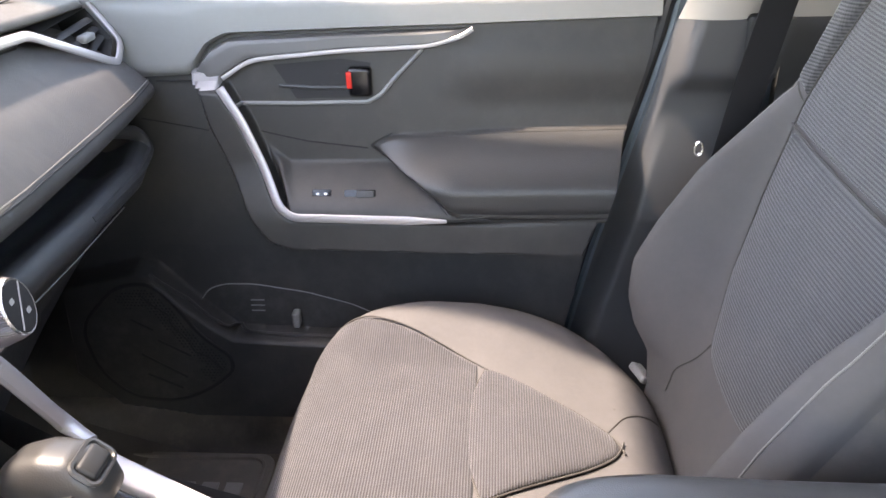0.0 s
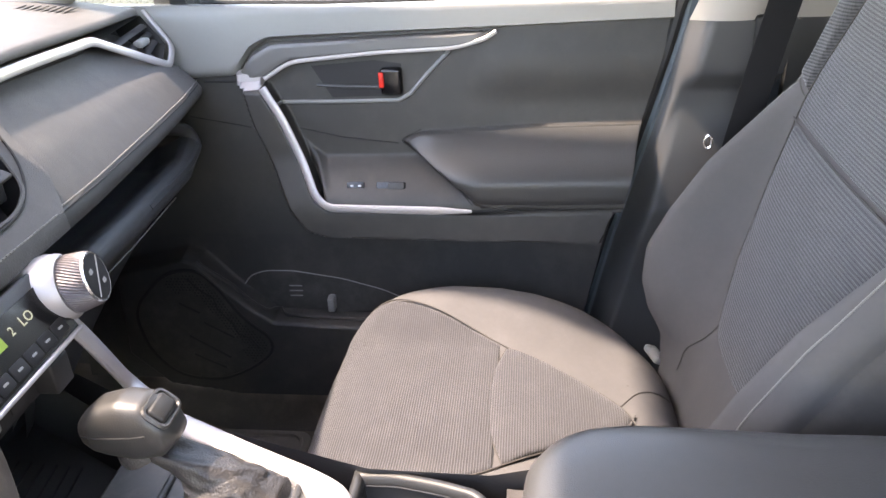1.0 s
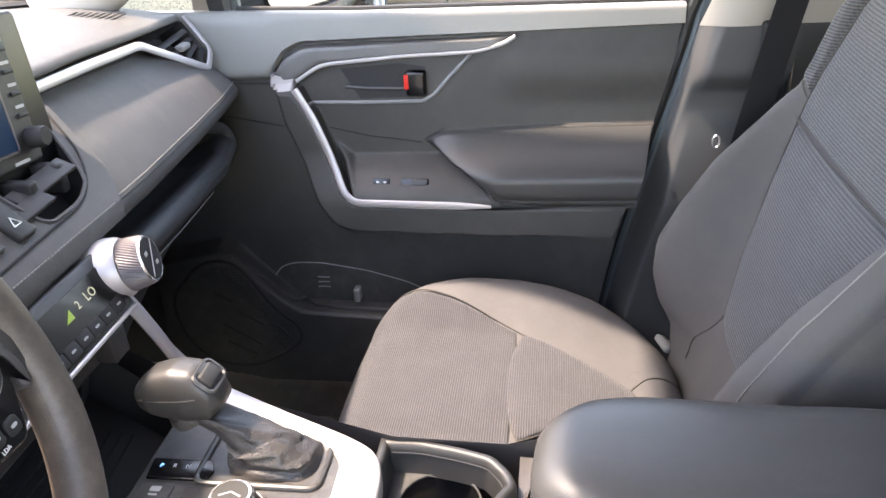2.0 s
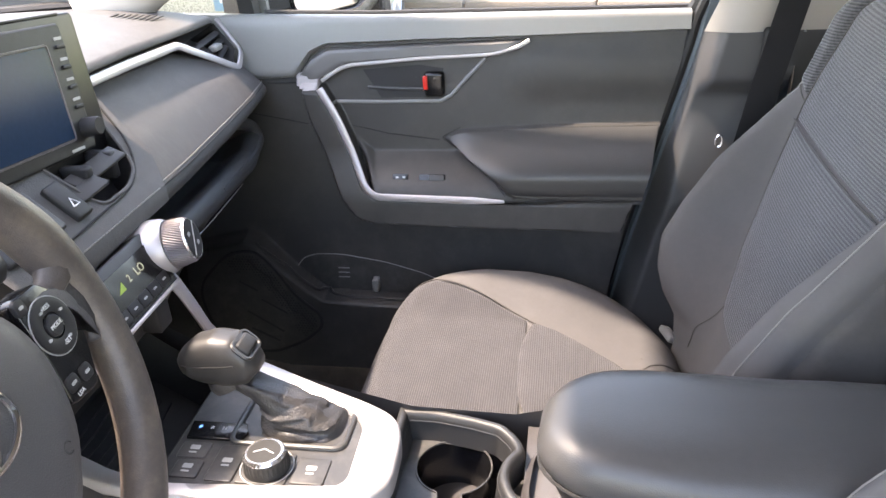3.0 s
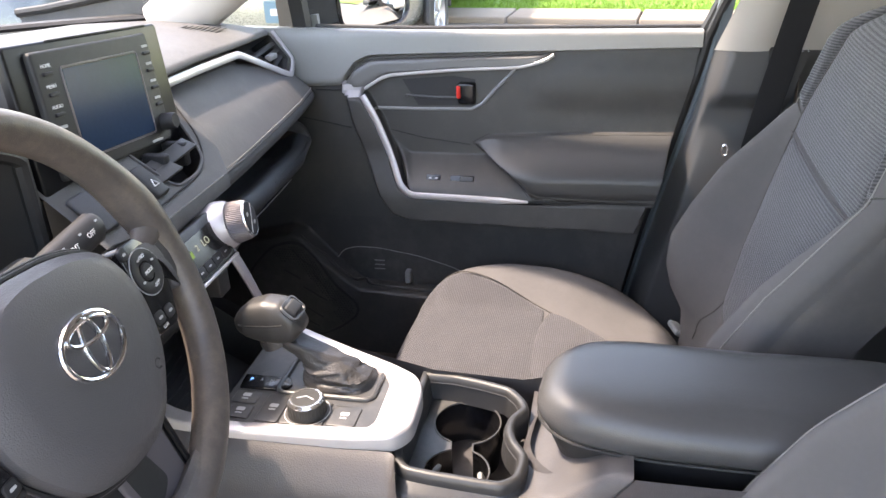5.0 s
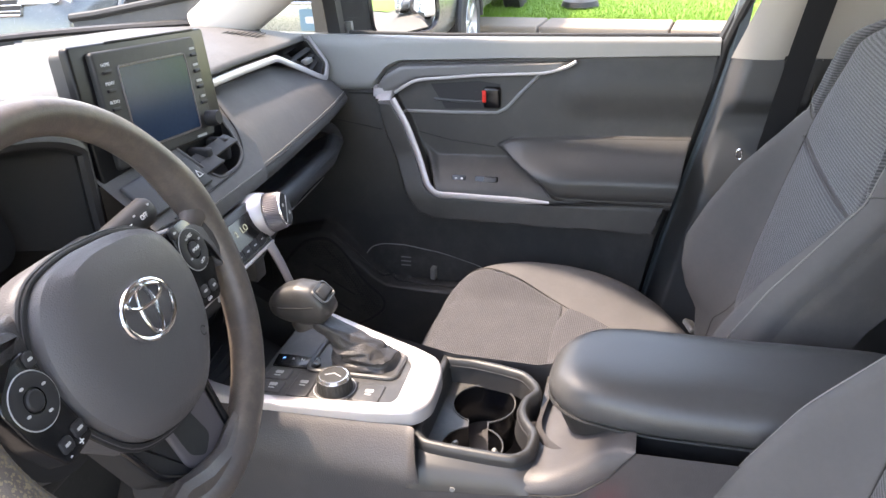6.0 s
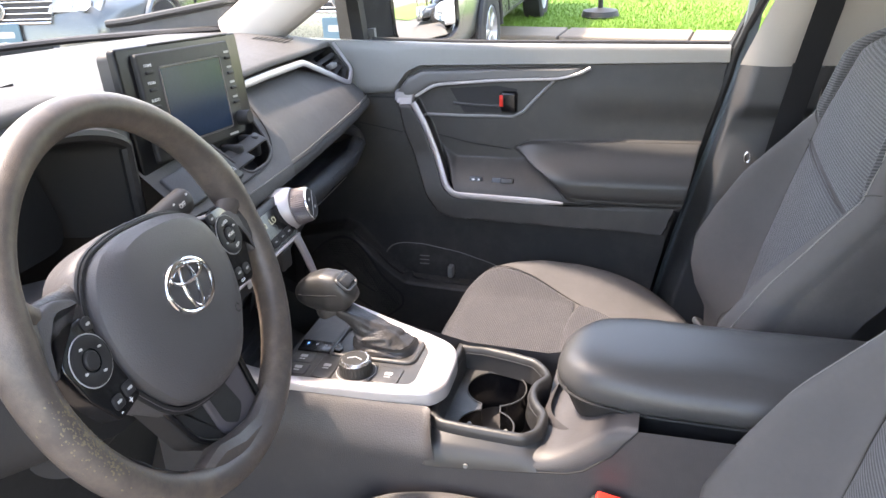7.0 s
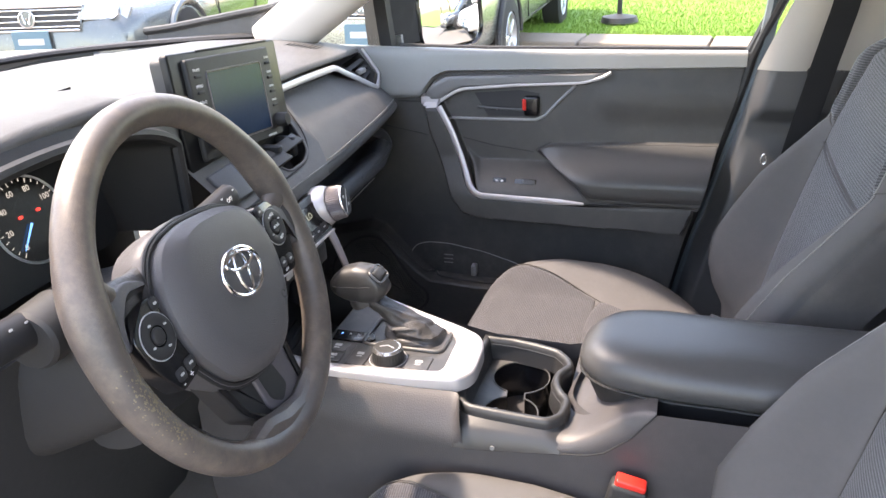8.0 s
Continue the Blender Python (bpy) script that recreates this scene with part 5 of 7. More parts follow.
cpart("lid_base", loft([lid_ring(1, 0.922, -0.006), lid_ring(1, 0.905, -0.010), lid_ring(1, 0.886, -0.018), lid_ring(1, 0.87, -0.03)]), "black", lid, "black lid base", 60)
def saddle(u, v):
    """The body between cup holder and armrest: upright flank, rolled over at the top."""
    k = min(1.0, u / 0.45)
    rise = math.sin(math.pi / 2 * k)
    x = (0.062 + 0.022 * rise) * (1 - v) + 0.197 * v
    low = float(np.interp(x, SEAM_X, SEAM_Z))
    top = 0.870 + 0.056 * smooth01((v - 0.05) / 0.95)
    y = 0.2495 + 0.026 * (1 - math.cos(math.pi / 2 * k)) * (1 - 0.6 * v) + max(0.0, u - 0.45) / 0.55 * 0.175
    return (x, y, low + (max(top, low) - low) * rise)


cpart("saddle", sheet(saddle, lin(0, 1, 34), lin(0, 1, 24)), "console", console, "smooth grey saddle between cup holder and armrest", 60)
cpart("console_shoulder", loft([lid_ring(1.03, 0.880, 0.004), lid_ring(1.04, 0.868, 0.010), lid_ring(1.05, 0.80, 0.012)], True, False), "console", console, "grey shoulder under the armrest")

# shift lever
shift = thing("shift_lever", (-0.16, 0.385, 0.905), "grey leather-wrapped shift lever with a creased boot", "gear lever")
base_c, neck = Vector((-0.142, 0.392, 0.906)), Vector((-0.212, 0.394, 0.962))
rings = []
for i in range(44):
    t = i / 43
    c = base_c.lerp(neck, t) + Vector((0.020 * math.sin(math.pi * t), 0, 0))
    w = (1 - t) ** 1.5
    rx, ry = 0.0165 + 0.027 * w, 0.0150 + 0.016 * w
    ring_pts = []
    for k in range(48):
        a = 2 * math.pi * k / 48
        q = Vector((math.cos(a) * 1.3, math.sin(a) * 1.3, t * 5.0))
        fold = math.sin(9 * t + 2.4 * math.sin(a + 0.5) + 3.0 * noise.noise(q)) ** 3
        crease = 1 + 0.15 * fold * math.sin(math.pi * min(1, 0.12 + t)) + 0.02 * noise.noise(q * 2.0)
        ring_pts.append((c.x + rx * crease * np.sign(math.cos(a)) * abs(math.cos(a)) ** (0.6 + 0.4 * t), c.y + ry * crease * np.sign(math.sin(a)) * abs(math.sin(a)) ** (0.6 + 0.4 * t), c.z + 0.005 * math.sin(2 * a + 5 * t) * t))
    rings.append(ring_pts)
cpart("boot", loft(rings), "boot", shift, "creased dark leather boot", 80)
cpart("boot_frame", tube([(x - 0.150, y + 0.392, 0.907) for x, y in rounded(0.116, 0.074, 0.010, 5)], 0.0032, 8, True), "panel", shift, "grey boot frame")
cpart("collar", lathe([(0.0, 0.0), (0.019, 0.0), (0.0205, 0.006), (0.019, 0.014), (0.0, 0.014)], Matrix.Translation((-0.214, 0.394, 0.950)) @ Matrix.Rotation(radians(-22), 4, "Y"), 24), "boot", shift)
rings = []
for i in range(26):
    t = i / 25
    x = -0.268 + 0.094 * t
    top = float(np.interp(t, [0, .06, .25, .5, .72, .80, .92, 1], [0.978, 0.988, 1.003, 1.010, 1.008, 1.004, 0.992, 0.980]))
    bot = float(np.interp(t, [0, .08, .3, .6, .85, 1], [0.966, 0.959, 0.951, 0.946, 0.952, 0.968]))
    w = float(np.interp(t, [0, .06, .2, .6, .9, 1], [0.006, 0.014, 0.0215, 0.0245, 0.0215, 0.012]))
    cz, hz2 = (top + bot) / 2, (top - bot) / 2
    rings.append([(-0.2225 + (x + 0.2225) * 0.92, 0.394 + 0.94 * w * np.sign(math.cos(a)) * abs(math.cos(a)) ** 0.7, 0.982 + (cz - 0.978 + hz2 * np.sign(math.sin(a)) * abs(math.sin(a)) ** 0.75) * 0.92) for a in lin(0, 2 * math.pi * 31 / 32, 32)])
cpart("knob", loft(rings), "knob", shift, "rounded grey shift knob", 70)
for sg in (-1, 1):
    cpart("knob_seam", tube([(-0.264 + 0.083 * t, 0.394 + sg * 0.0224 * float(np.interp(t, [0, .1, .3, .7, 1], [0.50, 0.76, 0.95, 1.02, 0.86])), 0.980 + 0.009 * t) for t in lin(0.12, 0.80, 20)], 0.0009, 6), "seam", shift)
cpart("release_button", xf(rbox(0, 0, 0, 0.016, 0.026, 0.008, 0.003), pose(-0.1905, 0.394, 0.9985, 0, 42, 0)), "bezel", shift, "grey release button")
cpart("button_rim", tube([pose(-0.1905, 0.394, 0.9985, 0, 42, 0) @ Vector((x, y, 0.0)) for x, y in rounded(0.022, 0.033, 0.006, 5)], 0.0022, 6, True), "knob", shift)

# ---- steering wheel ----
wheel = thing("steering_wheel", (-0.2, 0.03, 1.14), "worn grey-brown steering wheel with a domed hub", "steering wheel")
WEL, WAZ = radians(20.34), radians(4.285)
wn = Vector((math.cos(WEL) * math.cos(WAZ), math.cos(WEL) * math.sin(WAZ), math.sin(WEL)))
wx = Vector((-math.sin(WAZ), math.cos(WAZ), 0))
wy = wn.cross(wx)
W = axes((-0.2180, 0.0412, 1.1279), wx, wy, wn)
R = 0.1710
rings = []
for i in range(144):
    a = 2 * math.pi * i / 144
    deg = math.degrees(a)
    grip = 1 + 0.16 * math.exp(-((deg - 18 + 180) % 360 - 180) ** 2 / 160) + 0.16 * math.exp(-((deg - 162 + 180) % 360 - 180) ** 2 / 160)
    rx, rz = 0.0155 * grip, 0.0170 * grip
    c = Vector((R * math.cos(a), R * math.sin(a), 0))
    d = Vector((math.cos(a), math.sin(a), 0))
    rings.append([W @ (c + d * rx * math.cos(b) + Vector((0, 0, rz * math.sin(b)))) for b in lin(0, 2 * math.pi * 23 / 24, 24)])
rings.append(rings[0])
part("rim", loft(rings, True, False), "wheel", wheel, "worn grey-brown rim", 80)
flecks = []
frng = random.Random(8)
for i in range(420):
    a, b = radians(frng.gauss(192, 9)), radians(frng.gauss(95, 28))
    c = Vector((math.cos(a) * (R + 0.0159 * math.cos(b)), math.sin(a) * (R + 0.0159 * math.cos(b)), 0.0175 * math.sin(b)))
    n_ = Vector((math.cos(a) * math.cos(b), math.sin(a) * math.cos(b), math.sin(b)))
    t1 = Vector((-math.sin(a), math.cos(a), 0))
    t2 = n_.cross(t1)
    k = frng.uniform(0.0003, 0.0012)
    flecks.append(([W @ (c + (t1 * math.cos(q) * frng.uniform(0.7, 1.5) + t2 * math.sin(q) * frng.uniform(0.5, 1.0)) * k) for q in (0.2, 1.3, 2.6, 3.7, 5.1)], [(0, 1, 2, 3, 4)]))
tagged(part("wear_fleck", join(*flecks), "fleck", wheel, "pale flecks where the skin has worn"), kind="stuff")
part("rim_crack", tube([W @ Vector((0.1568 * math.cos(a) * (1 + 0.004 * math.sin(40 * a)), 0.1568 * math.sin(a), 0.0105)) for a in lin(radians(208), radians(232), 18)], 0.0006, 5), "seam", wheel, "split in the worn rim skin")
# hub, turned a little with the wheel
H = W @ Matrix.Rotation(radians(-7.0), 4, "Z") @ Matrix.Translation((0, 0, 0.009))
hubp = [(-0.034, 0.066), (0.034, 0.066), (0.078, 0.054), (0.099, 0.012), (0.092, -0.042), (0.052, -0.093), (0.0, -0.102), (-0.052, -0.093), (-0.092, -0.042), (-0.099, 0.012), (-0.078, 0.054)]
hp = [Vector((p.x, p.y, 0)) for p in soften([(x, y, 0) for x, y in hubp], 0.024, 6, True)]


def hub_ring(s, z, dy=0.0):
    return [H @ Vector((p.x * s, p.y * s + dy, z)) for p in hp]


def facet(s, z, cut):
    """The cover's raised middle: drawn in from the sides more than from the top and foot."""
    return [H @ Vector((p.x * s * (1 - cut), p.y * s + 0.002, z)) for p in hp]


part("hub_back", loft([hub_ring(0.98, -0.052), hub_ring(1.05, -0.024), hub_ring(1.045, -0.011), hub_ring(1.0, -0.009)]), "hub", wheel, "grained hub backing", 60)
for k, (sc, zz, rad) in enumerate(((1.035, -0.0095, 0.0022), (1.008, -0.0075, 0.0022))):
    part("hub_groove", tube([H @ Vector((p.x * sc, p.y * sc, zz)) for p in hp], rad, 6, True), "rubber", wheel, "dark gap round the airbag cover")
part("hub_bead", tube([H @ Vector((p.x * 1.022, p.y * 1.022, -0.0085)) for p in hp], 0.0016, 6, True), "spoke", wheel, "thin worn bead in the gap")
cover = part("airbag_cover", loft([hub_ring(0.985, -0.014), hub_ring(0.985, -0.001), hub_ring(0.97, 0.004), hub_ring(0.93, 0.0075), facet(0.86, 0.0150, 0.10), facet(0.80, 0.0172, 0.14), facet(0.5, 0.0188, 0.1), facet(0.3, 0.0194, 0.05), hub_ring(0.06, 0.0198)]), "hub", wheel, "domed charcoal airbag cover", 28)
part("cover_mark", tube([H @ Vector((0.056 + 0.004 * math.cos(a), -0.044 + 0.004 * math.sin(a), 0.0170)) for a in lin(0.5, 5.2, 14)], 0.0007, 5), "bezel", cover)


def oval(w, h, z, cx=0.0, cy=0.0, n=40):
    return [H @ Vector((cx + w * math.cos(2 * math.pi * k / n), cy + h * math.sin(2 * math.pi * k / n), z)) for k in range(n)]


badge = part("badge", tube(oval(0.0325, 0.0232, 0.0208), 0.0023, 8, True), "bright", wheel, "chrome oval badge")
part("badge_oval", tube(oval(0.0095, 0.0200, 0.0212), 0.0024, 8, True, flat=0.8), "bright", badge)
part("badge_bar", tube(oval(0.0225, 0.0078, 0.0214, 0, 0.0112), 0.0024, 8, True, flat=0.8), "bright", badge)
part("badge_ground", loft([oval(0.0325, 0.0232, 0.0192), oval(0.030, 0.021, 0.0200)]), "hub", badge)
for s in (-1, 1):
    T7 = W @ Matrix.Rotation(radians(-7.0), 4, "Z")
    arm = [Vector((s * 0.070, 0.008, -0.014)), Vector((s * 0.100, 0.008, -0.010)), Vector((s * 0.130, 0.014, -0.006)), Vector((s * 0.160, 0.022, -0.002))]
    rings = []
    for i, t in enumerate(lin(0, 1, 14)):
        p = resample(arm, 14)[i]
        hh = float(np.interp(t, [0, 0.4, 0.8, 1], [0.040, 0.036, 0.028, 0.032]))
        rings.append([T7 @ (p + Vector((0, hh * np.sign(math.cos(a)) * abs(math.cos(a)) ** 0.7, 0.013 * math.sin(a)))) for a in lin(0, 2 * math.pi * 15 / 16, 16)])
    part("side_spoke", loft(rings), "boot", wheel, "coarse-grained side spoke", 70)
    # skin that runs from the rim on to the spoke
    web = [Vector((s * 0.162, 0.056, 0.000)), Vector((s * 0.152, 0.044, 0.002)), Vector((s * 0.140, 0.036, 0.000)), Vector((s * 0.126, 0.034, -0.004))]
    part("grip_web", tube([T7 @ p for p in resample(soften(web, 0.01), 16)], lambda t: 0.016 - 0.009 * t, 12, flat=0.8), "wheel", wheel, "rim skin spreading on to the spoke")
    shell = [(s * 0.146, 0.036), (s * 0.126, 0.042), (s * 0.106, 0.036), (s * 0.102, 0.028), (s * 0.128, 0.030), (s * 0.144, 0.012), (s * 0.148, -0.010), (s * 0.155, -0.012), (s * 0.157, 0.010)]
    part("spoke_shell", slab([(p.x, p.y) for p in soften([(x, y, 0) for x, y in shell], 0.006, 4, True)], -0.012, 0.0095, T7, 0.003), "hub", wheel, "smooth dark shell round the switches", 50)
    pod_poly = [(s * 0.100, 0.034), (s * 0.129, 0.033), (s * 0.146, 0.012), (s * 0.140, -0.020), (s * 0.124, -0.050), (s * 0.092, -0.046), (s * 0.098, -0.010)]
    Z = W @ Matrix.Translation((0, 0, 0.009))
    pod = part("switch_pod", slab([(p.x, p.y) for p in soften([(x, y, 0) for x, y in pod_poly], 0.006, 4, True)], -0.018, 0.000, Z, 0.002), "gloss", wheel, "black switch pod")
    pm = Z @ Matrix.Translation((s * 0.119, 0.003, 0.0))
    part("pad_ring", lathe([(0.0205, -0.002), (0.0200, 0.0018), (0.0165, 0.0028), (0.0095, 0.0012)], pm, 32), "key", pod)
    part("ring_line", tube([pm @ Vector((0.0208 * math.cos(a), 0.0208 * math.sin(a), 0.0006)) for a in lin(0, 2 * math.pi * 35 / 36, 36)], 0.0005, 5, True), "grey_mark", pod)
    part("pad_centre", lathe([(0.0, 0.0030), (0.0066, 0.0030), (0.0078, 0.0018), (0.0078, 0.0)], pm, 24), "key", pod)
    for bx, by, bw in ((0.102, -0.034, 0.013), (0.118, -0.036, 0.012), (0.104, 0.027, 0.010)):
        k = part("switch_key", slab([(s * bx + x, by + y) for x, y in rounded(bw, 0.011, 0.003, 4)], -0.002, 0.0018, Z, 0.001), "key", pod)
        part("marking", slab([(s * bx + x, by + y) for x, y in rounded(bw * 0.45, 0.0022, 0.0008, 3)], 0.0016, 0.0021, Z), "grey_mark", k)
    if s > 0:
        for t, x, y in (("+RES", 0.119, 0.0165), ("-SET", 0.119, -0.0105), ("MODE", 0.119, 0.0030)):
            word(t, 0.0044, Z @ Matrix.Translation((x, y, 0.0034)), "white", pod)
        word("LDA", 0.0042, Z @ Matrix.Translation((0.104, -0.043, 0.0006)), "white", pod)
    else:
        for t, x, y in (("-", -0.120, -0.044), ("+", -0.106, -0.043)):
            word(t, 0.010, Z @ Matrix.Translation((x, y, 0.0006)), "white", pod)
    for k in range(4):
        a = k * math.pi / 2 + 0.4
        part("marking", slab([(p[0] + s * 0.119 + 0.0134 * math.cos(a), p[1] + 0.003 + 0.0134 * math.sin(a)) for p in rounded(0.0034, 0.0018, 0.0008, 3)], 0.0020, 0.0030, Z), "grey_mark", pod)
# lower spoke: a gloss-black V with a satin bracket and a dark hollow
SPOKE_V = [(-0.080, -0.046), (-0.040, -0.086), (0.030, -0.090), (0.062, -0.092), (0.060, -0.160), (0.050, -0.172), (0.006, -0.174), (-0.052, -0.128)]
part("lower_spoke", slab([(p.x, p.y) for p in soften([(x, y, 0) for x, y in SPOKE_V], 0.008, 4, True)], -0.034, -0.010, W, 0.004), "black", wheel, "black lower spoke")
part("spoke_edge", tube([W @ Vector(q) for q in [(p.x, p.y, -0.0075) for p in soften([(-0.076, -0.052, 0), (-0.050, -0.124, 0), (0.004, -0.169, 0), (0.048, -0.168, 0), (0.056, -0.158, 0), (0.058, -0.096, 0)], 0.012, 6)]], 0.0030, 8), "gloss", wheel, "gloss black edge of the lower spoke")
SATIN = [(-0.020, -0.096), (0.052, -0.094), (0.050, -0.156), (0.042, -0.163), (0.008, -0.162), (-0.016, -0.142)]
bracket = part("lower_bracket", slab([(p.x, p.y) for p in soften([(x, y, 0) for x, y in SATIN], 0.006, 4, True)], -0.016, -0.0065, W, 0.003), "spoke", wheel, "satin lower bracket")
HOLLOW = [(-0.012, -0.100), (0.016, -0.100), (0.026, -0.138), (0.008, -0.148), (-0.008, -0.136)]
part("bracket_hollow", slab([(p.x, p.y) for p in soften([(x, y, 0) for x, y in HOLLOW], 0.006, 4, True)], -0.010, -0.0058, W), "bezel", bracket, "dark hollow in the bracket")
part("rim_fillet", tube([W @ Vector((-0.078, -0.146, 0.000)), W @ Vector((-0.050, -0.146, 0.000)), W @ Vector((-0.020, -0.158, -0.001)), W @ Vector((0.020, -0.164, -0.001)), W @ Vector((0.066, -0.152, 0.000))], lambda t: 0.010 + 0.005 * math.sin(math.pi * t), 10), "wheel", wheel)
# column, shroud and stalks
column = thing("steering_column", (-0.42, 0.03, 1.12), "dark steering column shroud with two stalks", "steering column")
cr = []
for t in lin(0, 1, 12):
    c = W @ Vector((-0.008, -0.030, -0.060 - 0.15 * t))
    cr.append([c + wx * (0.098 + 0.010 * t) * np.sign(math.cos(a)) * abs(math.cos(a)) ** 0.6 + wy * (0.062 + 0.012 * t) * np.sign(math.sin(a)) * abs(math.sin(a)) ** 0.6 for a in lin(0, 2 * math.pi * 31 / 32, 32)])
part("shroud", loft(cr), "knee", column, "dark shroud", 50)
for s in (-1, 1):
    rise, reach = (0.008, 0.204) if s > 0 else (0.022, 0.182)
    zs_ = (-0.090, -0.084, -0.075) if s > 0 else (-0.105, -0.102, -0.096)
    p0, p1, p2 = W @ Vector((s * 0.05, 0.016 + rise, zs_[0])), W @ Vector((s * 0.120, 0.024 + rise, zs_[1])), W @ Vector((s * reach, 0.031 + rise, zs_[2]))
    st = part("stalk", tube(resample([p0, p1, p2], 24), lambda t, s=s: (0.009 + (0.007 if s > 0 else 0.008) * smooth01(t * 1.6)) * (1 if t < 0.97 else 0.75), 14, flat=0.75, up=wn), "key", column, "black column stalk")
    for k, t in enumerate(("OFF", "INT", "ON") if s > 0 else ()):
        q = p1.lerp(p2, 0.70 - 0.30 * k)
        word(t, 0.0075, axes(q + wn * 0.0125, wx, wy, wn), "white", st)
    for k in range(3):
        q = p1.lerp(p2, 0.25 + 0.3 * k)
        part("marking", slab(rounded(0.004, 0.002, 0.0008, 3), 0, 0.0006, axes(q + wn * 0.0125 + wy * 0.007, wx, wy, wn)), "grey_mark", st)
    part("stalk_sleeve", lathe([(0.0, 0.0), (0.029, 0.0), (0.028, 0.040), (0.025, 0.044), (0.0, 0.044)], axes(W @ Vector((s * 0.088, 0.014 + rise, -0.104)), wy, wn, wx * s), 24), "knee", column)
    if s < 0:
        part("stalk_tip", lathe([(0.0, 0.016), (0.009, 0.015), (0.0135, 0.009), (0.0150, 0.0), (0.0, 0.0)], axes(p2, wy, wn, (p2 - p1).normalized()), 20), "grey_mark", st, "pale worn end knob")
part("shroud_bulge", loft([[W @ Vector((x, -0.092 - 0.018 * math.sin(a), -0.12 + 0.035 * math.cos(a))) for a in lin(0, 2 * math.pi * 15 / 16, 16)] for x in lin(-0.085, 0.05, 6)]), "knee", column, "rounded lower shroud", 60)


# ---- seats ----
YC = 0.707


def seat_outline(a):
    """The cushion's outline, seen from above, round (0.06, 0)."""
    c, s = math.cos(a), math.sin(a)
    return 0.06 + 0.248 * np.sign(c) * abs(c) ** 0.55, 0.275 * np.sign(s) * abs(s) ** 0.55


SEAT_POLY = [seat_outline(2 * math.pi * k / 96) for k in range(96)]


def cushion_z(x, v):
    d = float(inside(x, v, SEAT_POLY))
    base = 0.722 - 0.030 * smooth01((x - 0.08) / 0.20) - 0.012 * smooth01((-0.08 - x) / 0.10)
    rim_up = float(np.interp(x, [-0.18, -0.10, -0.02, 0.06, 0.18, 0.27], [0.020, 0.030, 0.038, 0.034, 0.016, -0.008]))
    base += rim_up * (0.6 if v < 0 else 1.0) * smooth01((abs(v) - 0.11) / 0.11)
    r = 0.060
    drop = r - math.sqrt(max(0, r * r - (r - min(r, max(0, d))) ** 2))
    return base - drop


def cushion_panel(a, b, nu, nv, lift, puff):
    a, b = resample([(x, y, 0) for x, y in a], nu), resample([(x, y, 0) for x, y in b], nu)

    def fn(i, j):
        p = a[i].lerp(b[i], j / (nv - 1))
        e = min(i, nu - 1 - i) / (nu - 1), min(j, nv - 1 - j) / (nv - 1)
        rise = puff * (1 - math.exp(-14 * e[0])) * (1 - math.exp(-14 * e[1]))
        return (p.x, p.y, cushion_z(p.x, p.y) + (lift if min(e) > 0.004 else -0.004) + rise)
    return sheet(fn, range(nu), range(nv))


def back_pt(v, w, n):
    """A place on the backrest: v across, w up along it, n forward of its plane."""
    return Vector((0.302 + 0.297 * w - 0.955 * n, v, 0.688 + 0.955 * w + 0.297 * n))


def half_width(w):
    return float(np.interp(w, [-0.05, 0.05, 0.15, 0.30, 0.40, 0.46, 0.54, 0.58, 0.62], [0.205, 0.232, 0.243, 0.238, 0.224, 0.208, 0.196, 0.180, 0.140]))


def insert_edge(w):
    """Half the width of the ribbed middle of the backrest."""
    return float(np.interp(w, [0.05, 0.113, 0.19, 0.29, 0.365, 0.40, 0.445, 0.55, 0.62], [0.080, 0.095, 0.139, 0.164, 0.175, 0.179, 0.173, 0.143, 0.12]))


def back_front(v, w):
    """How far the backrest stands forward: a flat middle between bolsters that die away at the shoulders."""
    ridge = float(np.interp(w, [-0.03, 0.02, 0.05, 0.09, 0.14, 0.20, 0.28, 0.36, 0.415, 0.47, 0.52, 0.555, 0.58, 0.62], [0.0, 0.016, 0.046, 0.070, 0.081, 0.073, 0.054, 0.022, 0.0, 0.010, 0.013, -0.004, -0.024, -0.075]))
    flat = -0.023 - 0.055 * smooth01((w - 0.53) / 0.09) + 0.004 * (1 - min(1, abs(v) / 0.15) ** 2)
    e = insert_edge(w)
    t = smooth01((abs(v) - e) / max(0.024, 0.208 - e))
    return flat + (ridge - flat) * t


def back_surf(v, w):
    e = max(0.0, 1 - (v / half_width(w)) ** 2)
    return back_front(v, w) - 0.040 * (1 - min(1.0, e / 0.30) ** 0.5)


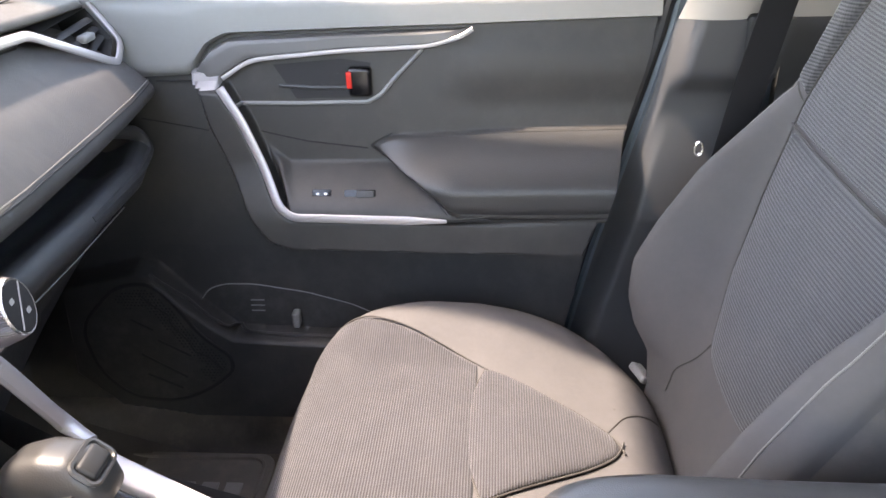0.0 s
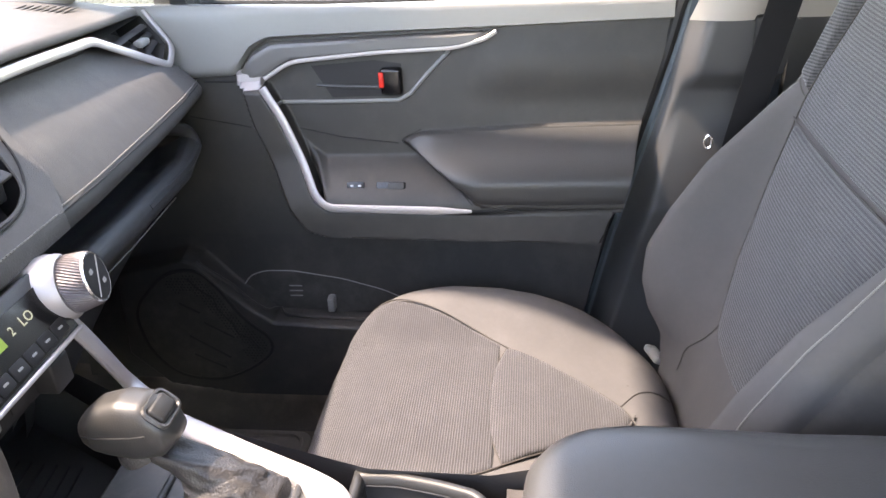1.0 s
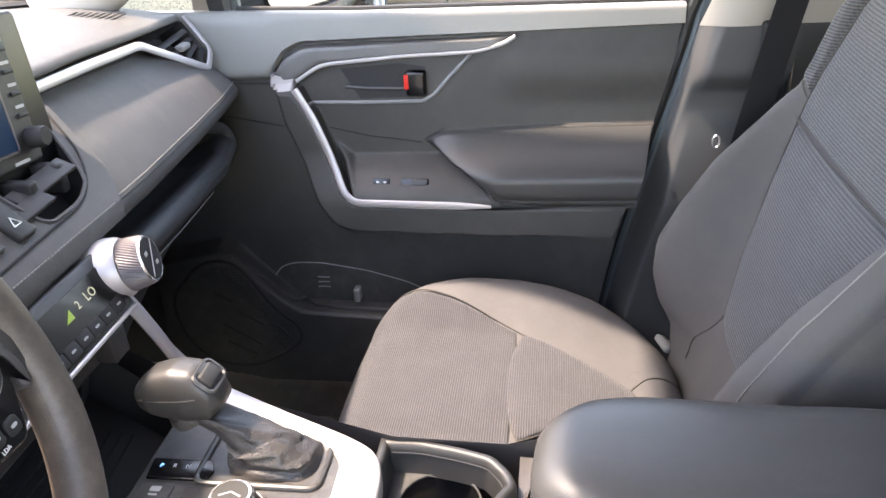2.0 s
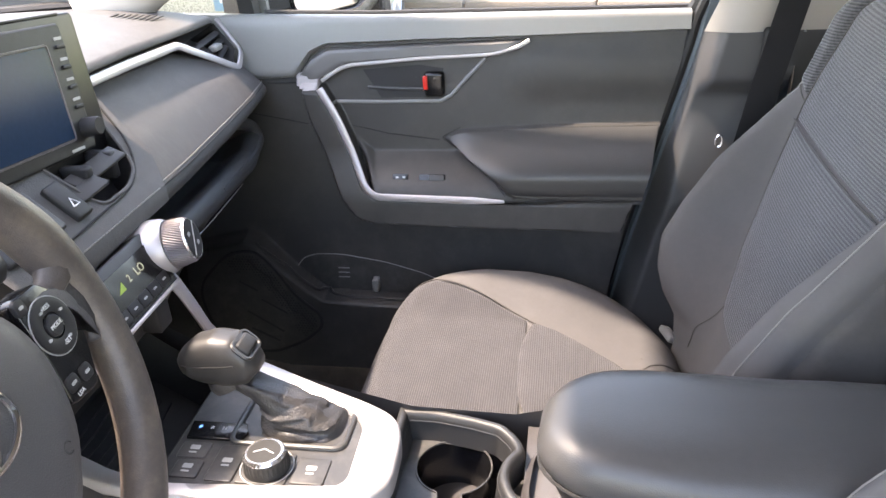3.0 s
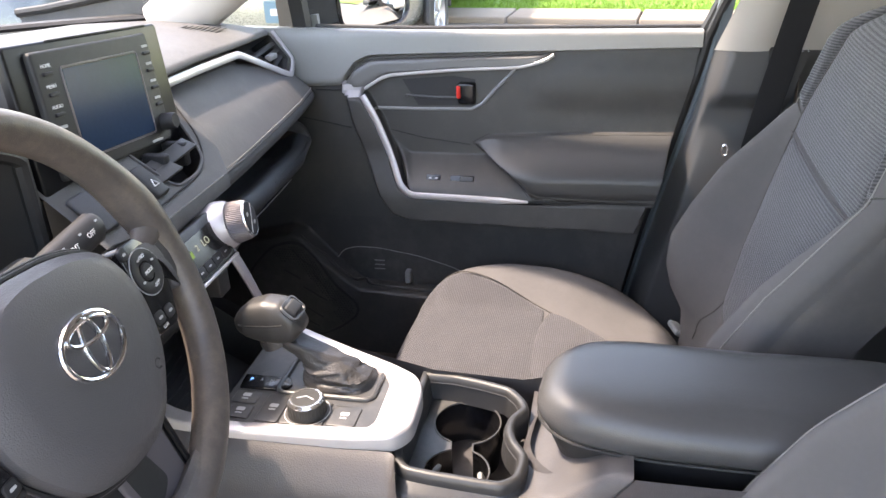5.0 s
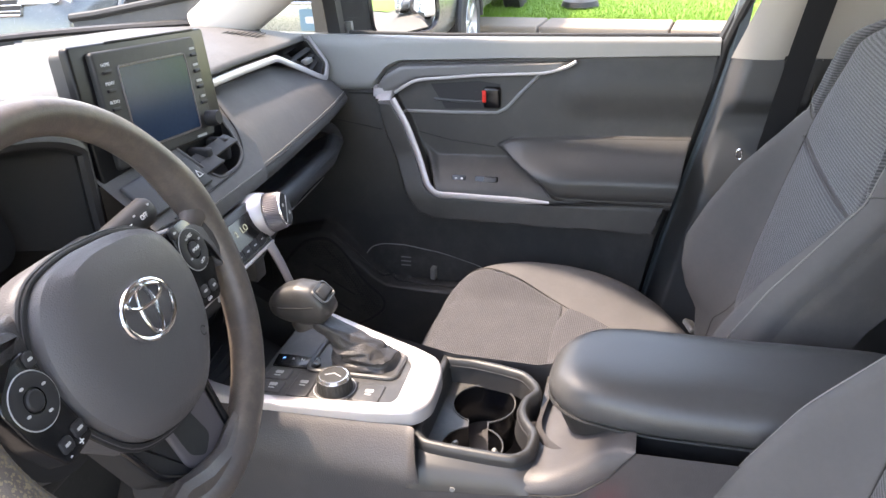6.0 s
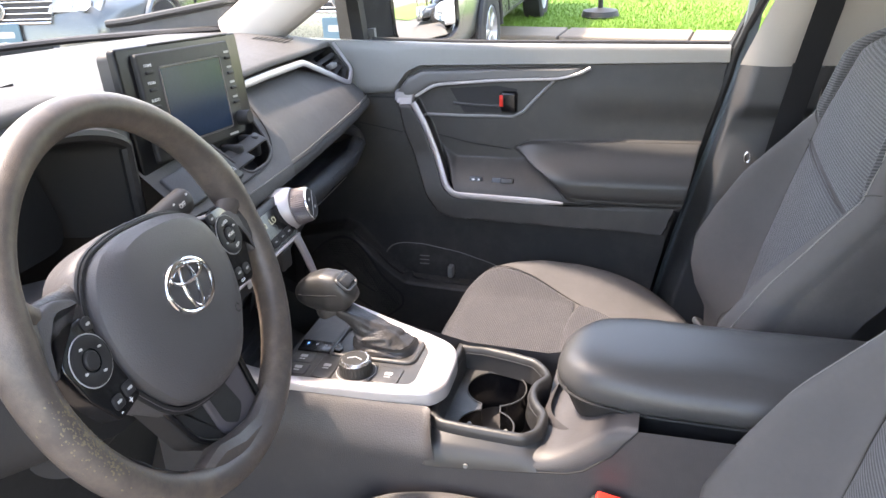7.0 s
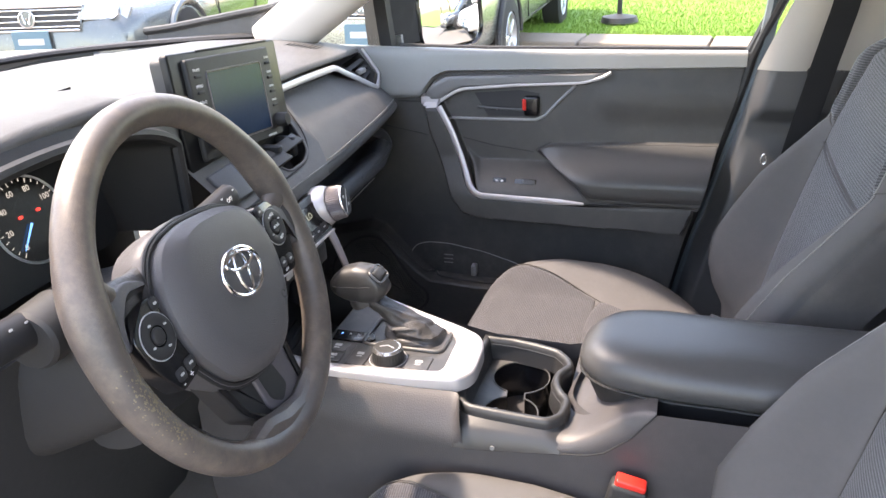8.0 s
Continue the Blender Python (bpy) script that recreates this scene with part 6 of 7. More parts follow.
def seat(name, label, place, centre, raise_by=0.0, narrow=1.0, cloth="cloth"):
    s = thing(name, place, label, "car seat", group="front seats")
    up = Matrix.Translation((0, centre, 0))
    cu = Matrix.Translation((0, centre, raise_by)) @ Matrix.Diagonal((1, narrow, 1, 1))
    pts, faces = [], []
    rings = []
    scales = [0.02, 0.2, 0.4, 0.55, 0.68, 0.78, 0.85, 0.90, 0.94, 0.97, 0.99, 1.0]
    for q in scales:
        rings.append([(0.06 + (x - 0.06) * q, v * q, cushion_z(0.06 + (x - 0.06) * q, v * q)) for x, v in SEAT_POLY])
    zlow = rings[-1]
    for k, dz in enumerate((0.02, 0.06, 0.11, 0.16)):
        rings.append([(0.06 + (x - 0.06) * (1.01 - 0.02 * k), v * (1.012 - 0.012 * k), z0[2] - dz) for (x, v), z0 in zip(SEAT_POLY, zlow)])
    part("cushion", xf(loft(rings), cu), cloth, s, "smooth grey-brown cloth bolsters", 80)
    seam_l = [(-0.172, 0.196), (-0.140, 0.210), (-0.098, 0.203), (-0.056, 0.190), (0.009, 0.158), (0.064, 0.124)]
    seam_r = [(x, -y) for x, y in seam_l]
    part("front_insert", xf(cushion_panel(seam_l, seam_r, 60, 70, 0.003, 0.005), cu), "rib_x", s, "ribbed grey cloth panel", 80)
    rear_l = [(0.072, 0.118), (0.138, 0.081), (0.198, 0.044), (0.230, 0.016), (0.240, -0.010)]
    c1 = [(0.072, 0.118), (0.055, 0.066), (0.047, 0.0), (0.055, -0.066), (0.072, -0.118)]
    c2 = [(0.073, 0.117), (0.138, 0.081), (0.198, 0.044), (0.230, 0.018), (0.238, 0.0), (0.230, -0.018), (0.198, -0.044), (0.138, -0.081), (0.073, -0.117)]
    part("rear_insert", xf(cushion_panel(c1, c2, 60, 40, 0.003, 0.007), cu), "rib_x", s, "ribbed cloth panel with a curved seam", 80)
    for nm, ln in (("insert_seam", seam_l + rear_l), ("insert_seam", [(x, -y) for x, y in seam_l + rear_l]), ("cross_seam", c1)):
        pts = resample(soften([(x, y, 0) for x, y in ln], 0.03), 60)
        part(nm, xf(tube([(p.x, p.y, cushion_z(p.x, p.y) + 0.0030) for p in pts], 0.0013, 6), cu), "crease", s)
    pts = resample(soften([(0.222, 0.026, 0), (0.246, 0.060, 0), (0.268, 0.072, 0), (0.296, 0.078, 0)], 0.02), 16)
    part("tuck_seam", xf(tube([(p.x, p.y, cushion_z(p.x, p.y) + 0.0004) for p in pts], 0.0012, 6), cu), "crease", s)
    # backrest
    rings = []
    for w in lin(-0.05, 0.62, 60):
        hw = half_width(w)
        ring_pts = []
        for i in range(61):
            v = hw * math.sin(math.pi / 2 * (i / 30 - 1))
            e = max(0.0, 1 - (v / hw) ** 2)
            ring_pts.append(back_pt(v, w, back_surf(v, w)))
        for i in range(14):
            a = math.pi * (i + 1) / 15
            ring_pts.append(back_pt(hw * math.cos(a) * 0.99, w, -0.040 - 0.075 * math.sin(a)))
        rings.append(ring_pts)
    part("backrest", xf(loft(rings), up), "clean_cloth", s, "smooth grey cloth backrest", 80)

    def panel(left, right, nu, nv, mat, nm, lab):
        a, b = resample([(v, w, 0) for v, w in left], nu), resample([(v, w, 0) for v, w in right], nu)

        def fn(i, j):
            p = a[i].lerp(b[i], j / (nv - 1))
            e = min(i, nu - 1 - i) / (nu - 1), min(j, nv - 1 - j) / (nv - 1)
            rise = 0.006 * (1 - math.exp(-14 * e[0])) * (1 - math.exp(-14 * e[1]))
            return back_pt(p.x, p.y, back_surf(p.x, p.y) + (0.003 if min(e) > 0.004 else -0.004) + rise)
        part(nm, xf(sheet(fn, range(nu), range(nv)), up), mat, s, lab, 80)
    low = [(0.000, 0.099), (0.050, 0.102), (0.082, 0.106), (0.095, 0.114)] + [(insert_edge(w), w) for w in (0.15, 0.19, 0.24, 0.29, 0.33, 0.372)]
    panel(low, [(-v, w) for v, w in low], 60, 60, "rib_z", "back_insert", "ribbed blue-grey cloth panel")
    top = [(insert_edge(w), w) for w in (0.374, 0.40, 0.42, 0.445, 0.48, 0.52, 0.56, 0.60)]
    panel(top, [(-v, w) for v, w in top], 40, 60, "rib_z", "shoulder_insert", "ribbed cloth shoulder panel")
    for sg in (-1, 1):
        wing = [(sg * half_width(w) * 0.93, w) for w in lin(0.425, 0.60, 8)]
        panel([(sg * (insert_edge(w) + 0.004), w) for w in lin(0.408, 0.60, 8)], wing, 40, 16, "rib_z", "shoulder_wing", "ribbed cloth wing")
    for sg in (-1, 1):
        pts = resample(soften([(sg * v, w, 0) for v, w in low + top], 0.012), 70)
        part("back_seam", xf(tube([back_pt(p.x, p.y, back_surf(p.x, p.y) + 0.0030) for p in pts], 0.0011, 6), up), "crease", s)
        pts = resample(soften([(sg * 0.095, 0.113, 0), (sg * 0.104, 0.078, 0), (sg * 0.128, 0.032, 0), (sg * 0.130, 0.000, 0)], 0.02), 20)
        part("tuck_seam", xf(tube([back_pt(p.x, p.y, back_surf(p.x, p.y) + 0.0004) for p in pts], 0.0011, 6), up), "crease", s)
        pts = resample([(sg * insert_edge(0.400), 0.400, 0), (sg * 0.196, 0.414, 0), (sg * 0.214, 0.430, 0)], 12)
        part("tip_seam", xf(tube([back_pt(p.x, p.y, back_surf(p.x, p.y) + 0.0008) for p in pts], 0.0011, 6), up), "crease", s)
        pts = [(sg * half_width(w) * 0.925, w) for w in lin(-0.03, 0.57, 50)]
        part("side_piping", xf(tube([back_pt(v, w, back_surf(v, w) + 0.0004) for v, w in pts], 0.0011, 6), up), "thread", s, "pale stitched edge")
    part("yoke_seam", xf(tube([back_pt(v, 0.3735 + 0.004 * (v / 0.17) ** 4, back_surf(v, 0.373) + 0.0080) for v in lin(-0.172, 0.172, 30)], 0.0012, 6), up), "crease", s)
    for sg in (-1, 1):
        def flank(u, t, sg=sg):
            w = -0.01 + 0.58 * u
            v = half_width(w) * (0.93 + 0.085 * smooth01(t * 2.2))
            return back_pt(sg * v, w, back_surf(sg * half_width(w) * 0.925, w) - 0.001 - 0.115 * t)
        part("side_panel", xf(sheet(flank, lin(0, 1, 40), lin(0, 1, 12)), up), "side_cloth", s, "darker cloth side panel", 70)
    part("seat_frame", xf(rbox(0.07, 0, 0.50, 0.40, 0.44, 0.11, 0.02), up), "black", s, "black seat base")
    for sx in (-1, 1):
        part("seat_rail", xf(rbox(0.06, sx * 0.19, 0.425, 0.5, 0.035, 0.05, 0.006), up), "black", s)
    return s


seat("passenger_seat", "grey cloth passenger seat with ribbed panels and dusty cushion", (0.1, YC, 0.40), YC)
seat("driver_seat", "grey cloth driver's seat beside the console", (0.1, 0.022, 0.40), 0.022, 0.040, 0.78, "clean_cloth")

# belt, buckles
buckle = thing("belt_buckle", (0.16, 0.205, 0.72), "red and black seat belt buckle beside the driver's seat", "buckle")
part("buckle_body", xf(rbox(0, 0, 0, 0.045, 0.024, 0.075, 0.006), pose(0.166, 0.205, 0.782, 0, 12, 0)), "black", buckle)
part("buckle_button", xf(rbox(0, 0, 0, 0.036, 0.018, 0.012, 0.003), pose(0.174, 0.205, 0.820, 0, 12, 0)), "red", buckle, "red release button")
part("buckle_strap", tube([(0.158, 0.205, 0.755), (0.15, 0.205, 0.66), (0.15, 0.20, 0.45)], 0.010, 8, flat=0.4), "web", buckle)
fold = thing("seat_buckle", (0.285, 0.915, 0.655), "pale plastic seat fitting in the cushion fold", "fitting")
part("fitting", xf(rbox(0, 0, 0, 0.020, 0.042, 0.012, 0.004), pose(0.292, 0.902, 0.664, 0, 25, 18)), "belt", fold)
belt = thing("seat_belt", (0.37, 0.99, 0.95), "black webbing seat belt hanging along the pillar", "seat belt")
bl = resample([(0.480, 1.010, 1.44), (0.452, 1.000, 1.244), (0.434, 1.00, 1.155), (0.416, 1.0, 1.06), (0.400, 0.995, 0.975), (0.37, 0.985, 0.80)], 40)
part("webbing", loft([[p + Vector((-0.023, -0.003, 0.004)), p + Vector((0.021, 0.004, -0.004)), p + Vector((0.021, 0.0055, -0.004)), p + Vector((-0.023, -0.0015, 0.004))] for p in bl]), "web", belt)
part("belt_loop", tube([(0.345 + 0.005 * math.cos(a), 0.952, 0.985 + 0.009 * math.sin(a)) for a in lin(0, 2 * math.pi, 24)], 0.0018, 8), "chrome", belt, "pale belt guide loop")


# ---- car shell ----
def board(name, pts, material, label="", thick=0.02, category="trim", kind="structure"):
    """A flat panel with thickness."""
    p = [Vector(q) for q in pts]
    nrm = (p[1] - p[0]).cross(p[2] - p[0]).normalized() * thick
    ob = part(name, loft([p, [q + nrm for q in p]]), material)
    return tagged(ob, label or name.replace("_", " "), category, kind=kind)


floor = tagged(part("floor", sheet(lambda u, v: (-1.15 + 3.2 * u, -0.36 + 1.45 * v, 0.395 + 0.10 * smooth01((0.25 - u) / 0.2)), lin(0, 1, 30), lin(0, 1, 10)), "carpet"), "dusty dark carpeted car floor", "floor", kind="structure")
sill = tagged(part("sill", sheet(lambda u, v: (-0.90 + 1.25 * u, 1.000 + 0.140 * v, 0.402 + 0.062 * smooth01(v / 0.38) + 0.035 * smooth01((v - 0.5) / 0.5) - 0.004 * math.sin(9 * u)), lin(0, 1, 40), lin(0, 1, 14)), "sill"), "scuffed black door sill", "sill", kind="structure")
matt = thing("floor_mat", (-0.35, 0.75, 0.41), "dusty brown-black floor mat with pale raised lettering", "floor mat")
mo = [(x - 0.52, y + 0.765) for x, y in rounded(0.46, 0.46, 0.03, 6)]
part("mat_pad", slab(mo, 0.402, 0.412, None, 0.004), "mat", matt)
part("mat_edge", tube([(x, y, 0.414) for x, y in [(x - 0.52, y + 0.765) for x, y in rounded(0.43, 0.43, 0.025, 6)]], 0.004, 6, True), "mat", matt)
for k in range(3):
    part("mat_lettering", rbox(-0.424 + 0.040 * k, 0.908, 0.4135, 0.028, 0.026, 0.004, 0.001), "lettering", matt, "pale raised bar of lettering")

# pillars
bp = [(0.310, 0.60), (0.335, 0.60)]
pil = thing("b_pillar", (0.36, 1.08, 0.45), "door pillar, dark plastic below and beige above", "pillar", "structure")


def pillar_fn(u, v):
    z = 0.44 + 0.688 * v
    x = door_edge(z) + 0.019 + 0.004 * smooth01((1.10 - z) / 0.1) + 0.15 * u
    proud = float(np.interp(z, [0.44, 0.60, 0.80, 0.845, 0.862, 0.90, 1.00, 1.025, 1.052, 1.062, 1.13], [0.030, 0.036, 0.036, 0.036, 0.026, 0.017, 0.0, 0.0, 0.022, 0.024, 0.022]))
    y = 1.076 - 0.012 * smooth01(u / 0.10) - proud * smooth01((u - 0.06) / 0.16)
    return (x, y + (0.03 if u > 0.999 else 0), z)


part("lower_trim", sheet(pillar_fn, lin(0, 1, 40), lin(0, 1, 110)), "pillar", pil, "dark pillar trim with a moulded step", 60)
part("upper_trim", sheet(lambda u, v: (0.324 + 0.165 * v + (0.270 - 0.02 * v) * u, 1.056 - 0.014 * math.sin(math.pi * min(1, u * 2.4)) - 0.10 * v ** 1.5, 1.128 + 0.43 * v), lin(0, 1, 36), lin(0, 1, 20)), "beige", pil, "beige upper pillar trim", 60)
part("belt_slot", rbox(0.428, 1.050, 1.10, 0.035, 0.03, 0.07, 0.006), "rubber", pil)
part("door_seal", tube(resample([(door_edge(z) + 0.006, 1.085, z) for z in lin(0.45, 1.14, 20)] + [(0.335, 1.075, 1.20), (0.40, 1.04, 1.36), (0.45, 0.99, 1.50)], 60), 0.0085, 8), "rubber", pil, "black rubber door seal")
def jamb(z):
    """A cut through the painted door jamb at a height."""
    lean = 0.10 * (z - 1.14) if z > 1.14 else 0.0
    x, back = door_edge(z) + lean, (0.12 * (z - 1.14) if z > 1.14 else 0.0)
    return [(x + 0.009, 1.100 - back, z), (x + 0.010, 1.084 - back, z), (x + 0.018, 1.0755 - back, z), (x + 0.034, 1.0785 - back, z)]


part("painted_edge", loft([jamb(z) for z in lin(0.45, 1.40, 60)], False), "paint", pil, "grey-blue painted door jamb")
board("wall_pillar", [(0.10, 1.125, 0.38), (0.52, 1.125, 0.38), (0.52, 1.125, 1.15), (0.30, 1.125, 1.15)], "paint", "grey-blue body side behind the pillar", 0.02, "wall")
apil = thing("a_pillar", (-0.75, 1.05, 1.16), "beige windscreen pillar trim", "pillar", "structure")
a0, a1 = Vector((-0.70, 1.055, 1.165)), Vector((-0.08, 0.93, 1.56))
part("pillar_trim", loft([[a0.lerp(a1, t) + Vector((-0.031 * math.cos(a), 0.034 * math.sin(a), 0.048 * math.cos(a))) for a in lin(0, 2 * math.pi * 15 / 16, 16)] for t in lin(0, 1, 12)]), "beige", apil, "", 60)
apil2 = thing("a_pillar", (-0.75, -0.32, 1.16), "beige windscreen pillar trim by the driver's door", "pillar", "structure")
b0, b1 = Vector((-0.92, -0.345, 1.165)), Vector((-0.20, -0.20, 1.56))
part("pillar_trim", loft([[b0.lerp(b1, t) + Vector((0.045 * math.cos(a), -0.036 * math.sin(a), 0.030 * math.cos(a))) for a in lin(0, 2 * math.pi * 15 / 16, 16)] for t in lin(0, 1, 12)]), "beige", apil2, "", 60)
# windscreen, wiper shelf and hood
wind = thing("windscreen", (-1.1, 0.365, 1.19), "clear sloping windscreen with a black lower band", "windscreen", "structure")
ws_y = lin(-0.36, 1.09, 24)


def base_x(y):
    return -1.20 + 0.55 * (abs(y - 0.365) / 0.73) ** 4


g = part("windscreen_glass", sheet(lambda y, t: (base_x(y) + (-0.22 + 0.06 * ((y - 0.365) / 0.7) ** 2 - base_x(y)) * t, y + (0.365 - y) * 0.12 * t, 1.185 + 0.395 * t + 0.02 * math.sin(math.pi * t)), ws_y, lin(0, 1, 8)), "clear", wind)
g.visible_shadow = False
part("lower_band", tube([(base_x(y) + 0.012, y, 1.190) for y in lin(-0.36, 1.09, 60)], 0.013, 8, flat=0.6), "rubber", wind, "black band at the glass's foot")
part("side_band", tube([(-1.02, 1.060, 1.200), (-0.955, 1.062, 1.207), (-0.688, 1.060, 1.250), (-0.612, 1.052, 1.268), (-0.20, 0.96, 1.54)], 0.009, 8), "rubber", wind, "black edge of the glass along the pillar")
frit = [Vector((-1.02, 1.060, 1.200)), Vector((-0.955, 1.062, 1.207)), Vector((-0.82, 1.062, 1.229)), Vector((-0.688, 1.060, 1.250)), Vector((-0.60, 1.052, 1.270))]
part("corner_frit", loft([[p, p + Vector((0.03, -0.012, -0.075))] for p in frit], False, False), "dash", wind, "grey apron at the corner of the glass")
part("wiper_arm", tube([(-1.235, 0.05, 1.20), (-1.21, 0.35, 1.212), (-1.17, 0.62, 1.208)], 0.006, 6), "rubber", wind)
# Bonnet, its overexposed sunlight put into the near-white colour.
tagged(part("bonnet", sheet(lambda u, v: (-1.26 - 0.95 * v, -0.42 + 1.57 * u, 1.172 - 0.08 * v ** 1.6 - 0.03 * (2 * u - 1) ** 6 - 0.02 * (v > 0.99)), lin(0, 1, 24), lin(0, 1, 16)), "hood"), "car bonnet, sun glare put into its pale paint", "bonnet", kind="structure")
part("bonnet_side", ([(-1.24, 1.15, 1.135), (-2.19, 1.15, 1.06), (-2.19, 1.15, 0.35), (-1.24, 1.15, 0.35)], [(0, 1, 2, 3)]), "paint", wind)
# unseen roof rail added over the door to block sun; cowl before the windscreen
rail_pts = resample([(-0.57, 1.092, 1.275), (-0.46, 1.080, 1.350), (-0.30, 1.055, 1.468), (-0.14, 1.035, 1.565), (0.20, 1.025, 1.600), (2.1, 1.025, 1.615)], 30)
tagged(part("roof_rail", loft([[p + Vector((0, -0.045, -0.012)), p + Vector((0, 0.045, -0.020)), p + Vector((-0.012, 0.040, 0.025)), p + Vector((-0.012, -0.045, 0.030))] for p in rail_pts]), "paint"), "unseen painted roof rail, added to shade the door", "roof rail", kind="structure")
# Cowl, nearly all hidden, added to stop light leaking into the footwell.
board("cowl", [(-1.30, -0.42, 1.120), (-0.68, -0.42, 1.120), (-0.68, 1.16, 1.120), (-1.30, 1.16, 1.120)], "black", "mostly hidden black cowl under the windscreen's foot, blocks light", 0.010, "cowl")
# roof and rear, out of sight
board("ceiling", [(-0.22, -0.28, 1.585), (2.1, -0.28, 1.60), (2.1, 1.01, 1.60), (-0.22, 1.01, 1.585)], "headliner", "pale felt headliner", 0.03, "ceiling")
board("wall_rear", [(2.05, -0.36, 0.40), (2.05, 1.09, 0.40), (2.05, 1.09, 1.18), (2.05, -0.36, 1.18)], "pillar", "dark rear wall of the cabin", 0.02, "wall")
board("wall_right", [(0.47, 1.09, 0.40), (2.05, 1.09, 0.40), (2.05, 1.09, 1.14), (0.47, 1.09, 1.14)], "pillar", "dark rear door lining", 0.02, "wall")
board("wall_left", [(0.50, -0.36, 0.40), (2.05, -0.36, 0.40), (2.05, -0.36, 1.14), (0.50, -0.36, 1.14)], "pillar", "dark rear door lining", 0.02, "wall")
board("pillar_left", [(0.42, -0.36, 0.40), (0.54, -0.36, 0.40), (0.62, -0.27, 1.58), (0.50, -0.27, 1.58)], "beige", "beige door pillar by the driver", 0.03, "pillar")
board("kick_panel", [(-1.15, -0.36, 0.40), (-0.55, -0.36, 0.40), (-0.55, -0.36, 1.16), (-1.15, -0.36, 1.16)], "knee", "dark kick panel", 0.02, "wall")
board("kick_panel", [(-1.15, 1.12, 0.40), (-0.65, 1.12, 0.40), (-0.65, 1.12, 1.04), (-1.15, 1.12, 1.04)], "dash_low", "dark kick panel", 0.02, "wall")
for nm, pts in (("rear_window", [(0.52, 1.09, 1.14), (2.03, 1.09, 1.14), (2.03, 1.00, 1.58), (0.56, 1.00, 1.58)]), ("rear_window", [(0.56, -0.36, 1.14), (2.03, -0.36, 1.14), (2.03, -0.27, 1.58), (0.64, -0.27, 1.58)]), ("tailgate_window", [(2.05, -0.33, 1.18), (2.05, 1.06, 1.18), (2.05, 0.98, 1.59), (2.05, -0.25, 1.59)])):
    tagged(part(nm, (pts, [(0, 1, 2, 3)]), "tint"), "dark privacy glass", "window", kind="structure")
# outer mirror
mirror = thing("side_mirror", (-0.38, 1.27, 1.12), "grey door mirror in a black housing", "mirror")
mn = Vector((0.897, -0.436, 0.068)).normalized()
mu = (Vector((0, 0, 1)) - mn * mn.z).normalized()
mm = axes((-0.345, 1.295, 1.200), mu.cross(mn), mu, mn)
outline = rounded(0.200, 0.138, 0.035, 8)
part("mirror_glass", loft([[mm @ Vector((x * s, y * s, 0.004 - ((x * s) ** 2 + (y * s) ** 2) / 2.6)) for x, y in outline] for s in (1.0, 0.85, 0.7, 0.55, 0.4, 0.25, 0.12, 0.02)]), "mirror", mirror, "slightly domed mirror glass", 80)
part("housing", loft([[mm @ Vector((x * s, y * s, h)) for x, y in rounded(0.225, 0.160, 0.045, 8)] for s, h in ((0.90, -0.004), (0.95, 0.006), (1.0, 0.002), (1.0, -0.02), (0.95, -0.06), (0.7, -0.10), (0.3, -0.115))]), "gloss", mirror, "black mirror housing", 60)
part("inner_cheek", loft([[mm @ Vector((-0.108, z, 0.002)), mm @ Vector((-0.200, z * 0.8, -0.030)), mm @ Vector((-0.190, z * 0.8, -0.090)), mm @ Vector((-0.105, z, -0.060))] for z in (-0.082, 0.082)]), "black", mirror, "dark inner side of the housing")
part("grey_clip", loft([[(-0.452, 1.150, 1.14), (-0.418, 1.150, 1.14), (-0.418, 1.162, 1.14), (-0.452, 1.162, 1.14)], [(-0.450, 1.150, 1.176), (-0.420, 1.150, 1.176), (-0.420, 1.162, 1.176), (-0.450, 1.162, 1.176)]]), "belt", mirror, "grey clip at the mirror's foot")
part("mirror_foot", loft([[(-0.445, 1.135, 1.10), (-0.40, 1.135, 1.10), (-0.40, 1.135, 1.145), (-0.445, 1.135, 1.145)], [(-0.44, 1.27, 1.12), (-0.38, 1.27, 1.12), (-0.38, 1.27, 1.17), (-0.44, 1.27, 1.17)]]), "gloss", mirror)


# ---- outside ----
M["asphalt"] = surf("asphalt", (0.13, 0.115, 0.10), 0.9, grain=0.8, gscale=260, var=0.3, vscale=3, dust=0.3, dustcol=(0.20, 0.17, 0.14))
M["concrete"] = surf("kerb_concrete", (0.23, 0.185, 0.145), 0.9, grain=0.6, gscale=220, var=0.14, vscale=5, dust=0.25, dustcol=(0.30, 0.24, 0.19))
M["lawn"] = surf("lawn_soil", (0.12, 0.23, 0.028), 0.95, grain=0.8, gscale=60, var=0.4, vscale=3)
M["blade"] = surf("grass_blade", (0.14, 0.26, 0.028), 0.7, var=0.2, vscale=4)
M["silverpaint"] = surf("silver_paint", (0.24, 0.25, 0.22), 0.28, metal=0.6, coat=0.5, var=0.04)
M["greypaint"] = surf("grey_paint", (0.12, 0.13, 0.13), 0.25, metal=0.4, coat=0.7, var=0.05)
M["whitepaint"] = surf("white_paint", (0.78, 0.78, 0.77), 0.25, coat=0.6, var=0.03)
M["darkpaint"] = surf("dark_paint", (0.03, 0.035, 0.04), 0.2, coat=0.8, var=0.05)
M["carglass"] = surf("tinted_car_glass", (0.02, 0.024, 0.026), 0.05, coat=0.8, var=0.1)
M["tyre"] = surf("tyre_rubber", (0.018, 0.018, 0.018), 0.85, grain=0.5, gscale=200, var=0.2)
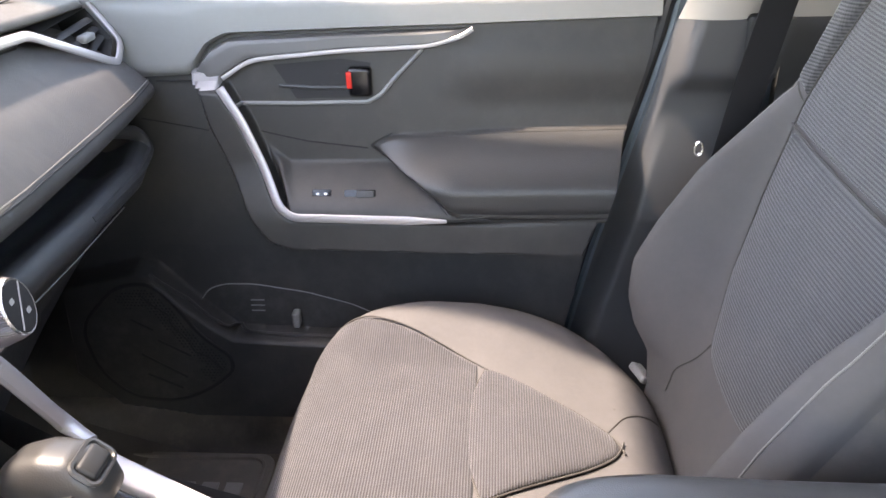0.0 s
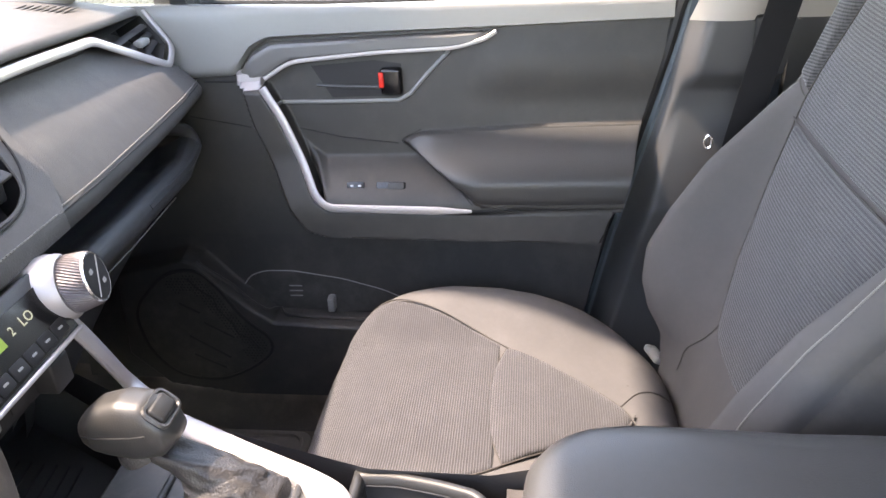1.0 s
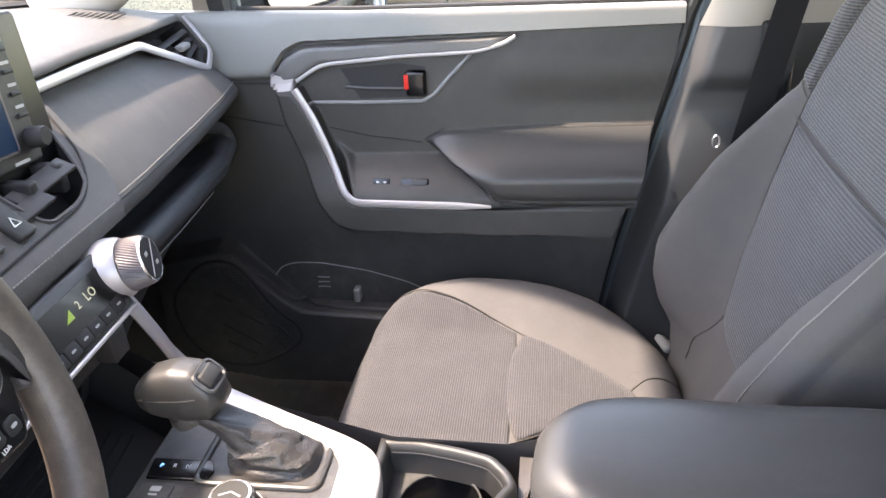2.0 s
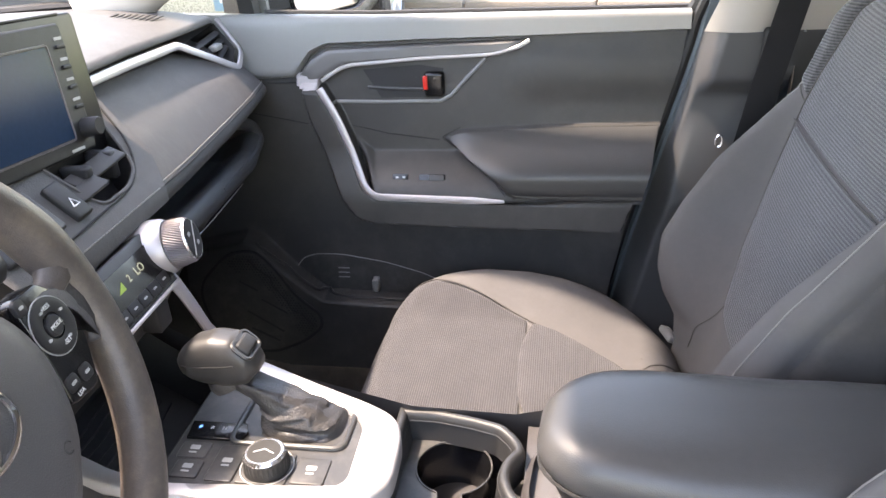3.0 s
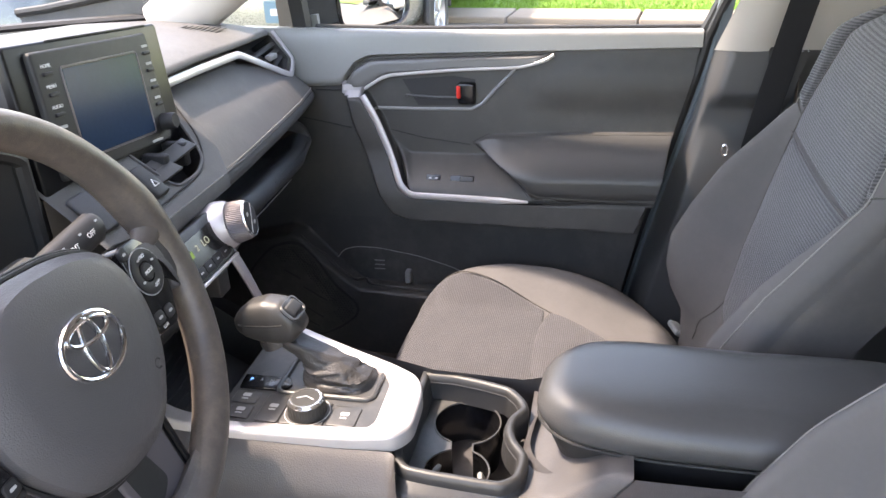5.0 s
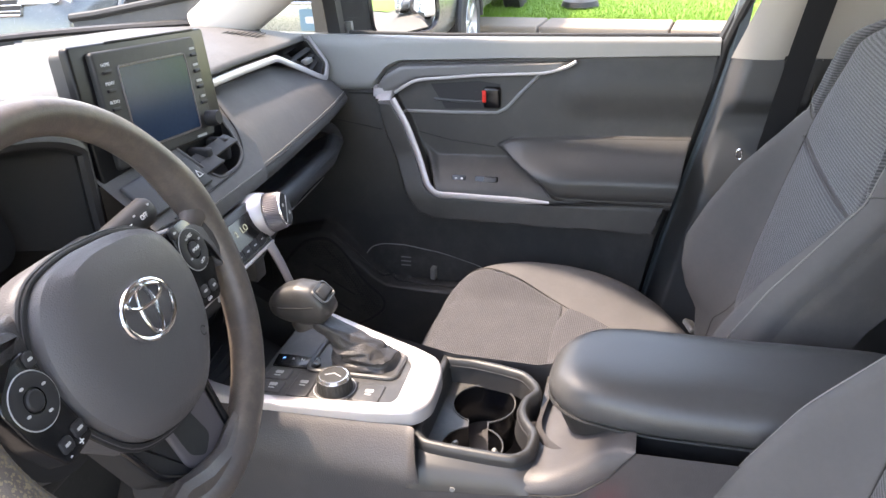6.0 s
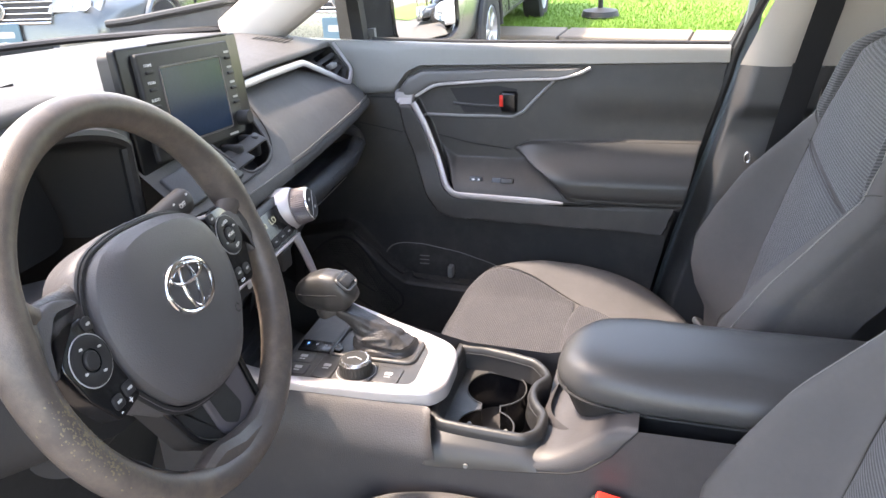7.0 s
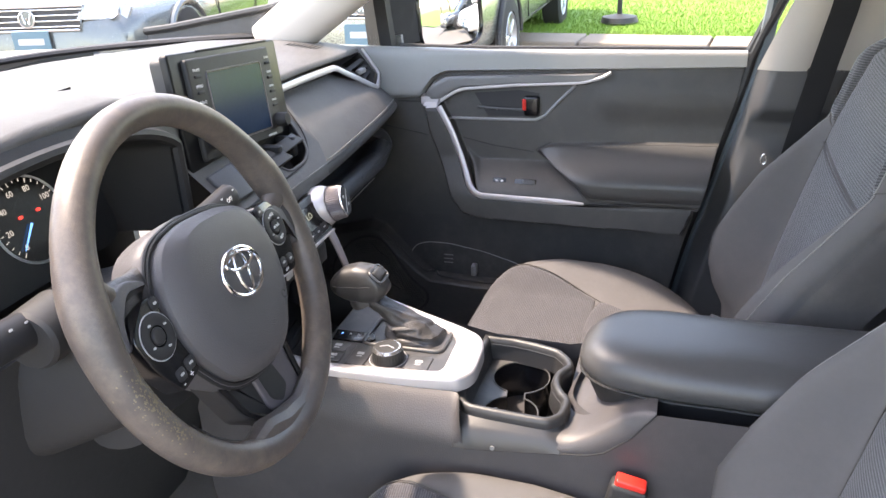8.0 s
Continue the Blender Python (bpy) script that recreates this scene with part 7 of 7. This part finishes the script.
M["alloy"] = surf("alloy_wheel", (0.55, 0.55, 0.56), 0.3, 0.8, var=0.05)
M["lamp"] = surf("headlamp_reflector", (0.42, 0.43, 0.45), 0.15, 0.6, var=0.1, vscale=40)
M["plate"] = surf("plate_blue", (0.09, 0.17, 0.21), 0.5, var=0.1)
M["bark"] = surf("bark", (0.10, 0.075, 0.055), 0.95, grain=0.8, gscale=60, var=0.3)
M["leaf"] = surf("leaf", (0.07, 0.13, 0.03), 0.7, var=0.4, vscale=2)
tagged(part("ground", sheet(lambda x, y: (x, y, 0.0), [-600, -60, -14, -5, 0, 5, 14, 60, 600], [-600, -60, -14, -5, 0, 3, 6, 8, 12, 60, 600]), "asphalt"), "dusty grey asphalt yard", "ground", kind="structure")


def kerb_y(x):
    return 7.66 - 0.11 * x


tagged(part("lawn", sheet(lambda x, v: (x, kerb_y(x) + 0.2 + v, 0.05 + 0.004 * min(v, 20)), [-60, -20, -10, -4, 0, 4, 10, 20, 60], [0, 2, 5, 10, 30, 90]), "lawn"), "bright green mown lawn behind the kerb", "lawn", kind="structure")
kerb = thing("kerb", (0, 7.66, 0), "pale worn concrete kerb along the lawn", "kerb", "structure")
for k in range(20):
    x0 = -12.4 + 1.25 * k
    part("kerb_stone", xf(rbox(0, 0, 0.02, 1.235, 0.52, 0.09, 0.02), Matrix.Translation((x0 + 0.9, kerb_y(x0 + 0.9), 0)) @ Matrix.Rotation(math.atan(-0.11), 4, "Z")), "concrete", kerb)
rng = random.Random(4)
gv, gf = [], []
for i in range(46000):
    x = rng.uniform(-3.5, 3.0)
    y = kerb_y(x) + 0.24 + 5.5 * rng.random() ** 1.6
    h, a, l = rng.uniform(0.018, 0.045), rng.uniform(0, 6.28), rng.uniform(0.0, 0.035)
    w = 0.004 + 0.001 * (y - 7.6)
    b = rng.uniform(0, 6.28)
    k = len(gv)
    gv += [(x - w * math.cos(a), y - w * math.sin(a), 0.045), (x + w * math.cos(a), y + w * math.sin(a), 0.045), (x + l * math.cos(b), y + l * math.sin(b), 0.055 + h)]
    gf.append((k, k + 1, k + 2))
tagged(part("grass", (gv, gf), "blade"), "short bright green grass", "grass", kind="stuff")
stand = thing("umbrella_stand", (-0.60, 8.75, 0.05), "black round stand with a post on the lawn", "stand")
part("stand_base", lathe([(0.0, 0.0), (0.20, 0.0), (0.21, 0.02), (0.19, 0.075), (0.05, 0.10), (0.0, 0.105)], Matrix.Translation((-0.60, 8.75, 0.055)), 32), "black", stand)
part("post", lathe([(0.0, 0.05), (0.028, 0.05), (0.028, 2.1), (0.0, 2.1)], Matrix.Translation((-0.60, 8.75, 0.055)), 16), "black", stand)


def wheel_parts(owner, c, r, face):
    """A road wheel under a car; face is the way its outer side looks."""
    f = Vector(face).normalized()
    z = Vector((0, 0, 1))
    m = axes(c, f.cross(z), z, f)
    ty = part("tyre", lathe([(r * 0.62, -0.10), (r * 0.90, -0.105), (r, -0.085), (r * 1.005, 0.0), (r, 0.085), (r * 0.90, 0.105), (r * 0.64, 0.10), (r * 0.62, 0.05)], m, 40), "tyre", owner)
    part("rim", join(lathe([(r * 0.64, 0.085), (r * 0.60, 0.10), (r * 0.56, 0.05), (r * 0.2, 0.06), (0.0, 0.065)], m, 40), *[xf(rbox(r * 0.34, 0, 0.075, r * 0.5, 0.055, 0.03, 0.01), m @ Matrix.Rotation(k * math.pi / 5 * 2, 4, "Z")) for k in range(5)]), "alloy", ty)


def car(name, label, place, heading, length, width, height, paint, suv=True, detail=None):
    """A parked car: body lofted along its length, glasshouse, wheels, lamps, grille; heading in degrees, its nose along +x."""
    c = thing(name, place, label, "car", group="parked cars")
    m = Matrix.Translation(place) @ Matrix.Rotation(radians(heading), 4, "Z")
    L, Wd, Hh = length, width / 2, height
    bonnet = Hh * 0.60
    gz = bonnet * (0.72 if suv else 0.83)
    st = [(-0.50, 0.45, 0.66, 0.86), (-0.485, 0.30, bonnet * 1.0, 0.95), (-0.40, 0.24, bonnet * 1.03, 1.0), (-0.1, 0.22, bonnet * 1.03, 1.0), (0.18, 0.22, bonnet * 1.0, 1.0), (0.30, 0.24, bonnet * 0.96, 0.99), (0.44, 0.24, bonnet * 0.94, 0.95), (0.485, 0.26, bonnet * 0.90, 0.90), (0.50, 0.30, bonnet * 0.78, 0.86)]
    rings = []
    for s, z0, z1, w in st:
        ring_pts = []
        for a in lin(0, 2 * math.pi * 27 / 28, 28):
            ca, sa = math.cos(a), math.sin(a)
            ring_pts.append(m @ Vector((s * L, Wd * w * np.sign(ca) * abs(ca) ** 0.45, (z0 + z1) / 2 + (z1 - z0) / 2 * np.sign(sa) * abs(sa) ** 0.55)))
        rings.append(ring_pts)
    part("body", loft(rings), paint, c, "", 50)
    gl = [(-0.49 if suv else -0.36, 0.80, bonnet), (-0.42 if suv else -0.22, 0.72, Hh * 0.97), (-0.05, 0.74, Hh), (0.06, 0.74, Hh * 0.985), (0.24, 0.84, bonnet)]
    rings = []
    for s, w, z in gl:
        rings.append([m @ Vector((s * L, sy * Wd * w, z0)) for sy, z0 in ((-1.08, bonnet - 0.03), (-1.0, z - 0.05), (-0.85, z), (0.85, z), (1.0, z - 0.05), (1.08, bonnet - 0.03))])
    gh = part("glasshouse", loft(rings), "carglass", c, "dark tinted windows", 30)
    part("roof", loft([[m @ Vector((s * L, y * Wd * 0.72, z + 0.012 * (1 - y * y))) for y in lin(-1, 1, 9)] for s, z in ((-0.42 if suv else -0.22, Hh * 0.975), (-0.2, Hh), (-0.05, Hh + 0.006), (0.06, Hh * 0.988))], False), paint, c)
    for s in (-1, 1):
        for pts in (((0.06, 0.74, Hh * 0.985), (0.25, 0.86, bonnet)), ((-0.05, 0.76, Hh), (-0.06, 0.88, bonnet)), ((-0.42 if suv else -0.22, 0.74, Hh * 0.97), (-0.49 if suv else -0.36, 0.84, bonnet))):
            part("roof_pillar", tube([m @ Vector((q[0] * L, s * q[1] * Wd * 1.02, q[2])) for q in pts], 0.035, 8), paint, c)
        for s2 in (-0.29, 0.31):
            wheel_parts(c, m @ Vector((s2 * L, s * (Wd - 0.10), 0.34)), 0.34, m.to_3x3() @ Vector((0, s, 0)))
            part("wheel_arch", tube([m @ Vector((s2 * L + 0.40 * math.cos(a), s * (Wd - 0.015), 0.34 + 0.40 * math.sin(a))) for a in lin(0.0, math.pi, 16)], 0.03, 8), "black" if suv else paint, c)
        hl = part("headlamp", xf(slab([(-0.20, -0.05), (0.18, -0.07), (0.21, 0.02), (0.14, 0.085), (-0.16, 0.07)] if s > 0 else [(0.20, -0.05), (-0.18, -0.07), (-0.21, 0.02), (-0.14, 0.085), (0.16, 0.07)], -0.05, 0.012, None, 0.01), m @ axes((L * 0.488, s * Wd * 0.66, gz + 0.03), Vector((-0.28 * s, 0.96, 0)), Vector((-0.3, 0, 0.95)), Vector((0.93, 0.25 * s, 0.28)))), "lamp", c, "clear headlamp")
        for dx in (-0.07, 0.075):
            part("lamp_bulb", lathe([(0.062, 0.004), (0.058, 0.018), (0.045, 0.014), (0.0, 0.006)], m @ axes((L * 0.490, s * Wd * 0.66 + dx, gz + 0.035), Vector((0, 1, 0)), Vector((-0.3, 0, 0.95)), Vector((0.95, 0.1 * s, 0.3))), 24), "bright", hl)
        part("tail_lamp", xf(rbox(-L * 0.488, s * Wd * 0.80, bonnet * 0.85, 0.06, 0.18, 0.22, 0.03), m), "red", c)
        part("door_mirror", xf(rbox(L * 0.16, s * (Wd + 0.08), bonnet + 0.06, 0.10, 0.20, 0.13, 0.04), m), paint, c)
        part("door_line", tube([m @ Vector((x * L, s * (Wd * 1.004), z)) for x, z in ((0.17, bonnet * 0.95), (0.16, 0.42), (-0.05, 0.40), (-0.06, bonnet * 0.97))], 0.006, 5), "rubber", c)
    gm = m @ axes((L * 0.500, 0, gz), (0, 1, 0), Vector((-0.12, 0, 0.99)), Vector((0.99, 0, 0.12)))
    gr = part("grille", slab([(-0.42, -0.09), (0.42, -0.09), (0.47, 0.09), (-0.47, 0.09)], -0.10, 0.004, gm), "black", c, "black slatted grille")
    for k in range(4):
        part("grille_bar", rbox(0, -0.062 + 0.042 * k, 0.008, 0.86 + 0.02 * k, 0.010, 0.012, 0.003, gm), "bright", gr)
    part("grille_surround", tube([gm @ Vector((x, y, 0.006)) for x, y in ((-0.42, -0.09), (0.42, -0.09), (0.47, 0.09), (-0.47, 0.09))], 0.012, 8, True), "bright", gr)
    part("round_badge", lathe([(0.070, 0.0), (0.070, 0.012), (0.060, 0.016), (0.056, 0.004)], gm @ Matrix.Translation((0, 0, 0.012)), 32), "bright", gr)
    part("badge_disc", lathe([(0.0, 0.008), (0.058, 0.008), (0.058, 0.0)], gm @ Matrix.Translation((0, 0, 0.012)), 32), "darkpaint", gr)
    for sg in (-1, 1):
        part("badge_stroke", tube([gm @ Vector((sg * 0.038, 0.040, 0.022)), gm @ Vector((sg * 0.016, -0.042, 0.022)), gm @ Vector((0.0, 0.010, 0.022))], 0.006, 6), "bright", gr)
    part("lower_intake", slab([(-0.62, -0.08), (0.62, -0.06), (0.58, 0.05), (-0.58, 0.05)], -0.08, 0.008, m @ axes((L * 0.499, 0, 0.36), (0, 1, 0), (0, 0, 1), (1, 0, 0))), "black", c)
    part("number_plate", slab(rounded(0.31, 0.155, 0.01, 4), 0, 0.012, m @ axes((L * 0.500 + 0.02, 0, gz - (0.21 if suv else 0.17)), (0, 1, 0), (0, 0, 1), (1, 0, 0))), "plate", c, "pale blue plate")
    part("plate_bar", slab(rounded(0.22, 0.05, 0.01, 4), 0.012, 0.014, m @ axes((L * 0.500 + 0.02, 0, gz - (0.21 if suv else 0.17)), (0, 1, 0), (0, 0, 1), (1, 0, 0))), "grey_mark", c)
    return c


car("parked_sedan", "dark grey parked sedan with a chrome-barred grille", (-5.16, 6.90, 0), -80, 4.7, 1.82, 1.47, "greypaint", False)
car("parked_suv", "silver parked car with dark wheel arches on the kerb", (-2.20, 7.55, 0), -90, 4.7, 1.90, 1.68, "silverpaint")
car("parked_wagon", "white parked car farther along the kerb", (6.9, 7.1, 0), -88, 4.6, 1.82, 1.6, "whitepaint")
car("parked_hatch", "dark parked car farther along the kerb", (9.8, 6.7, 0), -88, 4.4, 1.8, 1.5, "darkpaint", False)


def tree(place, h, seed):
    r = random.Random(seed)
    t = thing("tree", place, "young leafy tree on the lawn", "tree", group="lawn trees")
    p = Vector(place)
    limbs = [tube([p, p + Vector((0.05, 0.02, h * 0.4)), p + Vector((-0.03, 0.06, h * 0.8))], lambda s: 0.12 - 0.08 * s, 8)]
    tips = []
    for k in range(14):
        a, z = r.uniform(0, 6.28), r.uniform(0.3, 0.8) * h
        q = p + Vector((0.9 * math.cos(a) * (1.2 - z / h), 0.9 * math.sin(a) * (1.2 - z / h), z + 0.6))
        limbs.append(tube([p + Vector((0, 0, z)), q], lambda s: 0.035 - 0.025 * s, 6))
        tips.append(q)
    part("trunk", join(*limbs), "bark", t)
    lv, lf = [], []
    for k in range(2600):
        c = r.choice(tips) + Vector((r.gauss(0, 0.38), r.gauss(0, 0.38), r.gauss(0, 0.34)))
        n = Vector((r.gauss(0, 1), r.gauss(0, 1), r.gauss(0, 1))).normalized()
        u = n.orthogonal().normalized() * r.uniform(0.03, 0.07)
        w = n.cross(u)
        i = len(lv)
        lv += [c - u, c + w * 0.6, c + u, c - w * 0.6]
        lf.append((i, i + 1, i + 2, i + 3))
    part("crown", (lv, lf), "leaf", t)


for i, (x, y) in enumerate(((17.0, 9.0), (24.0, 10.5), (31.0, 11.0), (-7.0, 15.0))):
    tree((x, y, 0.06), 4.5 + i * 0.4, i + 1)
